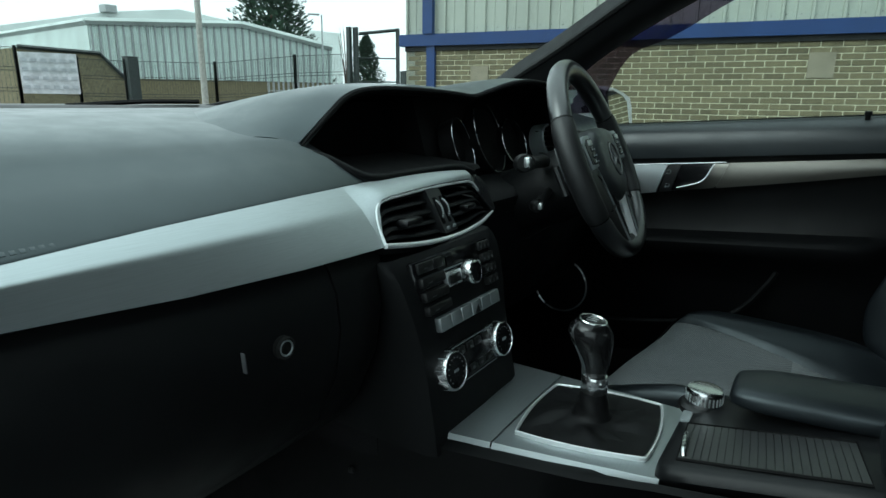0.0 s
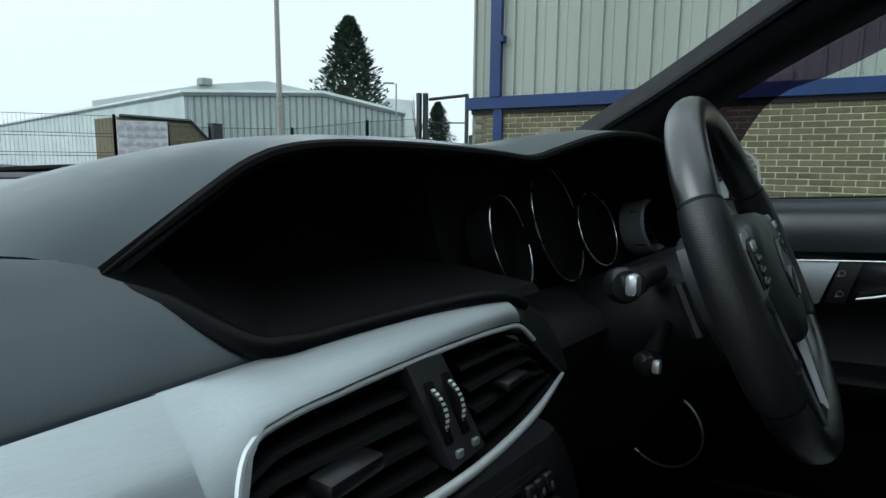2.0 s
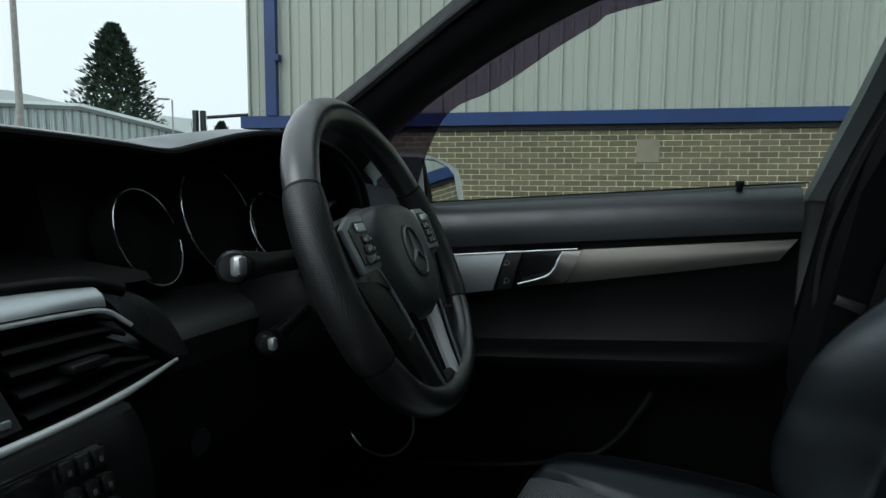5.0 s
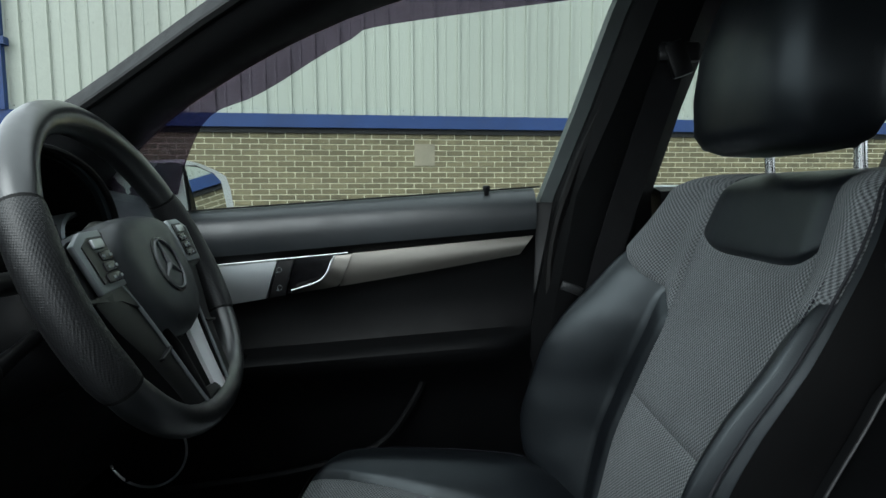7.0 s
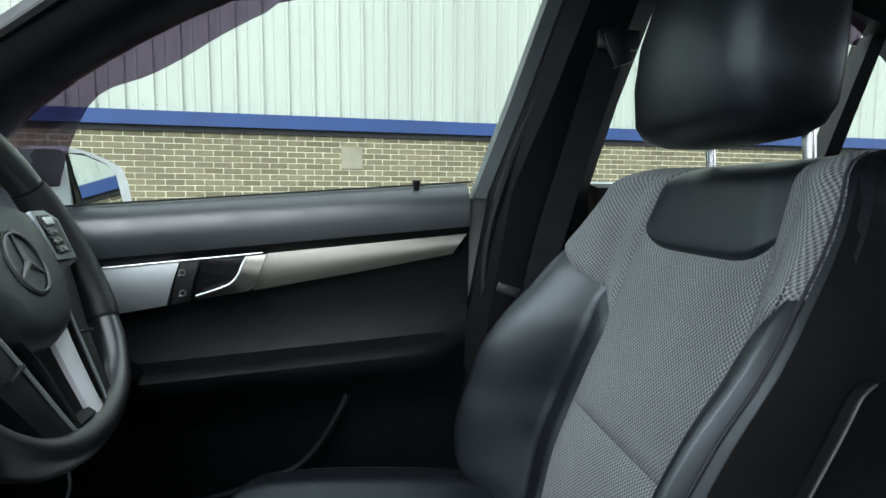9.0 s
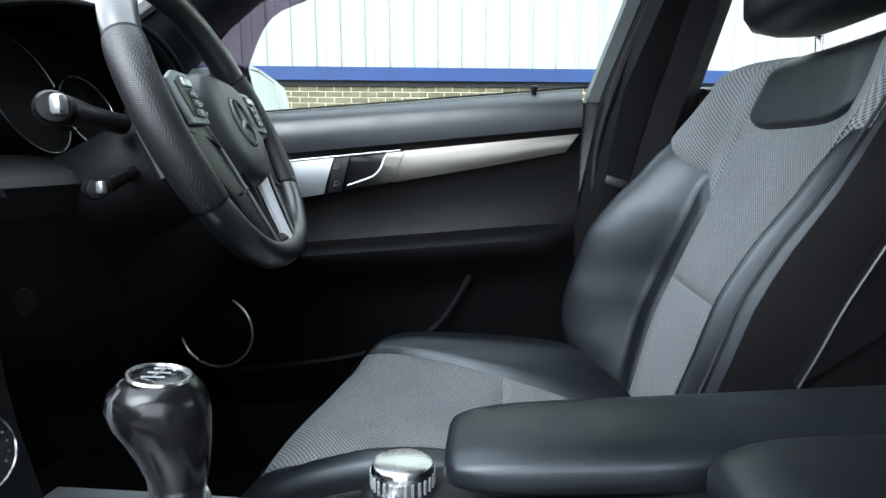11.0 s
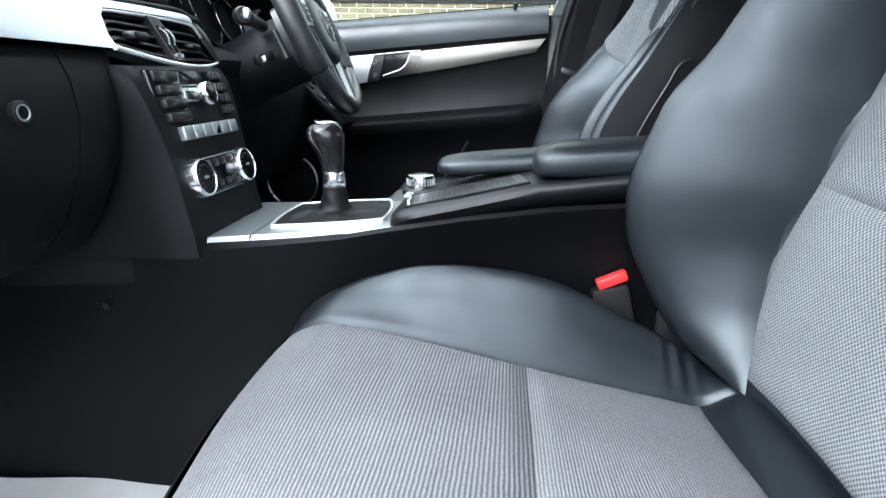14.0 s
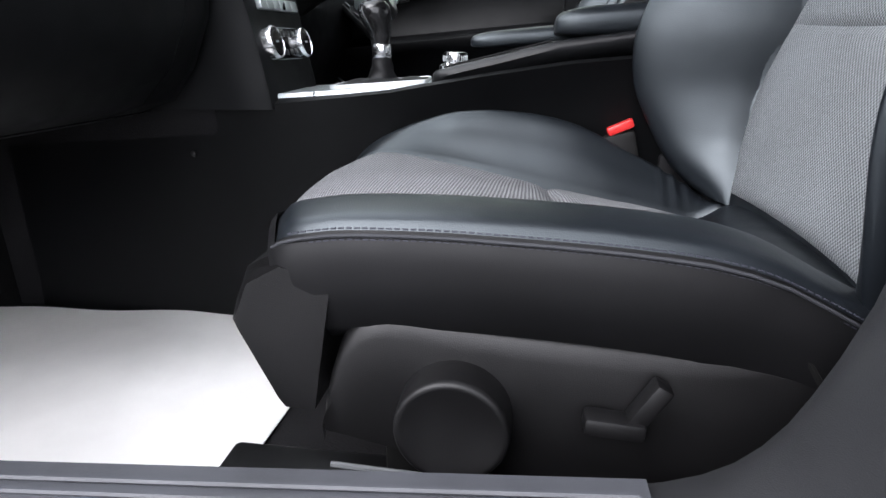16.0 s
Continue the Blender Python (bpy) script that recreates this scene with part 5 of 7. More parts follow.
for dx in (-0.070, 0.043):
    dm = facing(on_stack(dx, 0.7285, 0.0), nrm) @ Matrix.Diagonal((0.82, 0.82, 0.9, 1.0))
    ring = part("climate_dial", lathe([(0.0275, -0.002), (0.0280, 0.004), (0.0274, 0.0125), (0.0264, 0.0145), (0.0252, 0.0150), (0.0244, 0.0125), (0.001, 0.0120)], 48, dm), M_CHROME, stack, "chrome ribbed climate dial")
    part("dial_face", lathe([(0.0005, 0.0122), (0.0243, 0.0122), (0.0243, 0.0136), (0.0005, 0.0142)], 40, dm), M_GLOSS, ring, "black dial face")
    for i in range(10):
        a = 2 * math.pi * (i + 0.5) / 10
        part("dial_rib", rbox(dm @ Vector((0.0276 * math.cos(a), 0.0276 * math.sin(a), 0.0065)), (0.0007, 0.010, 0.0009), 0, m=(dm.to_3x3().normalized() @ Matrix.Rotation(a, 3, "Z") @ Matrix.Rotation(radians(90), 3, "X"))), M_KEY, ring)
    for i in range(13):
        a = radians(-45 + i * 270 / 12)
        part("dial_mark", rbox(dm @ Vector((0.0185 * math.cos(a), 0.0185 * math.sin(a), 0.0144)), (0.0014, 0.0005, 0.0014), 0, m=TILT), M_DIVIDER, ring)
    part("dial_mark", rbox(dm @ Vector((0, 0, 0.0144)), (0.009, 0.0006, 0.003), 0, m=TILT), M_KEY, ring)

# worn moulded lettering on the pad's lower edge, as plain bars
for i in range(6):
    p = Vector((-0.459 + i * 0.0058, 0.7125 + i * 0.0003, 0.9282))
    part("moulded_mark", rbox(p, (0.0036, 0.0040, 0.0010), 0.0003, m=Matrix.Rotation(radians(34), 3, "X")), M_DASH, dash)

# ---- glovebox and lower dashboard ----
glove = thing("glovebox", "black glovebox bulging under the silver strip", "glovebox", (-0.42, 0.80, 0.60))


def glove_ring(x, k=1.0):
    b = tab(B_TAB, min(x, -0.14))
    return [b + Vector((0, 0.012, -0.004)), Vector((x, b.y + 0.006, b.z - 0.012)), Vector((x, 0.668, 0.845)), Vector((x, 0.664, 0.81)), Vector((x, 0.672, 0.76)), Vector((x, 0.700, 0.70)), Vector((x, 0.745, 0.655)), Vector((x, 0.82, 0.63)), Vector((x, 1.05, 0.62)), Vector((x, 1.1, 0.85))]


part("lid", loft([glove_ring(x) for x in (-0.70, -0.55, -0.45, -0.35, -0.25, -0.215)]), M_PLASTIC, glove, "black glovebox lid")
cheek2 = [glove_ring(-0.212)]
for x, k in ((-0.18, 0.0), (-0.150, -0.004), (-0.138, -0.012)):
    r = glove_ring(x)
    cheek2.append([Vector((p.x, p.y - (k if i in (2, 3, 4, 5) else 0), p.z)) for i, p in enumerate(r)])
part("side_cheek", loft(cheek2), M_PLASTIC, glove, "black cheek beside the column")
lm = facing((-0.285, 0.662, 0.817), (0, -1, 0.05))
lk = part("lock", lathe([(0.010, -0.004), (0.0105, 0.002), (0.0085, 0.004), (0.0065, 0.0025), (0.001, 0.0025)], 24, lm), M_RUBBER, glove, "round dark lock")
part("lock_ring", tube([lm @ Vector((0.0066 * math.cos(a), 0.0066 * math.sin(a), 0.0030)) for a in np.linspace(0, 2 * math.pi, 29)[:-1]], 0.0009, 6, closed=True), M_KEY, lk, "thin metal ring")
part("key_slot", rbox(lm @ Vector((0, 0, 0.003)), (0.002, 0.001, 0.008), 0), M_RUBBER, lk)
part("latch", rbox((-0.3265, 0.662, 0.818), (0.0014, 0.005, 0.018), 0.0005, m=Matrix.Rotation(radians(-4), 3, "Y")), M_DIVIDER, glove, "dark latch edge")
part("under_panel", loft([[(x, 0.80, 0.635), (x, 1.25, 0.56), (x, 1.25, 0.60), (x, 0.82, 0.66)] for x in (-0.72, -0.12)]), M_CARPET, glove)
side = thing("tunnel_side_trim", "black carpeted side of the tunnel under the dashboard", "trim", (-0.12, 0.75, 0.31), kind="structure")
part("panel", loft([[(-0.116, y, 0.30), (-0.120, y, 0.64), (-0.10, y, 0.64), (-0.095, y, 0.30)] for y in (0.70, 1.1)]), M_CARPET, side)
part("bolt", lathe([(0.001, 0.004), (0.004, 0.003), (0.005, 0.0)], 12, facing((-0.123, 0.74, 0.575), (-1, 0, 0))), M_SATIN, side)
knee = thing("knee_panel", "black lower dashboard on the driver's side", "dashboard", (0.42, 0.80, 0.55))
part("panel", loft([[(x, 0.745, 0.885), (x, 0.735, 0.84), (x, 0.745, 0.74), (x, 0.80, 0.62), (x, 0.95, 0.58), (x, 1.1, 0.62), (x, 1.1, 0.885)] for x in (0.072, 0.2, 0.45, 0.745)]), M_PLASTIC, knee)
part("socket", lathe([(0.001, 0.004), (0.012, 0.004), (0.013, 0.0)], 20, facing((0.215, 0.742, 0.77), (0, -1, 0))), M_SATIN, knee)

# ---- steering wheel ----
WC, WR, WT, WYAW = Vector((0.374, 0.619, 0.927)), 0.1655, 0.427, 0.125
wheel = thing("steering_wheel", "black leather three-spoke steering wheel with silver lower spoke", "steering wheel", WC)
WX = Vector((math.cos(WYAW), math.sin(WYAW), 0))
WY = Vector((-math.sin(WT) * math.sin(WYAW), math.sin(WT) * math.cos(WYAW), math.cos(WT)))
WN = -WX.cross(WY) if WX.cross(WY).y > 0 else WX.cross(WY)  # towards the seat
W_ROT = Matrix((WX, -WN, WY)).transposed()


def wp(x, y, out=0.0):
    return WC + WX * x + WY * y + WN * out


def hp(x, y, out=0.0):
    """A place on the hub, which stands a little proud of the rim's middle plane."""
    return wp(x, y, out + 0.016)


def rim_part(a0, a1, ra, ax, mat, label, n=30, ends=0.0, name="rim"):
    """An arc of the rim: ra across the ring, ax along the wheel's axis, pinched a little at its ends."""
    rows = []
    for i in range(n):
        s = i / (n - 1)
        a = radians(lerp(a0, a1, s))
        k = 1 - ends * math.exp(-(min(s, 1 - s) * n / 1.2) ** 2)
        row = []
        for j in range(18):
            q = 2 * math.pi * j / 18
            r = WR + ra * k * math.cos(q)
            y = r * math.sin(a)
            if math.sin(a) < 0:
                y *= 1 - 0.093 * max(0.0, -math.sin(a)) ** 3
            row.append(wp(r * math.cos(a), y, ax * k * math.sin(q)))
        rows.append(row)
    return part(name, loft(rows), mat, wheel, label)


kp = Mat("perforated_leather", (0.010, 0.0105, 0.0115), 0.42)
vp = kp.n("ShaderNodeTexVoronoi", Scale=520.0)
vp.inputs["Randomness"].default_value = 0.1
kp.link(kp.coords(), vp.inputs["Vector"])
kp.bump(vp.outputs["Distance"], 0.4, 0.0008)
M_PERF = kp.m
M_SMOOTHL = plain_mat("smooth_leather", (0.008, 0.0092, 0.0105), 0.34, 0.0, 30.0, 0.75)
M_SMOOTHL.node_tree.nodes["Principled BSDF"].inputs["Coat Weight"].default_value = 0.7
M_SMOOTHL.node_tree.nodes["Principled BSDF"].inputs["Coat Roughness"].default_value = 0.3
rim_part(28, 152, 0.0152, 0.0168, M_SMOOTHL, "smooth leather upper rim", 36, 0.05)
rim_part(153, 207, 0.0166, 0.0186, M_PERF, "perforated leather grip", 24, 0.06)
rim_part(-27, 27, 0.0166, 0.0186, M_PERF, "perforated leather grip", 24, 0.06)
rim_part(208, 332, 0.0150, 0.0166, M_SMOOTHL, "smooth leather lower rim", 44, 0.05)
for a in (27.5, 152.5, 207.5, -27.5):
    rim_part(a - 0.6, a + 0.6, 0.0150, 0.0170, M_RUBBER, "", 2, name="rim_seam")
# airbag pad sunk level with the rim, and a plain round badge in a dish
pad = []
for sc, o in ((1.04, -0.062), (1.05, -0.030), (1.04, -0.014), (0.99, -0.003), (0.90, 0.003), (0.70, 0.006), (0.45, 0.0068), (0.30, 0.0070)):
    shape = [(-0.070, 0.046), (-0.052, 0.053), (-0.027, 0.056), (0, 0.057), (0.027, 0.056), (0.052, 0.053), (0.070, 0.046), (0.078, 0.022), (0.074, -0.018), (0.058, -0.046), (0.032, -0.063), (0, -0.069), (-0.032, -0.063), (-0.058, -0.046), (-0.074, -0.018), (-0.078, 0.022)]
    pad.append([hp(x * sc, y * sc, o) for x, y in shape])
part("airbag_pad", loft(pad), M_SOFT, wheel, "black airbag pad")
bd = facing(hp(0.001, -0.001, 0.0072), WN, WY)
dish = part("badge_dish", lathe([(0.0300, -0.002), (0.0300, 0.0006), (0.0285, 0.0010), (0.0272, -0.0006), (0.020, -0.0022), (0.001, -0.0028)], 40, bd), M_GLOSS, wheel, "dark round badge dish")
part("badge_ring", tube([bd @ Vector((0.0262 * math.cos(a), 0.0262 * math.sin(a), 0.0012)) for a in np.linspace(0, 2 * math.pi, 41)[:-1]], 0.0013, 8, closed=True), M_DIVIDER, dish, "thin ring of the badge")
for a in (90, 210, 330):
    part("badge_arm", tube([bd @ Vector((0, 0, 0.0010)), bd @ Vector((0.025 * math.cos(radians(a)), 0.025 * math.sin(radians(a)), 0.0006))], [0.0030, 0.0008], 6), M_DIVIDER, dish)
for sx in (-1, 1):
    arm = []
    for x, y0, y1, o in ((0.066, 0.046, -0.030, -0.006), (0.095, 0.046, -0.016, -0.007), (0.130, 0.042, -0.010, -0.008), (0.160, 0.030, -0.006, -0.008)):
        arm.append([hp(sx * x, y0, o), hp(sx * x, y1, o), hp(sx * x, y1, o - 0.024), hp(sx * x, y0, o - 0.024)])
    part("spoke", loft(arm), M_SATIN, wheel, "black side spoke")
    # switch pod: silver surround, black keys and a bright rocker
    kpts = [(0.084, 0.047), (0.116, 0.047), (0.137, 0.037), (0.130, -0.006), (0.084, -0.004)]
    kin = [(0.088, 0.041), (0.113, 0.041), (0.128, 0.034), (0.123, 0.001), (0.088, 0.003)]
    pod = part("switch_pod", prism([hp(sx * x, y, -0.007) for x, y in kpts], WN * 0.0058, 0.0015), M_KEY, wheel, "silver switch surround")
    part("switch_face", prism([hp(sx * x, y, -0.001) for x, y in kin], WN * 0.0012), M_SATIN, pod, "black switch face")
    part("rocker", rbox(hp(sx * 0.104, 0.0345, 0.0012), (0.019, 0.003, 0.0085), 0.0014, m=W_ROT), M_SILVER, pod, "bright rocker")
    for j in range(3):
        part("switch_key", rbox(hp(sx * (0.099 + 0.002 * j), 0.0235 - j * 0.0095, 0.0008), (0.020 if j < 2 else 0.026, 0.0022, 0.0082), 0.001, m=W_ROT), M_GLOSS, pod)
        for i in range(2):
            part("switch_mark", rbox(hp(sx * (0.093 + i * 0.013), 0.0235 - j * 0.0095, 0.0021), (0.0034, 0.0008, 0.0026), 0, m=W_ROT), M_KEY, pod)
    # broad black lower spoke, swept from the pod down to the rim
    arm = []
    for xo, yo, xi, yi, o in ((0.131, -0.010, 0.076, -0.004, -0.009), (0.119, -0.035, 0.069, -0.030, -0.010), (0.098, -0.066, 0.059, -0.062, -0.010), (0.083, -0.098, 0.050, -0.096, -0.010), (0.070, -0.128, 0.041, -0.128, -0.010), (0.058, -0.152, 0.034, -0.152, -0.011)):
        arm.append([hp(sx * xo, yo, o - 0.002), hp(sx * lerp(xo, xi, 0.3), lerp(yo, yi, 0.3), o + 0.002), hp(sx * xi, yi, o + 0.001), hp(sx * xi, yi, o - 0.016), hp(sx * xo, yo, o - 0.016)])
    part("lower_spoke", loft(arm), M_SATIN, wheel, "gloss black lower spoke")
    part("spoke_ledge", rbox(hp(sx * 0.071, -0.074, -0.007), (0.028, 0.006, 0.003), 0.001, m=W_ROT @ Matrix.Rotation(radians(sx * 10), 3, "Y")), M_SATIN, wheel)
    part("spoke_edge", tube(curve3([hp(sx * x, y, -0.0075) for x, y in ((0.083, -0.004), (0.074, -0.020), (0.062, -0.054), (0.052, -0.088), (0.042, -0.124), (0.032, -0.152))], 20), 0.0018, 6), M_KEY, wheel, "thin bright spoke edge")
# silver fork between the lower spokes, closed by a cross-piece with a dark slot
for sx in (-1, 1):
    fork = []
    for xi, xo, y, o in ((0.012, 0.046, -0.060, -0.006), (0.009, 0.038, -0.076, -0.006), (0.008, 0.034, -0.100, -0.007), (0.008, 0.031, -0.126, -0.008), (0.006, 0.030, -0.140, -0.008), (0.0, 0.029, -0.156, -0.009)):
        if sx < 0:
            xi = xo - 0.006
        fork.append([hp(sx * xi, y, o - 0.003), hp(sx * lerp(xi, xo, 0.25), y, o + 0.001), hp(sx * lerp(xi, xo, 0.8), y + 0.004, o + 0.001), hp(sx * xo, y + 0.006, o - 0.003), hp(sx * xo, y + 0.006, o - 0.014), hp(sx * xi, y, o - 0.014)])
    # left arm is silver too; its shade is painted with a dark material
    part("spoke_trim", loft(fork), M_TRIM if sx > 0 else M_SATIN, wheel, "satin silver spoke trim" if sx > 0 else "spoke trim, painted dark for shade")
part("fork_foot", loft([[hp(x, -0.143, -0.008), hp(x, -0.147, -0.006), hp(x, -0.158, -0.008), hp(x, -0.158, -0.018), hp(x, -0.143, -0.018)] for x in (-0.032, -0.015, 0.0, 0.008)]), M_TRIM, wheel, "satin silver cross-piece")
part("spoke_insert", loft([[hp(x, y0, -0.010), hp(x, (y0 + y1) / 2, -0.007), hp(x, y1, -0.010), hp(x, y1, -0.016), hp(x, y0, -0.016)] for x, y0, y1 in ((-0.030, -0.130, -0.142), (-0.022, -0.127, -0.1435), (-0.004, -0.128, -0.1435), (0.007, -0.130, -0.142))]), M_SATIN, wheel, "dark rounded slot")
part("spoke_web", loft([[hp(x, -0.05, -0.013), hp(x, -0.130, -0.015), hp(x, -0.130, -0.022), hp(x, -0.05, -0.022)] for x in (-0.042, 0.036)]), M_DEEP, wheel)
part("hub_back", lathe([(0.066, -0.055), (0.074, -0.035), (0.066, -0.022)], 32, facing(hp(0, -0.008, 0), WN)), M_SATIN, wheel)
col = thing("steering_column", "black steering column shroud with stalks and chrome tipped levers", "steering column", (0.363, 0.72, 0.86))
rows = []
for t, k in ((0.03, 0.88), (0.05, 1.0), (0.10, 1.0), (0.17, 0.95)):
    c = wp(0, -0.008, -t)
    rows.append([c + WX * (0.075 * k * math.cos(a)) + WY * (0.062 * k * math.sin(a) - 0.004) for a in np.linspace(0, 2 * math.pi, 25)[:-1]])
part("shroud", loft(rows), M_PLASTIC, col, "black column shroud")
part("column_tube", tube([wp(0, -0.02, -0.1), wp(0, -0.05, -0.3)], 0.05, 16), M_SATIN, col)
for tip, root, r in (((0.186, 0.671, 0.937), (0.30, 0.69, 0.93), 0.0130), ((0.209, 0.658, 0.871), (0.31, 0.68, 0.885), 0.0085)):
    tip, root = Vector(tip), Vector(root)
    stem = part("stalk", tube([root, root.lerp(tip, 0.5), tip.lerp(root, 0.12)], [r * 0.8, r * 0.75, r], 12), M_SATIN, col, "black stalk")
    d = (tip - root).normalized()
    part("stalk_end", lathe([(r * 1.05, -0.010), (r * 1.08, 0.0), (r * 0.9, 0.004), (r * 0.3, 0.005)], 20, facing(tip, d + Vector((0, -0.8, 0.1)))), M_SATIN, stem)
    part("stalk_cap", rbox(tip + Vector((-0.004, -0.008, 0.002)), (r * 0.9, r * 0.8, r * 1.3), r * 0.3), M_SILVER, stem, "bright stalk cap")
part("ring_trim", tube([wp(-0.072, y, -0.055) for y in (-0.03, 0.0, 0.02)], 0.006, 8), M_VENTDIV, col, "dark lever root")

# ---- centre console with gear lever ----
con = thing("floor_console", "long centre console with aluminium plate, roller lid and black sides", "centre console", (0.0, 0.25, 0.31))
CO = 0.004


def con_z(y):
    return along([(-0.40, 0.745), (0.10, 0.738), (0.22, 0.716), (0.387, 0.6755), (0.62, 0.661), (0.70, 0.656)], y)


rows = []
for y in (1.05, 0.80, 0.66, 0.62, 0.55, 0.45, 0.387, 0.30, 0.20, 0.05, -0.20, -0.40):
    z = con_z(y) - along([(0.36, 0.034), (0.40, 0.006)], y)
    w = along([(-0.4, 0.10), (0.2, 0.088), (0.37, 0.086), (0.40, 0.093), (0.55, 0.106), (0.66, 0.115), (1.05, 0.115)], y)
    wr = w if y < 0.6 else min(w, 0.088)
    ins = along([(0.36, 0.036), (0.52, 0.0)], y)
    zc = along([(-0.4, 0.735), (0.10, 0.715), (0.21, 0.703), (0.30, 0.690), (0.36, 0.681), (0.40, 0.673), (0.45, 0.665), (0.55, 0.655), (0.66, 0.645), (0.80, 0.628), (1.05, 0.60)], y)
    rows.append([(CO - w - 0.010 + ins, y, 0.31), (CO - w - 0.009 + ins, y, zc - 0.060), (CO - w - 0.008, y, zc - 0.002), (CO - w - 0.001, y, zc + 0.002), (CO - w + 0.016, y, z), (CO + wr - 0.016, y, z), (CO + wr - 0.002, y, z - 0.002), (CO + wr + 0.006, y, z - 0.014), (CO + wr + 0.012, y, 0.31)])
part("body", loft(rows), M_SHADED_P, con, "black console sides")


def plate(y0, y1, name, label=""):
    rows = []
    n = 10
    for i in range(n + 1):
        y = lerp(y0, y1, i / n)
        w = along([(0.387, 0.079), (0.45, 0.088), (0.558, 0.101), (0.64, 0.110)], y)
        z = con_z(y) - 0.0015
        rows.append([(CO - w, y, z - 0.006), (CO - w + 0.003, y, z), (CO, y, z + 0.002), (CO + w - 0.003, y, z), (CO + w, y, z - 0.006)])
    return part(name, loft(rows), M_PLATE, con, label)


plate(0.640, 0.5605, "front_plate", "brushed aluminium tray lid")
plate(0.5585, 0.388, "gear_plate", "brushed aluminium gear plate")


def frame_pts(k, z, n=64):
    """The rounded, bowed outline of the gear frame."""
    c = [(-0.068, 0.545), (0.066, 0.552), (0.073, 0.420), (-0.051, 0.406)]
    ctr = Vector((0.005, 0.481))
    out = []
    for i in range(4):
        a, b = Vector(c[i]), Vector(c[(i + 1) % 4])
        nrm = Vector((b.y - a.y, a.x - b.x)).normalized()
        if nrm.dot((a + b) / 2 - ctr) < 0:
            nrm = -nrm
        for q in range(n // 4):
            s = lerp(0.010, 0.990, q / (n // 4 - 1))
            p = a.lerp(b, s) + nrm * 0.006 * dome(s)
            out.append(ctr + (p - ctr) * k)
    return [Vector((p.x, p.y, con_z(p.y) + z)) for p in out]


fr = list(zip(frame_pts(1.0, -0.003), frame_pts(1.0, 0.004), frame_pts(0.985, 0.0045), frame_pts(0.968, 0.003), frame_pts(0.968, -0.004)))
fr.append(fr[0])
bm = loft([list(r) for r in fr], cap=False)
bmesh.ops.remove_doubles(bm, verts=bm.verts, dist=1e-6)
part("gear_frame", bm, M_EDGE, con, "satin chrome gear frame")
lever = thing("gear_lever", "manual gear lever with black knob, chrome spine and leather gaiter", "gear lever", (0.0, 0.48, 0.672))
KC = Vector((0.002, 0.482, 0))
rows = []
for s in np.linspace(0, 1, 22):
    ring = []
    for p in frame_pts(0.95, 0.0022):
        ang = math.atan2(p.y - KC.y, p.x - KC.x)
        ca, sa = math.cos(ang), math.sin(ang)
        if s < 0.6:
            q = s / 0.6
            foot = Vector((KC.x + 0.025 * ca, KC.y + 0.025 * sa, 0.676))
            sag = 0.0026 * math.sin(math.pi * q) * math.sin(4 * ang + 0.8) + 0.0012 * math.sin(9 * ang + 5 * q) * math.sin(math.pi * q) + 0.001
            ring.append(p.lerp(foot, q ** 0.85) + Vector((0, 0, sag)))
        else:
            q = (s - 0.6) / 0.4
            r = lerp(0.025, 0.0140, q ** 0.5) + 0.0008 * math.sin(3 * ang + 9 * q) * math.sin(math.pi * q)
            ring.append(Vector((KC.x + r * ca, KC.y + r * sa, lerp(0.677, 0.709, q))))
    rows.append(ring)
part("gaiter", loft(rows), M_VINYL, lever, "creased black leather gaiter")
part("collar", lathe([(0.0135, 0.706), (0.0150, 0.708), (0.0150, 0.724), (0.0138, 0.727), (0.010, 0.728)], 28, Matrix.Translation((KC.x, KC.y, 0))), M_CHROME, lever, "chrome collar")
kprof = [(0.7255, 0.0125, 0.0130, 0.4845), (0.737, 0.0135, 0.0148, 0.4835), (0.747, 0.0155, 0.0175, 0.4850), (0.757, 0.0185, 0.0205, 0.4870), (0.767, 0.0215, 0.0238, 0.4900), (0.775, 0.0222, 0.0246, 0.4915), (0.782, 0.0205, 0.0225, 0.4920), (0.787, 0.0165, 0.0175, 0.4915), (0.7895, 0.0100, 0.0105, 0.4905)]
rows = [[(KC.x + 0.004 + rx * math.cos(a), y + ry * math.sin(a), z) for a in np.linspace(0, 2 * math.pi, 33)[:-1]] for z, rx, ry, y in kprof]
part("knob", loft(rows), M_KNOB, lever, "black rounded knob")
rows = []
for z, rx, ry, y in kprof[:8]:
    h = (z - kprof[0][0]) / 0.0615
    a0, a1 = radians(lerp(40, 70, h)), radians(lerp(158, 138, h))
    arc = [lerp(a0, a1, i / 12) for i in range(13)]
    rows.append([(KC.x + 0.004 + (rx + e) * math.cos(a), y + (ry + e) * math.sin(a), z) for e, seq in ((0.0012, arc), (-0.002, arc[::-1])) for a in seq])
part("spine", loft(rows), M_CHROME, lever, "bright chrome spine")
cm = Matrix.Translation((KC.x + 0.004, 0.4905, 0.7885)) @ Matrix.Rotation(radians(8), 4, "X")
cap = part("cap_ring", tube([cm @ Vector((0.0135 * math.cos(a), 0.0150 * math.sin(a), 0.001)) for a in np.linspace(0, 2 * math.pi, 37)[:-1]], 0.0013, 6, closed=True), M_CHROME, lever, "chrome ring on the knob")
part("cap", lathe([(0.013, -0.001), (0.012, 0.0012), (0.001, 0.002)], 28, cm), M_GLOSS, cap)
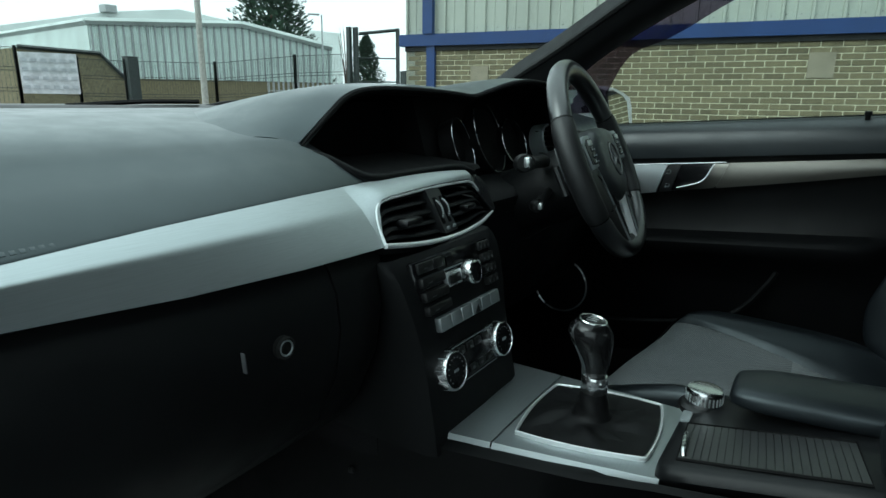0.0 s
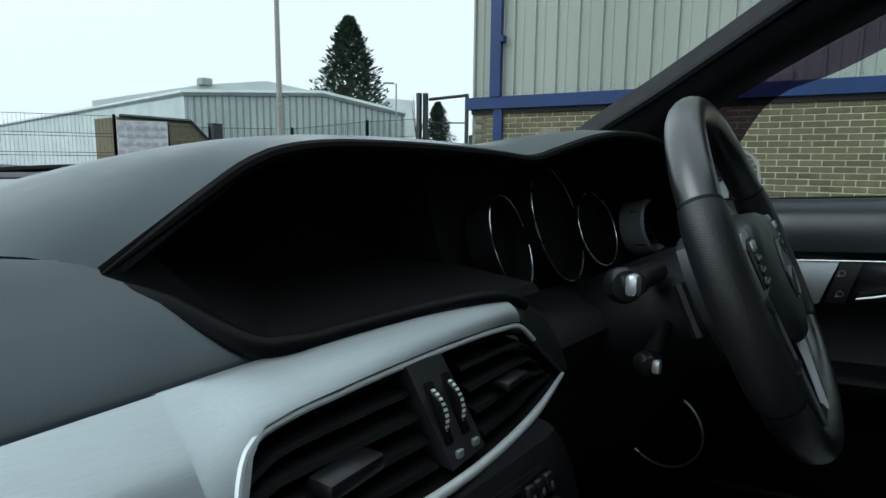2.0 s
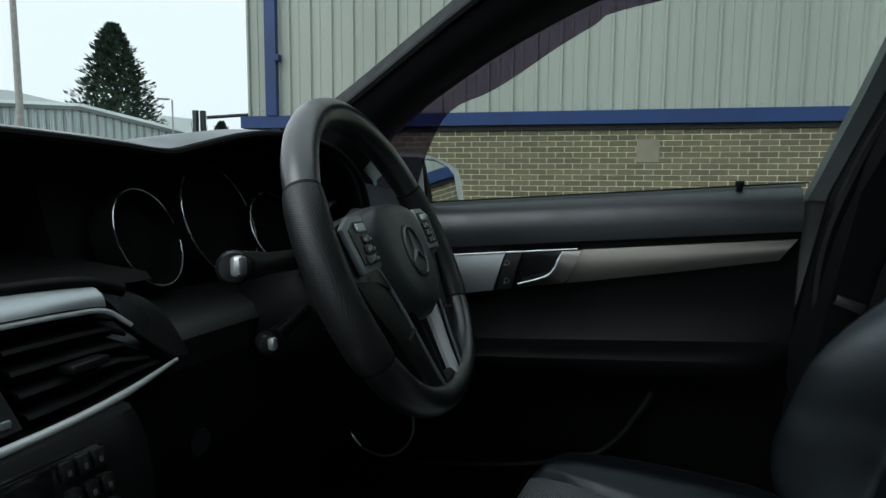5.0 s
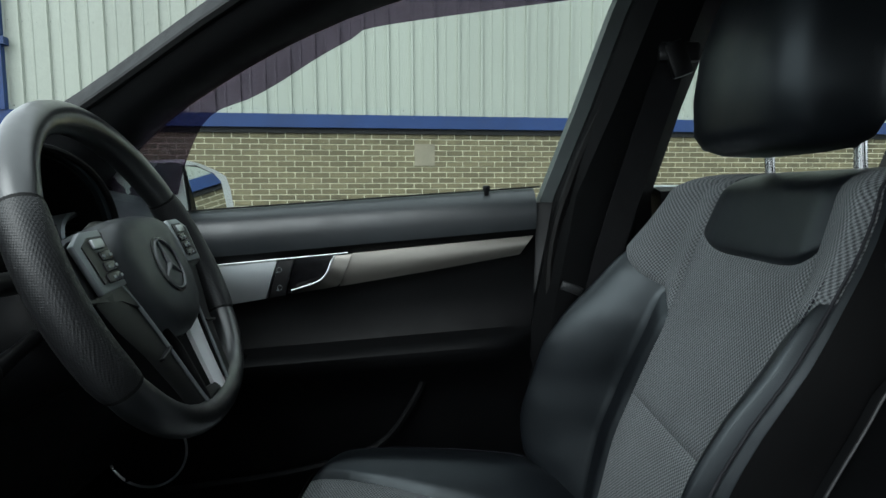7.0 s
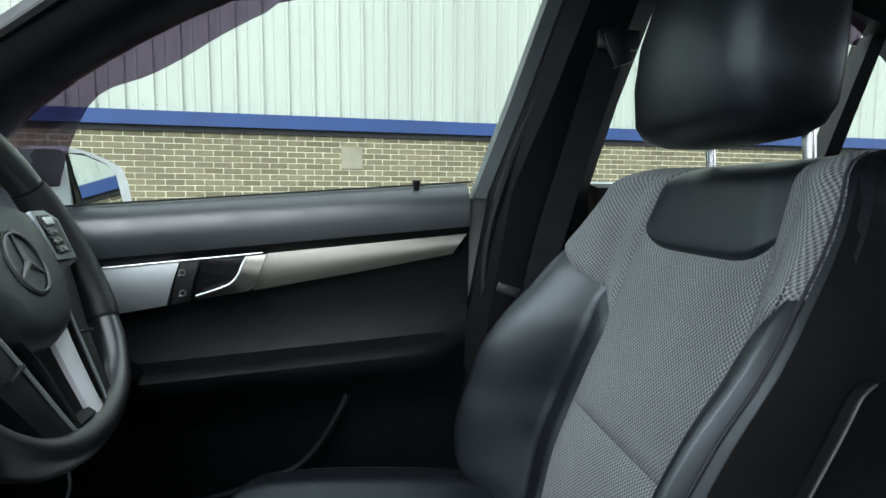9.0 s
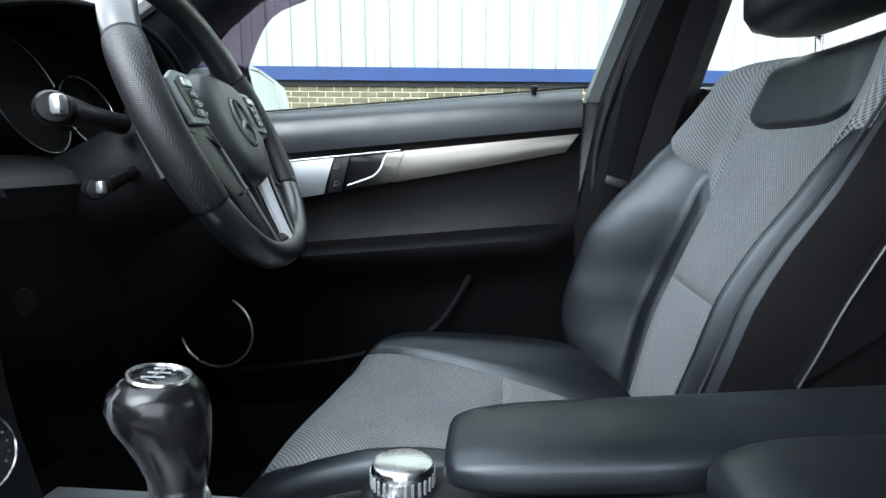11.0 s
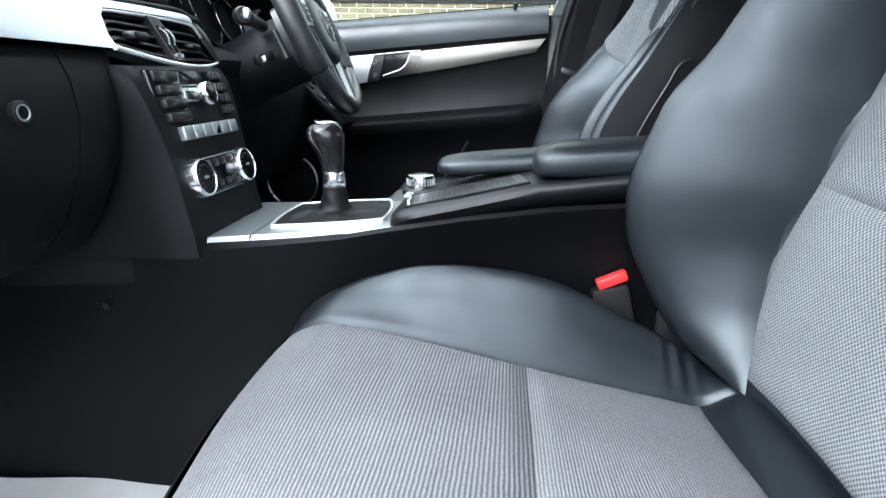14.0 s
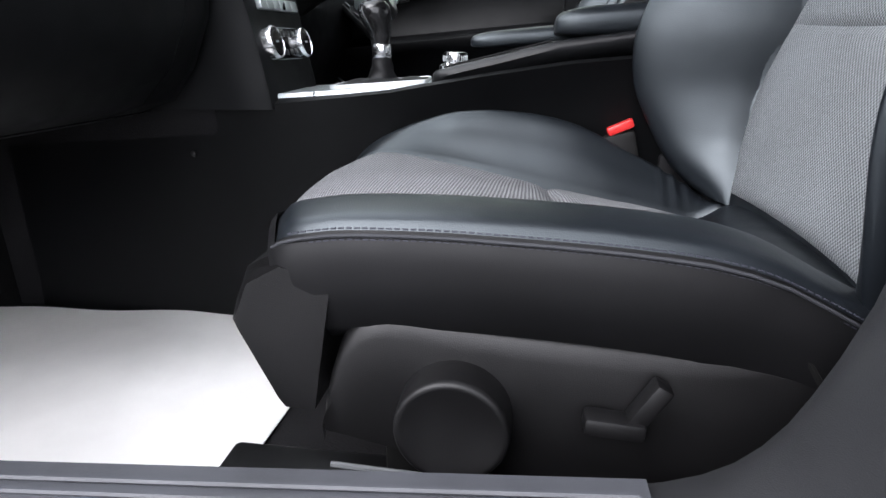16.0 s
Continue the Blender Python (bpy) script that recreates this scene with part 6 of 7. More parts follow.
for i in range(3):
    x = -0.006 + i * 0.006
    part("shift_mark", rbox(cm @ Vector((x, 0, 0.0026)), (0.0008, 0.012, 0.0005), 0), M_SILVER, cap)
part("shift_mark", rbox(cm @ Vector((0, 0, 0.0026)), (0.012, 0.0008, 0.0005), 0), M_SILVER, cap)

# rear deck of the console
deck = []
for y in (0.394, 0.392, 0.387, 0.378, 0.36, 0.33, 0.30, 0.26, 0.22, 0.10, -0.10, -0.38):
    wl = flow([(-0.38, 0.090), (0.10, 0.092), (0.22, 0.088), (0.30, 0.086), (0.36, 0.087), (0.378, 0.086), (0.387, 0.081), (0.392, 0.074), (0.394, 0.068)], y)
    w = flow([(-0.38, 0.088), (0.22, 0.084), (0.30, 0.088), (0.37, 0.090), (0.387, 0.086), (0.394, 0.072)], y)
    z = flow([(-0.38, 0.752), (0.05, 0.750), (0.14, 0.744), (0.22, 0.7315), (0.30, 0.7125), (0.378, 0.6945), (0.387, 0.6915), (0.392, 0.688), (0.394, 0.682)], y)
    prof = [(0.012, -0.030), (0.004, -0.018), (-0.002, -0.011), (0.0, -0.005), (0.004, -0.0015), (0.010, 0.0)]
    deck.append([(CO - wl + a, y, z + b) for a, b in prof] + [(CO + w - a, y, z + b) for a, b in reversed(prof)])
part("deck", loft(deck), M_DECK, con, "smooth black upper deck", angle=60)
# roller lid of narrow slats
SA, SB, SC, SD = Vector((-0.064, 0.376, 0.6952)), Vector((0.012, 0.381, 0.6942)), Vector((0.002, 0.238, 0.7277)), Vector((-0.070, 0.228, 0.7300))
bm = tube([p + Vector((0, 0, 0.0008)) for p in (SA, SB, SC, SD)], 0.0017, 6, closed=True)
part("lid_frame", bm, M_DEEP, con, "black lid frame")
for i in range(22):
    s0, s1 = (i + 0.03) / 22, (i + 0.93) / 22
    a, b, c, d = SA.lerp(SD, s0), SB.lerp(SC, s0), SB.lerp(SC, s1), SA.lerp(SD, s1)
    up = Vector((0, 0, 0.0014))
    part("lid_slat", loft([[a, b, c, d], [a + up, b + up, c + up, d + up]]), M_SLAT, con, smooth=False)
part("lid_handle", tube(curve3([(-0.058, 0.371, 0.697), (-0.052, 0.373, 0.7005), (-0.022, 0.3765, 0.7000), (-0.014, 0.377, 0.696)], 10), 0.0026, 8), M_CHROME, con, "chrome lid grip")
ctrl = thing("rotary_controller", "chrome topped rotary controller on the console", "control knob", (0.066, 0.376, 0.690))
part("base", lathe([(0.026, 0.688), (0.026, 0.694), (0.022, 0.697), (0.018, 0.698)], 32, Matrix.Translation((0.066, 0.376, 0))), M_SATIN, ctrl, "black base")
rg = part("ring", lathe([(0.0185, 0.697), (0.0195, 0.700), (0.0195, 0.711), (0.0182, 0.7145), (0.015, 0.7155), (0.001, 0.7155)], 40, Matrix.Translation((0.066, 0.376, 0))), M_CHROME, ctrl, "ribbed chrome ring")
for i in range(28):
    a = 2 * math.pi * i / 28
    part("rib", rbox((0.066 + 0.0196 * math.cos(a), 0.376 + 0.0196 * math.sin(a), 0.7055), (0.001, 0.0014, 0.009), 0, m=Matrix.Rotation(a, 3, "Z")), M_SILVER, rg, smooth=False)
part("return_key", rbox((0.030, 0.3865, 0.6925), (0.024, 0.010, 0.004), 0.001), M_KEY, con, "small silver return key")


def arm_pad(name, x0, x1, y0, y1, z0, z1, label, slope):
    rest = thing(name, label, "armrest", ((x0 + x1) / 2, (y0 + y1) / 2, z0), "console armrests")
    rows = []
    for s in (0.0, 0.004, 0.012, 0.024, 0.042, 0.065, 0.09, 0.13, 0.2, 0.3, 0.4, 0.5, 0.6, 0.7, 0.8, 0.9, 1.0):
        y = lerp(y0, y1, s)
        q = min(1.0, abs(y0 - y) / 0.055)
        rd = (1 - (1 - q) ** 2.4) ** (1 / 2.4)
        zb = z0 + slope * s * 0.7 + 0.006 * (1 - rd)
        zt = zb + (z1 - z0) * lerp(0.42, 1.0, rd) + slope * s * 0.3 + 0.004 * s
        k = lerp(0.62, 1.0, rd)
        xm = (x0 + x1) / 2
        xa, xb = lerp(xm, x0, k), lerp(xm, x1, k)
        h = zt - zb
        ring = []
        for a in np.linspace(0, 2 * math.pi, 29)[:-1]:
            ca, sa = math.cos(a), math.sin(a)
            ex = math.copysign(abs(ca) ** 0.42, ca)
            ez = math.copysign(abs(sa) ** 0.60, sa)
            ring.append((lerp(xa, xb, (ex + 1) / 2), y, lerp(zb, zt, (ez + 1) / 2) + 0.003 * (1 - ex * ex)))
        rows.append(ring)
    part("pad", loft(rows), M_LEATHER, rest, angle=0)
    part("hinge_side", rbox(((x0 + x1) / 2, lerp(y0, y1, 0.56), z0 - 0.002), ((x1 - x0) * 0.86, abs(y1 - y0) * 0.82, 0.026), 0.006), M_DEEP, rest, "black lid edge")
    return rest


arm_pad("armrest_lid", 0.016, 0.100, 0.348, -0.30, 0.718, 0.741, "long black leather armrest lid nearer the driver", 0.052)
arm_pad("armrest_lid", -0.084, 0.010, 0.224, -0.30, 0.733, 0.770, "short black leather armrest lid nearer the passenger", 0.030)


# ---- seats ----
def seat(name, label, cx, sx, P):
    """A sports seat: sx is +1 when its inner side lies towards +x. P holds its sizes."""
    ob = thing(name, label, "car seat", (cx, 0.2, 0.31), "front seats")

    # --- backrest ---
    z0, y0, H, rec = P["z0"], P["y0"], P["H"], math.tan(radians(P["rec"]))

    def wid(v):
        return flow([(0.0, P["w"] * 0.90), (0.25, P["w"]), (0.62, P["w"] * 0.99), (0.80, P["w"] * 0.93), (0.93, P["w"] * 0.84), (1.0, P["w"] * 0.72)], v)

    def back(u, v, sink=0.0):
        a = abs(u)
        bol = P["bol"] * flow(P["rise"], v) * (P["outer"] if u < 0 else 1.0)
        f = 0.0
        r0 = min(along(P["ui"], v), P["umax"]) - P["lead"]
        r1 = min(r0 + 0.36, P["peak"])
        if a > r0:
            q = min(1.0, (a - r0) / (r1 - r0))
            f = bol * (1 - (1 - q) ** 2.0)
        r2 = max(0.80, r1 - 0.04)
        if a > r2:
            q = (a - r2) / (1.0 - r2)
            f -= (bol + 0.045) * q * q
        f += -0.012 * (1 - min(a / (r0 + 0.05), 1) ** 2)
        top = max(0.0, (v - 0.92) / 0.08)
        f -= 0.045 * top * top
        lum = 0.014 * math.exp(-((v - 0.28) / 0.2) ** 2)
        x = cx + sx * wid(v) * u
        z = z0 + H * v - 0.012 * top * top
        return Vector((x, y0 - rec * (z - z0) + f + lum + flow(P["lean"], v) - sink, z))

    def panel(pname, u0, u1, vl, vh, mat, plabel, nu=16, nv=24):
        def uvs(s, t):
            u = lerp(u0, u1, s)
            v = lerp(vl(u), vh(u), t)
            ui = along(P["ui"], v)
            if abs(u) <= 0.46:
                return u * ui / 0.46, v
            return math.copysign(lerp(ui, P["uo"], (abs(u) - 0.46) / 0.43), u), v

        def f(s, t):
            u, v = uvs(s, t)
            e = min(s, 1 - s, t, 1 - t)
            g = 0.0045 * math.exp(-(e / 0.028) ** 2) if e < 0.2 else 0.0
            puff = 0.006 * (dome(s) * dome(t)) ** 0.5
            return back(u, v, g - puff)

        runs = {}

        def cloth(s, t):
            if t not in runs:
                row = [f(i / nu, t) for i in range(nu + 1)]
                run = [0.0]
                for a, b in zip(row, row[1:]):
                    run.append(run[-1] + (b - a).length)
                runs[t] = [x - run[-1] * (0.5 if u0 < 0 < u1 else 0.0) for x in run]
            return (runs[t][int(round(s * nu))], uvs(s, t)[1] * H)

        return part(pname, patch(f, nu, nv, cloth), mat, ob, plabel, angle=0)

    c = lambda val: (lambda u: val)
    vpad = lambda u: P["vpad"] - 0.055 * (1 - abs(u / 0.46) ** 5)
    vhs = lambda u: P["vseam"] + 0.012 * (u / 0.46) ** 2
    split = lambda u: lerp(P["vb0"], P["vb1"], min(1, (abs(u) - 0.46) / 0.40) ** 0.8)
    part("underlay", patch(lambda s, t: back(lerp(-0.96, 0.96, s), t, 0.0095), 72, 60), M_LEATHER, ob)
    panel("lower_insert", -0.46, 0.46, c(P["v0"]), vhs, P["cloth"], "grey cloth lumbar panel")
    panel("upper_insert", -0.46, 0.46, vhs, vpad, P["cloth"], "grey dotted mesh panel", 18, 26)
    panel("shoulder_pad", -0.46, 0.46, vpad, c(1.0), M_LEATHER, "smooth black leather shoulder pad")
    for q in (-1, 1):
        panel("side_bolster", q * 0.46, q * 0.89, c(0.0), split, M_LEATHER, "plump black leather bolster", 26, 30)
        panel("shoulder_wing", q * 0.46, q * 0.89, split, c(1.0), M_DOT, "grey dotted mesh wing", 24, 20)
        part("piping", tube([back(q * P["uo"], v, 0.001) for v in np.linspace(0.02, 0.985, 40)], 0.0013, 6), M_STITCH, ob, "stitched outer seam")
    rows = []
    for v in np.linspace(-0.04, 1.0, 22):
        vv = max(v, 0.0)
        pts = [back(u, vv, 0.003) for u in (-1.0, -0.975, -0.95, -0.9, -0.5, 0.0, 0.5, 0.9, 0.95, 0.975, 1.0)]
        zz = z0 + H * v
        depth = lerp(0.115, 0.075, vv)
        yb = y0 - rec * (zz - z0) - depth
        drop = 0.065 * max(0.0, (vv - 0.72) / 0.28) ** 1.8
        pts = [Vector((p.x, yb + 0.025 if 2 < i < 8 else max(p.y, yb + 0.028), zz if v < 0 else p.z - drop * {0: 1.0, 1: 0.5, 9: 0.5, 10: 1.0}.get(i, 0.0))) for i, p in enumerate(pts)]
        w = wid(vv)
        bk = [Vector((cx + sx * w * u, yb + 0.02 * abs(u) ** 3, min(zz, z0 + H * 0.99) - 0.085 * max(0.0, (vv - 0.78) / 0.22) ** 1.6 - 0.06 * abs(u) ** 4 * max(0.0, (vv - 0.6) / 0.4))) for u in (0.98, 0.6, 0.0, -0.6, -0.98)]
        rows.append(pts + bk)
    part("back_shell", loft(rows), M_VINYL, ob, "black leather back and sides")
    # map pocket edge on the inner flank
    if P["flank"]:
        fx = cx + sx * (P["w"] + 0.006)
        fl = [Vector((fx, y, z)) for y, z in ((0.078, 0.715), (0.064, 0.746), (0.048, 0.784), (0.022, 0.835), (0.009, 0.862), (-0.001, 0.871), (-0.014, 0.873), (-0.025, 0.868), (-0.031, 0.850), (-0.034, 0.80))]
        part("flank_trim", tube(curve3(fl[:6], 30), 0.0013, 6), M_SLAT, ob, "thin trim edge on the flank")
        part("flank_cover", prism([p + Vector((-sx * 0.010, 0, 0)) for p in curve3(fl, 20)], (sx * 0.0085, 0, 0)), M_PLASTIC, ob, "black side cover")
        part("release_tab", loft([[Vector((fx + sx * o, y + dy, z + dzz)) for o in (0.0, 0.007) for dy, dzz in (((-0.006, -0.005), (0.006, 0.005)) if o == 0.0 else ((0.006, 0.005), (-0.006, -0.005)))] for y, z in ((0.008, 0.755), (-0.012, 0.780), (-0.031, 0.803))]), M_DIVIDER, ob, "grey release tab")

    # --- cushion ---

    def cush(u, w, sink=0.0):
        """u from -1 (outer) to 1 (inner), w from 0 (rear) to 1 (front)."""
        y = lerp(P["yr"], P["yf"], w)
        yq = y - P["dy"]
        zi = flow([(-0.03, 0.50), (0.09, 0.574), (0.13, 0.592), (0.16, 0.609), (0.205, 0.627), (0.25, 0.636), (0.307, 0.640), (0.345, 0.638), (0.40, 0.625), (0.43, 0.614), (0.46, 0.600), (0.485, 0.582), (0.51, 0.550)], yq)
        zs = flow([(-0.03, 0.546), (0.01, 0.538), (0.045, 0.521), (0.08, 0.527), (0.225, 0.555), (0.35, 0.581), (0.44, 0.594), (0.475, 0.583), (0.51, 0.545)], yq)
        zo = flow([(-0.03, 0.535), (0.048, 0.572), (0.106, 0.600), (0.145, 0.609), (0.23, 0.616), (0.33, 0.619), (0.40, 0.618), (0.44, 0.615), (0.475, 0.611), (0.51, 0.603)], yq)
        z = flow([(-1.0, zo - 0.005), (-0.95, zo), (-0.80, zo + 0.003), (-0.69, zo - (0.003 if sx > 0 else 0.006)), (-0.40, lerp(zo, zs, 0.30 if sx > 0 else 0.65)), (0.0, lerp(zo, zs, 0.55 if sx > 0 else 0.85)), (0.40, lerp(zo, zs, 0.85)), (0.69, zs), (0.80, lerp(zs, zi, 0.55)), (0.90, zi), (0.96, zi - 0.004), (1.0, zi - 0.022)], u)
        if u > 0.7:
            z += 0.003 * math.sin(2 * math.pi * yq / 0.019) * dome(min(max((yq - 0.03) / 0.06, 0), 1)) * dome(min(max((u - 0.70) / 0.26, 0), 1))
        front = max(0.0, (w - 0.86) / 0.14)
        yy = y - 0.085 * ((1 - u) / 2) ** 2.0 * max(0.0, (w - 0.5) / 0.5) ** 2
        return Vector((cx + sx * P["cw"] * (1 - 0.05 * front ** 2) * u, yy, z + P["zc"] - sink))

    def cpanel(pname, ul, uh, w0, w1, mat, plabel, nu=18, nv=20):
        def uw(s, t):
            w = lerp(w0, w1, t)
            return lerp(ul(w), uh(w), s), w

        def f(s, t):
            u, w = uw(s, t)
            e = min(s, 1 - s, t, 1 - t)
            g = 0.007 * math.exp(-(e / 0.035) ** 2) if e < 0.2 else 0.0
            return cush(u, w, g - 0.004 * (dome(s) * dome(t)) ** 0.5)

        def cloth(s, t):
            u, w = uw(s, t)
            return (u * P["cw"], w * (P["yf"] - P["yr"]))

        return part(pname, patch(f, nu, nv, cloth), mat, ob, plabel, angle=0)

    lo = lambda w: -0.69 if sx > 0 else lerp(-0.36, -0.74, w)
    hi = lambda w: 0.69
    part("cushion_underlay", patch(lambda s, t: cush(lerp(-1, 1, s), t, 0.0075), 60, 60), M_LEATHER, ob)
    cpanel("rear_roll", lo, hi, 0.0, 0.12, M_LEATHER, "black leather roll at the cushion's rear", 18, 8)
    cpanel("seat_rear_panel", lo, hi, 0.12, P["ws"], P["seat_cloth"][0], "ribbed grey cloth")
    cpanel("seat_front_panel", lo, hi, P["ws"], 1.0, P["seat_cloth"][1], "ribbed grey cloth", 18, 26)
    cpanel("outer_bolster", c(-1.0), lo, 0.0, 1.0, M_LEATHER, "black leather outer bolster", 16, 40)
    cpanel("inner_bolster", hi, c(1.0), 0.0, 1.0, M_LEATHER, "black leather inner bolster", 20, 120)
    # sides and front skirt of the cushion
    loop = [(-1.0, w) for w in np.linspace(0, 1, 24)] + [(u, 1.0) for u in np.linspace(-0.9, 0.9, 18)] + [(1.0, w) for w in np.linspace(1, 0, 24)]
    rows = []
    for u, w in loop:
        p = cush(u, w, 0.001)
        ctr = Vector((cx, 0.22, p.z))
        o = (p - ctr)
        o.z = 0
        o.normalize()
        hgt = P["skirt"]
        rows.append([p, p + o * 0.006 + Vector((0, 0, -0.006)), p + o * 0.004 + Vector((0, 0, -hgt * 0.4)), p - o * 0.006 + Vector((0, 0, -hgt * 0.85)), p - o * 0.03 + Vector((0, 0, -hgt))])
    part("cushion_skirt", loft(rows, closed=False), M_VINYL, ob, "black leather cushion side", angle=60)
    part("cushion_seam", tube([cush(u, w, 0.003) + Vector((-sx * 0.0055 if u < 0 else 0, 0, 0)) for u, w in loop[:24]], 0.0013, 6), M_STITCH, ob, "double stitched side seam")
    edge = [cush(-1.0, w, 0.0) for w in np.linspace(0.04, 0.93, 14)]
    for dzz in (0.0016, -0.0062):
        tagged(part("stitching", stitches([p + Vector((-sx * 0.0045, 0, dzz)) for p in edge], 80), M_THREAD, ob, "blue-grey double stitching"), kind="stuff")
    tagged(part("stitching", stitches([back(P["uo"] - 0.03, v, -0.0012) for v in np.linspace(0.05, 0.95, 16)], 90), M_THREAD, ob, "blue-grey stitching"), kind="stuff")
    rows = []
    for w in (0.10, 0.4, 0.70):
        y = lerp(P["yr"], P["yf"], w)
        rows.append([(cx - P["cw"] * 0.93, y, 0.47), (cx - P["cw"] * 0.9, y, 0.50 + P["zc"]), (cx + P["cw"] * 0.9, y, 0.50 + P["zc"]), (cx + P["cw"] * 0.93, y, 0.47)])
    part("cushion_core", loft(rows), M_RUBBER, ob)
    return ob, back, cush


PS = dict(z0=0.54, y0=0.012, H=0.56, rec=17, w=0.262, peak=0.96, bol=0.158, outer=0.62, rise=[(0.0, 0.10), (0.05, 0.33), (0.155, 0.64), (0.27, 0.90), (0.38, 1.02), (0.50, 1.04), (0.60, 0.90), (0.70, 0.80), (0.85, 0.42), (1.0, 0.08)], ui=[(0.0, 0.62), (0.03, 0.66), (0.12, 0.72), (0.25, 0.74), (0.36, 0.72), (0.57, 0.75), (0.80, 0.68), (1.0, 0.60)], uo=0.975, umax=1.0, lead=0.0, v0=0.025, vpad=0.74, vseam=0.36, vb0=0.68, vb1=0.86, lean=[(0.0, 0.0), (1.0, 0.0)], cloth=M_DOTF, seat_cloth=(M_FINE, M_RIB), flank=False, zc=0.0, dy=0.0, yr=-0.02, yf=0.510, cw=0.238, ws=0.465, skirt=0.085)
pseat, pback, pcush = seat("passenger_seat", "black leather and grey cloth sports seat, passenger's side", -0.335, 1, PS)
DS = dict(z0=0.55, y0=0.125, H=0.49, rec=21.5, w=0.243, peak=0.95, bol=0.105, outer=1.45, rise=[(0.0, 0.30), (0.07, 0.45), (0.12, 0.62), (0.29, 0.78), (0.45, 0.80), (0.55, 0.72), (0.65, 0.54), (0.75, 0.39), (0.85, 0.25), (0.92, 0.20), (1.0, 0.20)], ui=[(0.0, 0.60), (0.36, 0.60), (0.55, 0.55), (0.86, 0.56), (1.0, 0.58)], uo=0.94, umax=0.60, lead=-0.12, v0=0.0, vpad=0.830, vseam=0.345, vb0=0.585, vb1=0.755, lean=[(0.0, 0.0), (0.30, 0.0), (0.50, 0.012), (0.70, 0.020), (1.0, 0.025)], cloth=M_DOT, seat_cloth=(M_DOT, M_DOT), flank=True, zc=-0.012, dy=0.08, yr=0.06, yf=0.585, cw=0.235, ws=0.465, skirt=0.10)
dseat, dback, dcush = seat("driver_seat", "black leather and grey mesh sports seat, driver's side", 0.452, -1, DS)

# driver's headrest on two chrome rods
hr = thing("headrest", "black leather headrest on two chrome rods", "headrest", (0.452, -0.12, 1.03))
hrings = []
for z, wx, yf, yb in ((1.046, 0.060, -0.040, -0.080), (1.049, 0.092, -0.020, -0.092), (1.058, 0.112, 0.000, -0.100), (1.075, 0.121, 0.009, -0.106), (1.12, 0.124, 0.011, -0.110), (1.17, 0.121, 0.006, -0.114), (1.22, 0.113, -0.008, -0.118), (1.255, 0.102, -0.022, -0.120), (1.278, 0.086, -0.038, -0.118), (1.290, 0.058, -0.058, -0.110), (1.293, 0.03, -0.07, -0.105)):
    ring = []
    for a in np.linspace(0, 2 * math.pi, 41)[:-1]:
        ca, sa = math.cos(a), math.sin(a)
        ex, ey = math.copysign(abs(ca) ** 0.34, ca), math.copysign(abs(sa) ** 0.40, sa)
        ring.append(Vector((0.473 + wx * ex, lerp(yb, yf, (ey + 1) / 2) - 0.010 * ex * ex * (1 if ey > 0 else 0), z)))
    hrings.append(ring)
part("pad", loft(hrings), M_LEATHER, hr, "black leather pad", angle=0)
for x in (0.394, 0.560):
    part("rod", tube([(x, -0.100, 0.98), (x, -0.090, 1.10)], 0.0062, 12), M_CHROME, hr, "chrome rod")
    part("sleeve", lathe([(0.014, 1.005), (0.014, 1.020), (0.009, 1.024)], 20, Matrix.Translation((x, -0.098, 0))), M_SATIN, hr, "black rod sleeve")

# passenger seat base: side shield, recline wheel, levers and front cover
base = pseat


def shield_top(y):
    return flow([(-0.06, 0.560), (0.06, 0.546), (0.14, 0.539), (0.225, 0.543), (0.30, 0.550), (0.345, 0.555), (0.366, 0.548), (0.383, 0.524), (0.393, 0.490), (0.398, 0.462)], y)


rows = []
for y in (-0.06, 0.0, 0.06, 0.10, 0.14, 0.18, 0.22, 0.26, 0.30, 0.33, 0.345, 0.356, 0.366, 0.375, 0.383, 0.389, 0.394, 0.398):
    zt = shield_top(y)
    zb = along([(-0.06, 0.40), (0.15, 0.40), (0.40, 0.452)], y)
    b = 0.004 if y > 0.395 else 0.0
    rows.append([(-0.520, y, zt - 0.003), (-0.545 + b, y, zt), (-0.557 + b, y, zt - 0.002), (-0.564 + b, y, zt - 0.006), (-0.5685 + b, y, zt - 0.012), (-0.571 + b, y, zt - 0.022), (-0.573 + b, y, (zt + zb) / 2), (-0.568 + b, y, zb), (-0.52, y, zb)])
part("side_shield", loft(rows), M_SIDE, base, "grained black side shield", angle=60)
part("shield_seam", tube([(-0.568, 0.085, 0.556), (-0.5735, 0.072, 0.535), (-0.575, 0.05, 0.50)], 0.0022, 6), M_RUBBER, base)
m = facing((-0.571, 0.297, 0.480), (-1, 0, 0))
part("recline_wheel", lathe([(0.0405, -0.004), (0.0400, 0.024), (0.0392, 0.0278), (0.0375, 0.0292), (0.0345, 0.0292), (0.0335, 0.0284), (0.001, 0.0284)], 56, m), M_SIDE, base, "round black recline wheel")
part("tilt_lever", rbox((-0.582, 0.169, 0.504), (0.016, 0.013, 0.036), 0.003, m=Matrix.Rotation(radians(30), 3, "X")), M_SIDE, base, "black tilt lever")
part("slide_lever", rbox((-0.584, 0.190, 0.488), (0.018, 0.040, 0.013), 0.003, m=Matrix.Rotation(radians(4), 3, "X")), M_SIDE, base, "black slide lever")
fc = []
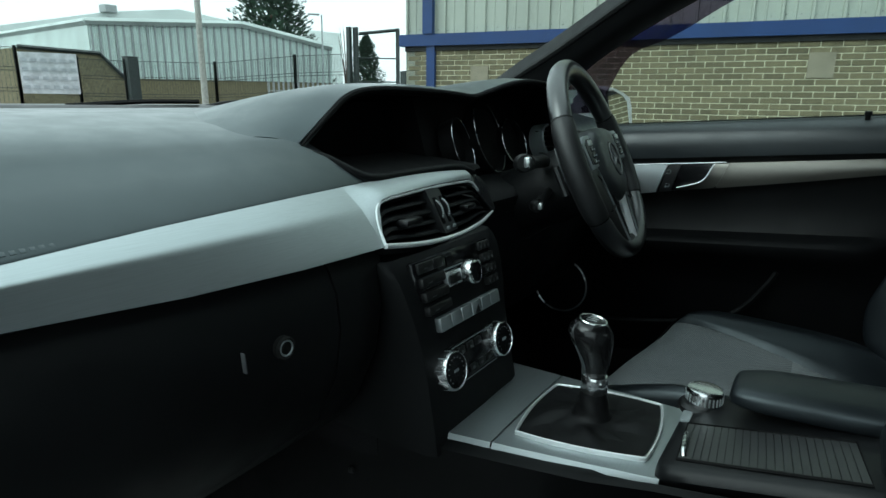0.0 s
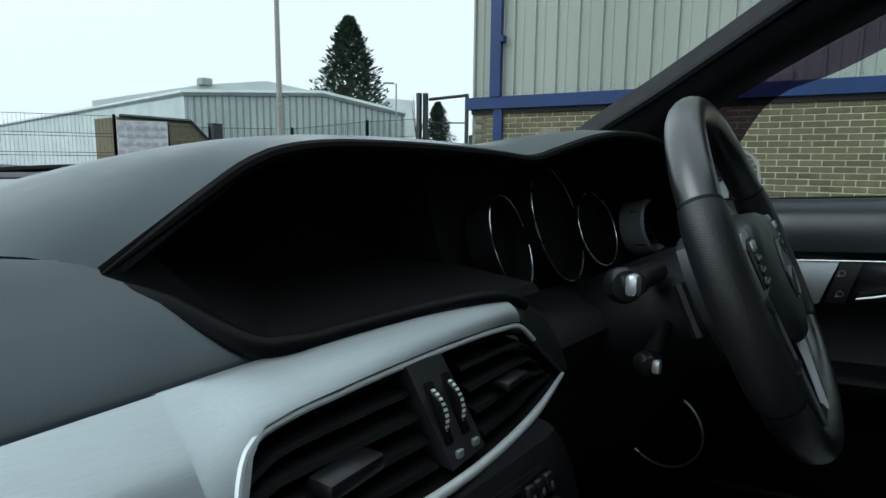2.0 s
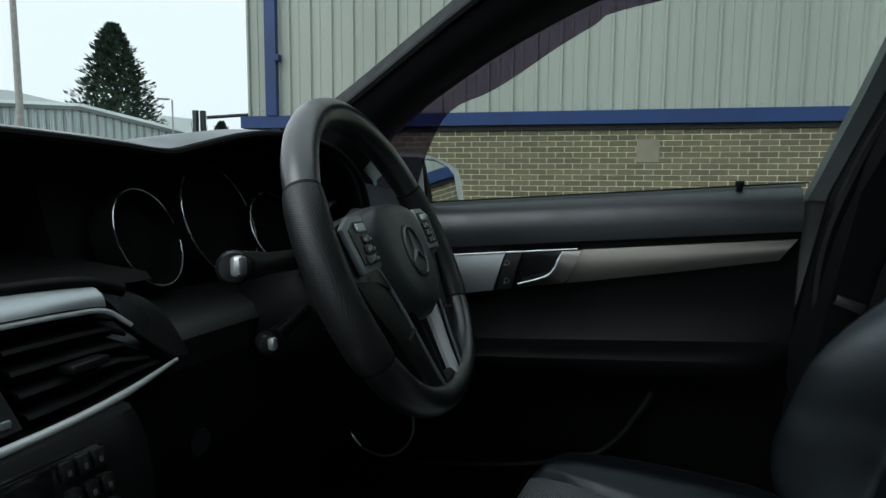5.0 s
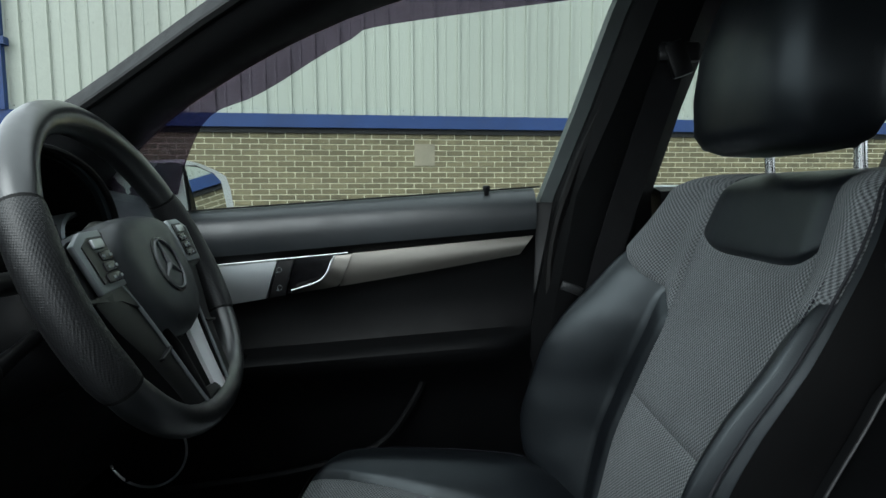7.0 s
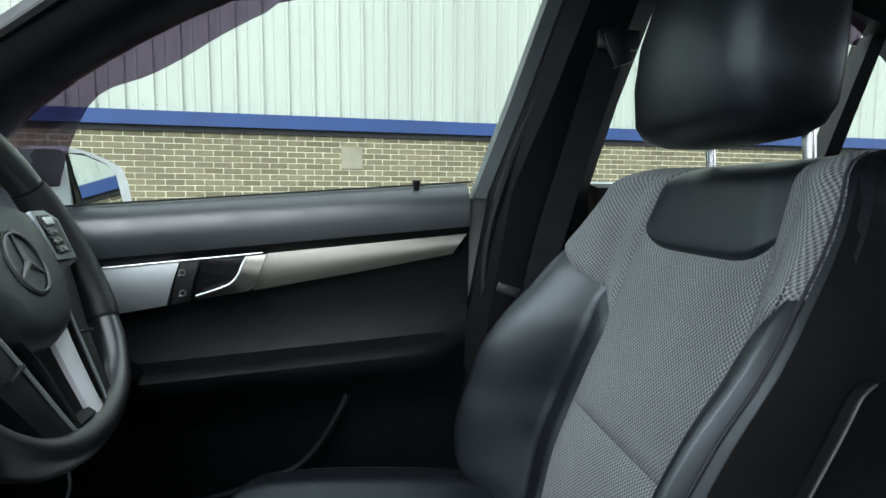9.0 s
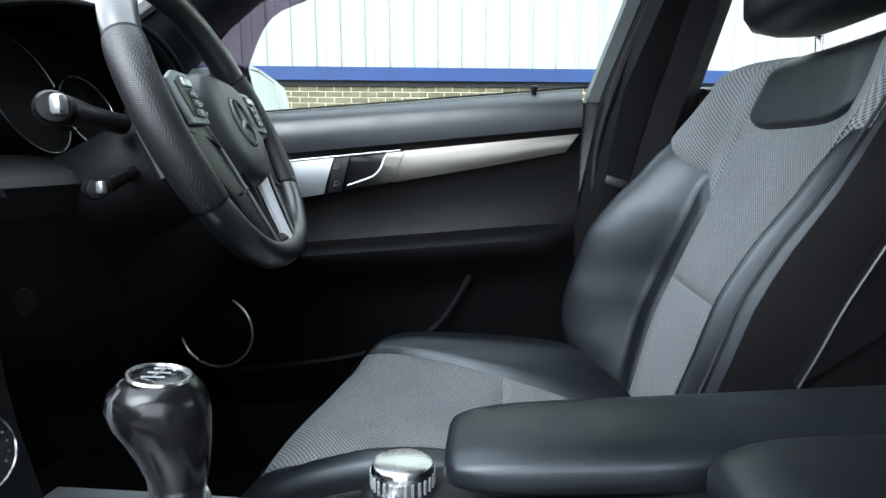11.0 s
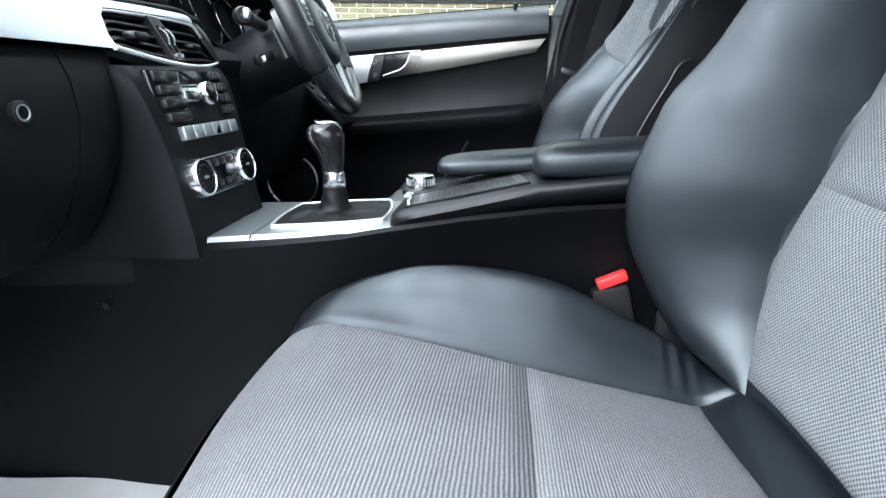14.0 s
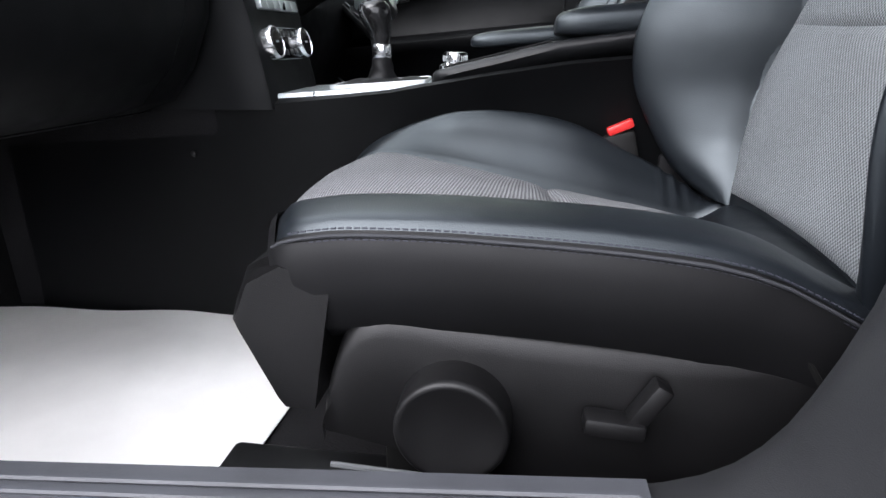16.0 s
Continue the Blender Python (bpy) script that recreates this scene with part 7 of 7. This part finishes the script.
for x, dx in ((-0.574, -0.003), (-0.570, 0.0), (-0.54, 0.012), (-0.20, 0.012), (-0.11, 0.0)):
    dn = 0.0 if x < -0.5 else 0.05
    fc.append([(x, 0.383 + dx * 0.2, 0.575 - dn), (x, 0.421 + dx, 0.584 - dn), (x, 0.446 + dx, 0.570), (x, 0.4585 + dx, 0.541), (x, 0.456 + dx, 0.534), (x, 0.431 + dx, 0.480), (x, 0.426 + dx, 0.473), (x, 0.401, 0.472)])
part("front_cover", loft(fc), M_SIDE, base, "black front cover")
part("runner", rbox((-0.50, 0.25, 0.335), (0.05, 0.55, 0.05), 0.006), M_SATIN, base, "seat runner")
part("runner", rbox((-0.18, 0.25, 0.335), (0.05, 0.55, 0.05), 0.006), M_SATIN, base)
part("runner_rail", tube([(-0.578, 0.390, 0.4285), (-0.578, 0.33, 0.426), (-0.578, 0.20, 0.420)], 0.0026, 8), M_DIVIDER, base, "metal rail edge")
part("seat_core", rbox((-0.34, 0.18, 0.41), (0.40, 0.36, 0.16), 0.01), M_RUBBER, base)
dbase = dseat
part("seat_core", rbox((0.452, 0.30, 0.40), (0.42, 0.42, 0.185), 0.02), M_RUBBER, dbase)

# belt buckle between passenger seat and console
bk = thing("belt_buckle", "belt buckle with bright red release button", "belt buckle", (-0.082, 0.125, 0.58))
mb = Matrix.Rotation(radians(-14), 3, "X")
part("stem", rbox((-0.068, 0.116, 0.556), (0.020, 0.045, 0.11), 0.006, m=mb), M_RUBBER, bk, "black buckle body")
part("release_button", rbox((-0.069, 0.127, 0.617), (0.014, 0.037, 0.013), 0.003, m=Matrix.Rotation(radians(-24), 3, "X")), M_RED, bk, "red release button")
part("strap", rbox((-0.066, 0.045, 0.54), (0.012, 0.05, 0.08), 0.004), M_BELT, bk)

# white protective paper on the passenger's floor
mat_ob = thing("floor_paper", "white protective paper sheet on the footwell floor", "floor mat", (-0.35, 0.75, 0.312))


def paper(s, t):
    x, y = lerp(-0.60, lerp(-0.10, -0.150, t), s), lerp(0.525, 1.145, t)
    lift = 0.01 * max(0.0, (t - 0.95) / 0.05) ** 1.6
    return Vector((x, y, 0.3145 + lift + 0.003 * math.sin(9 * s + 4 * t) * dome(s) + 0.002 * math.sin(17 * t)))


part("sheet", patch(paper, 18, 26, thick=0.0015), M_MAT, mat_ob)

# rear bench seen past the driver's seat
bench = thing("rear_seat", "dark leather rear bench with rounded backrest", "car seat", (0.3, -0.85, 0.31))
part("backrest", loft([[(x, -0.74, 0.55), (x, -0.80, 0.75), (x, -0.86, 0.95), (x, -0.92, 0.985), (x, -1.0, 0.95), (x, -1.0, 0.5)] for x in (-0.62, -0.3, 0.0, 0.3, 0.55, 0.68)]), M_LEATHER, bench, "dark leather backrest")
part("cushion", loft([[(x, -0.30, 0.42), (x, -0.28, 0.53), (x, -0.34, 0.575), (x, -0.6, 0.565), (x, -0.80, 0.55), (x, -0.80, 0.32), (x, -0.30, 0.32)] for x in (-0.62, -0.3, 0.0, 0.3, 0.55, 0.68)]), M_RIB, bench, "grey ribbed cloth cushion")

# ---- bricks of the near building, last ----
def brick_verts(bev=0.004):
    l, h, d = 0.168, 0.0485, 0.012
    bm = rbox((0, 0, 0), (l, d, h), bev, 1)
    return bm


bm = brick_verts()
brick_mesh = bpy.data.meshes.new("brick")
bm.to_mesh(brick_mesh)
bm.free()
brick_mesh.materials.append(M_BRICK)
turn = Matrix((WALL_D, -WALL_N, Vector((0, 0, 1)))).transposed().to_4x4()
rng = random.Random(4)
count = 0
rest_v, rest_f = [], []
unit_base = base_of(unit)
tv = [v.co.copy() for v in brick_mesh.vertices]
tf = [tuple(p.vertices) for p in brick_mesh.polygons]
for row in range(28):
    z = 0.02 + row * 0.058
    if z > 1.60:
        continue
    off = 0.089 if row % 2 else 0.0
    i = 0
    while True:
        s = 0.12 + off + i * 0.178
        i += 1
        if s > 18:
            break
        p = on_wall(s, z, 0.003 + rng.uniform(-0.0015, 0.0015))
        if 1.0 < z and 1.6 < s < 7.6 and count < 300:
            ob = new("brick", brick_mesh)
            ob.parent = unit
            ob.matrix_basis = Matrix.Translation(p - unit_base) @ turn
            count += 1
        else:
            m = Matrix.Translation(p) @ turn
            n0 = len(rest_v)
            rest_v += [tuple(m @ v - unit_base) for v in tv]
            rest_f += [tuple(n0 + q for q in f) for f in tf]
me = bpy.data.meshes.new("bricks")
me.from_pydata(rest_v, [], rest_f)
me.materials.append(M_BRICK)
ob = new("bricks", me)
ob.parent = unit
tagged(ob, kind="stuff")
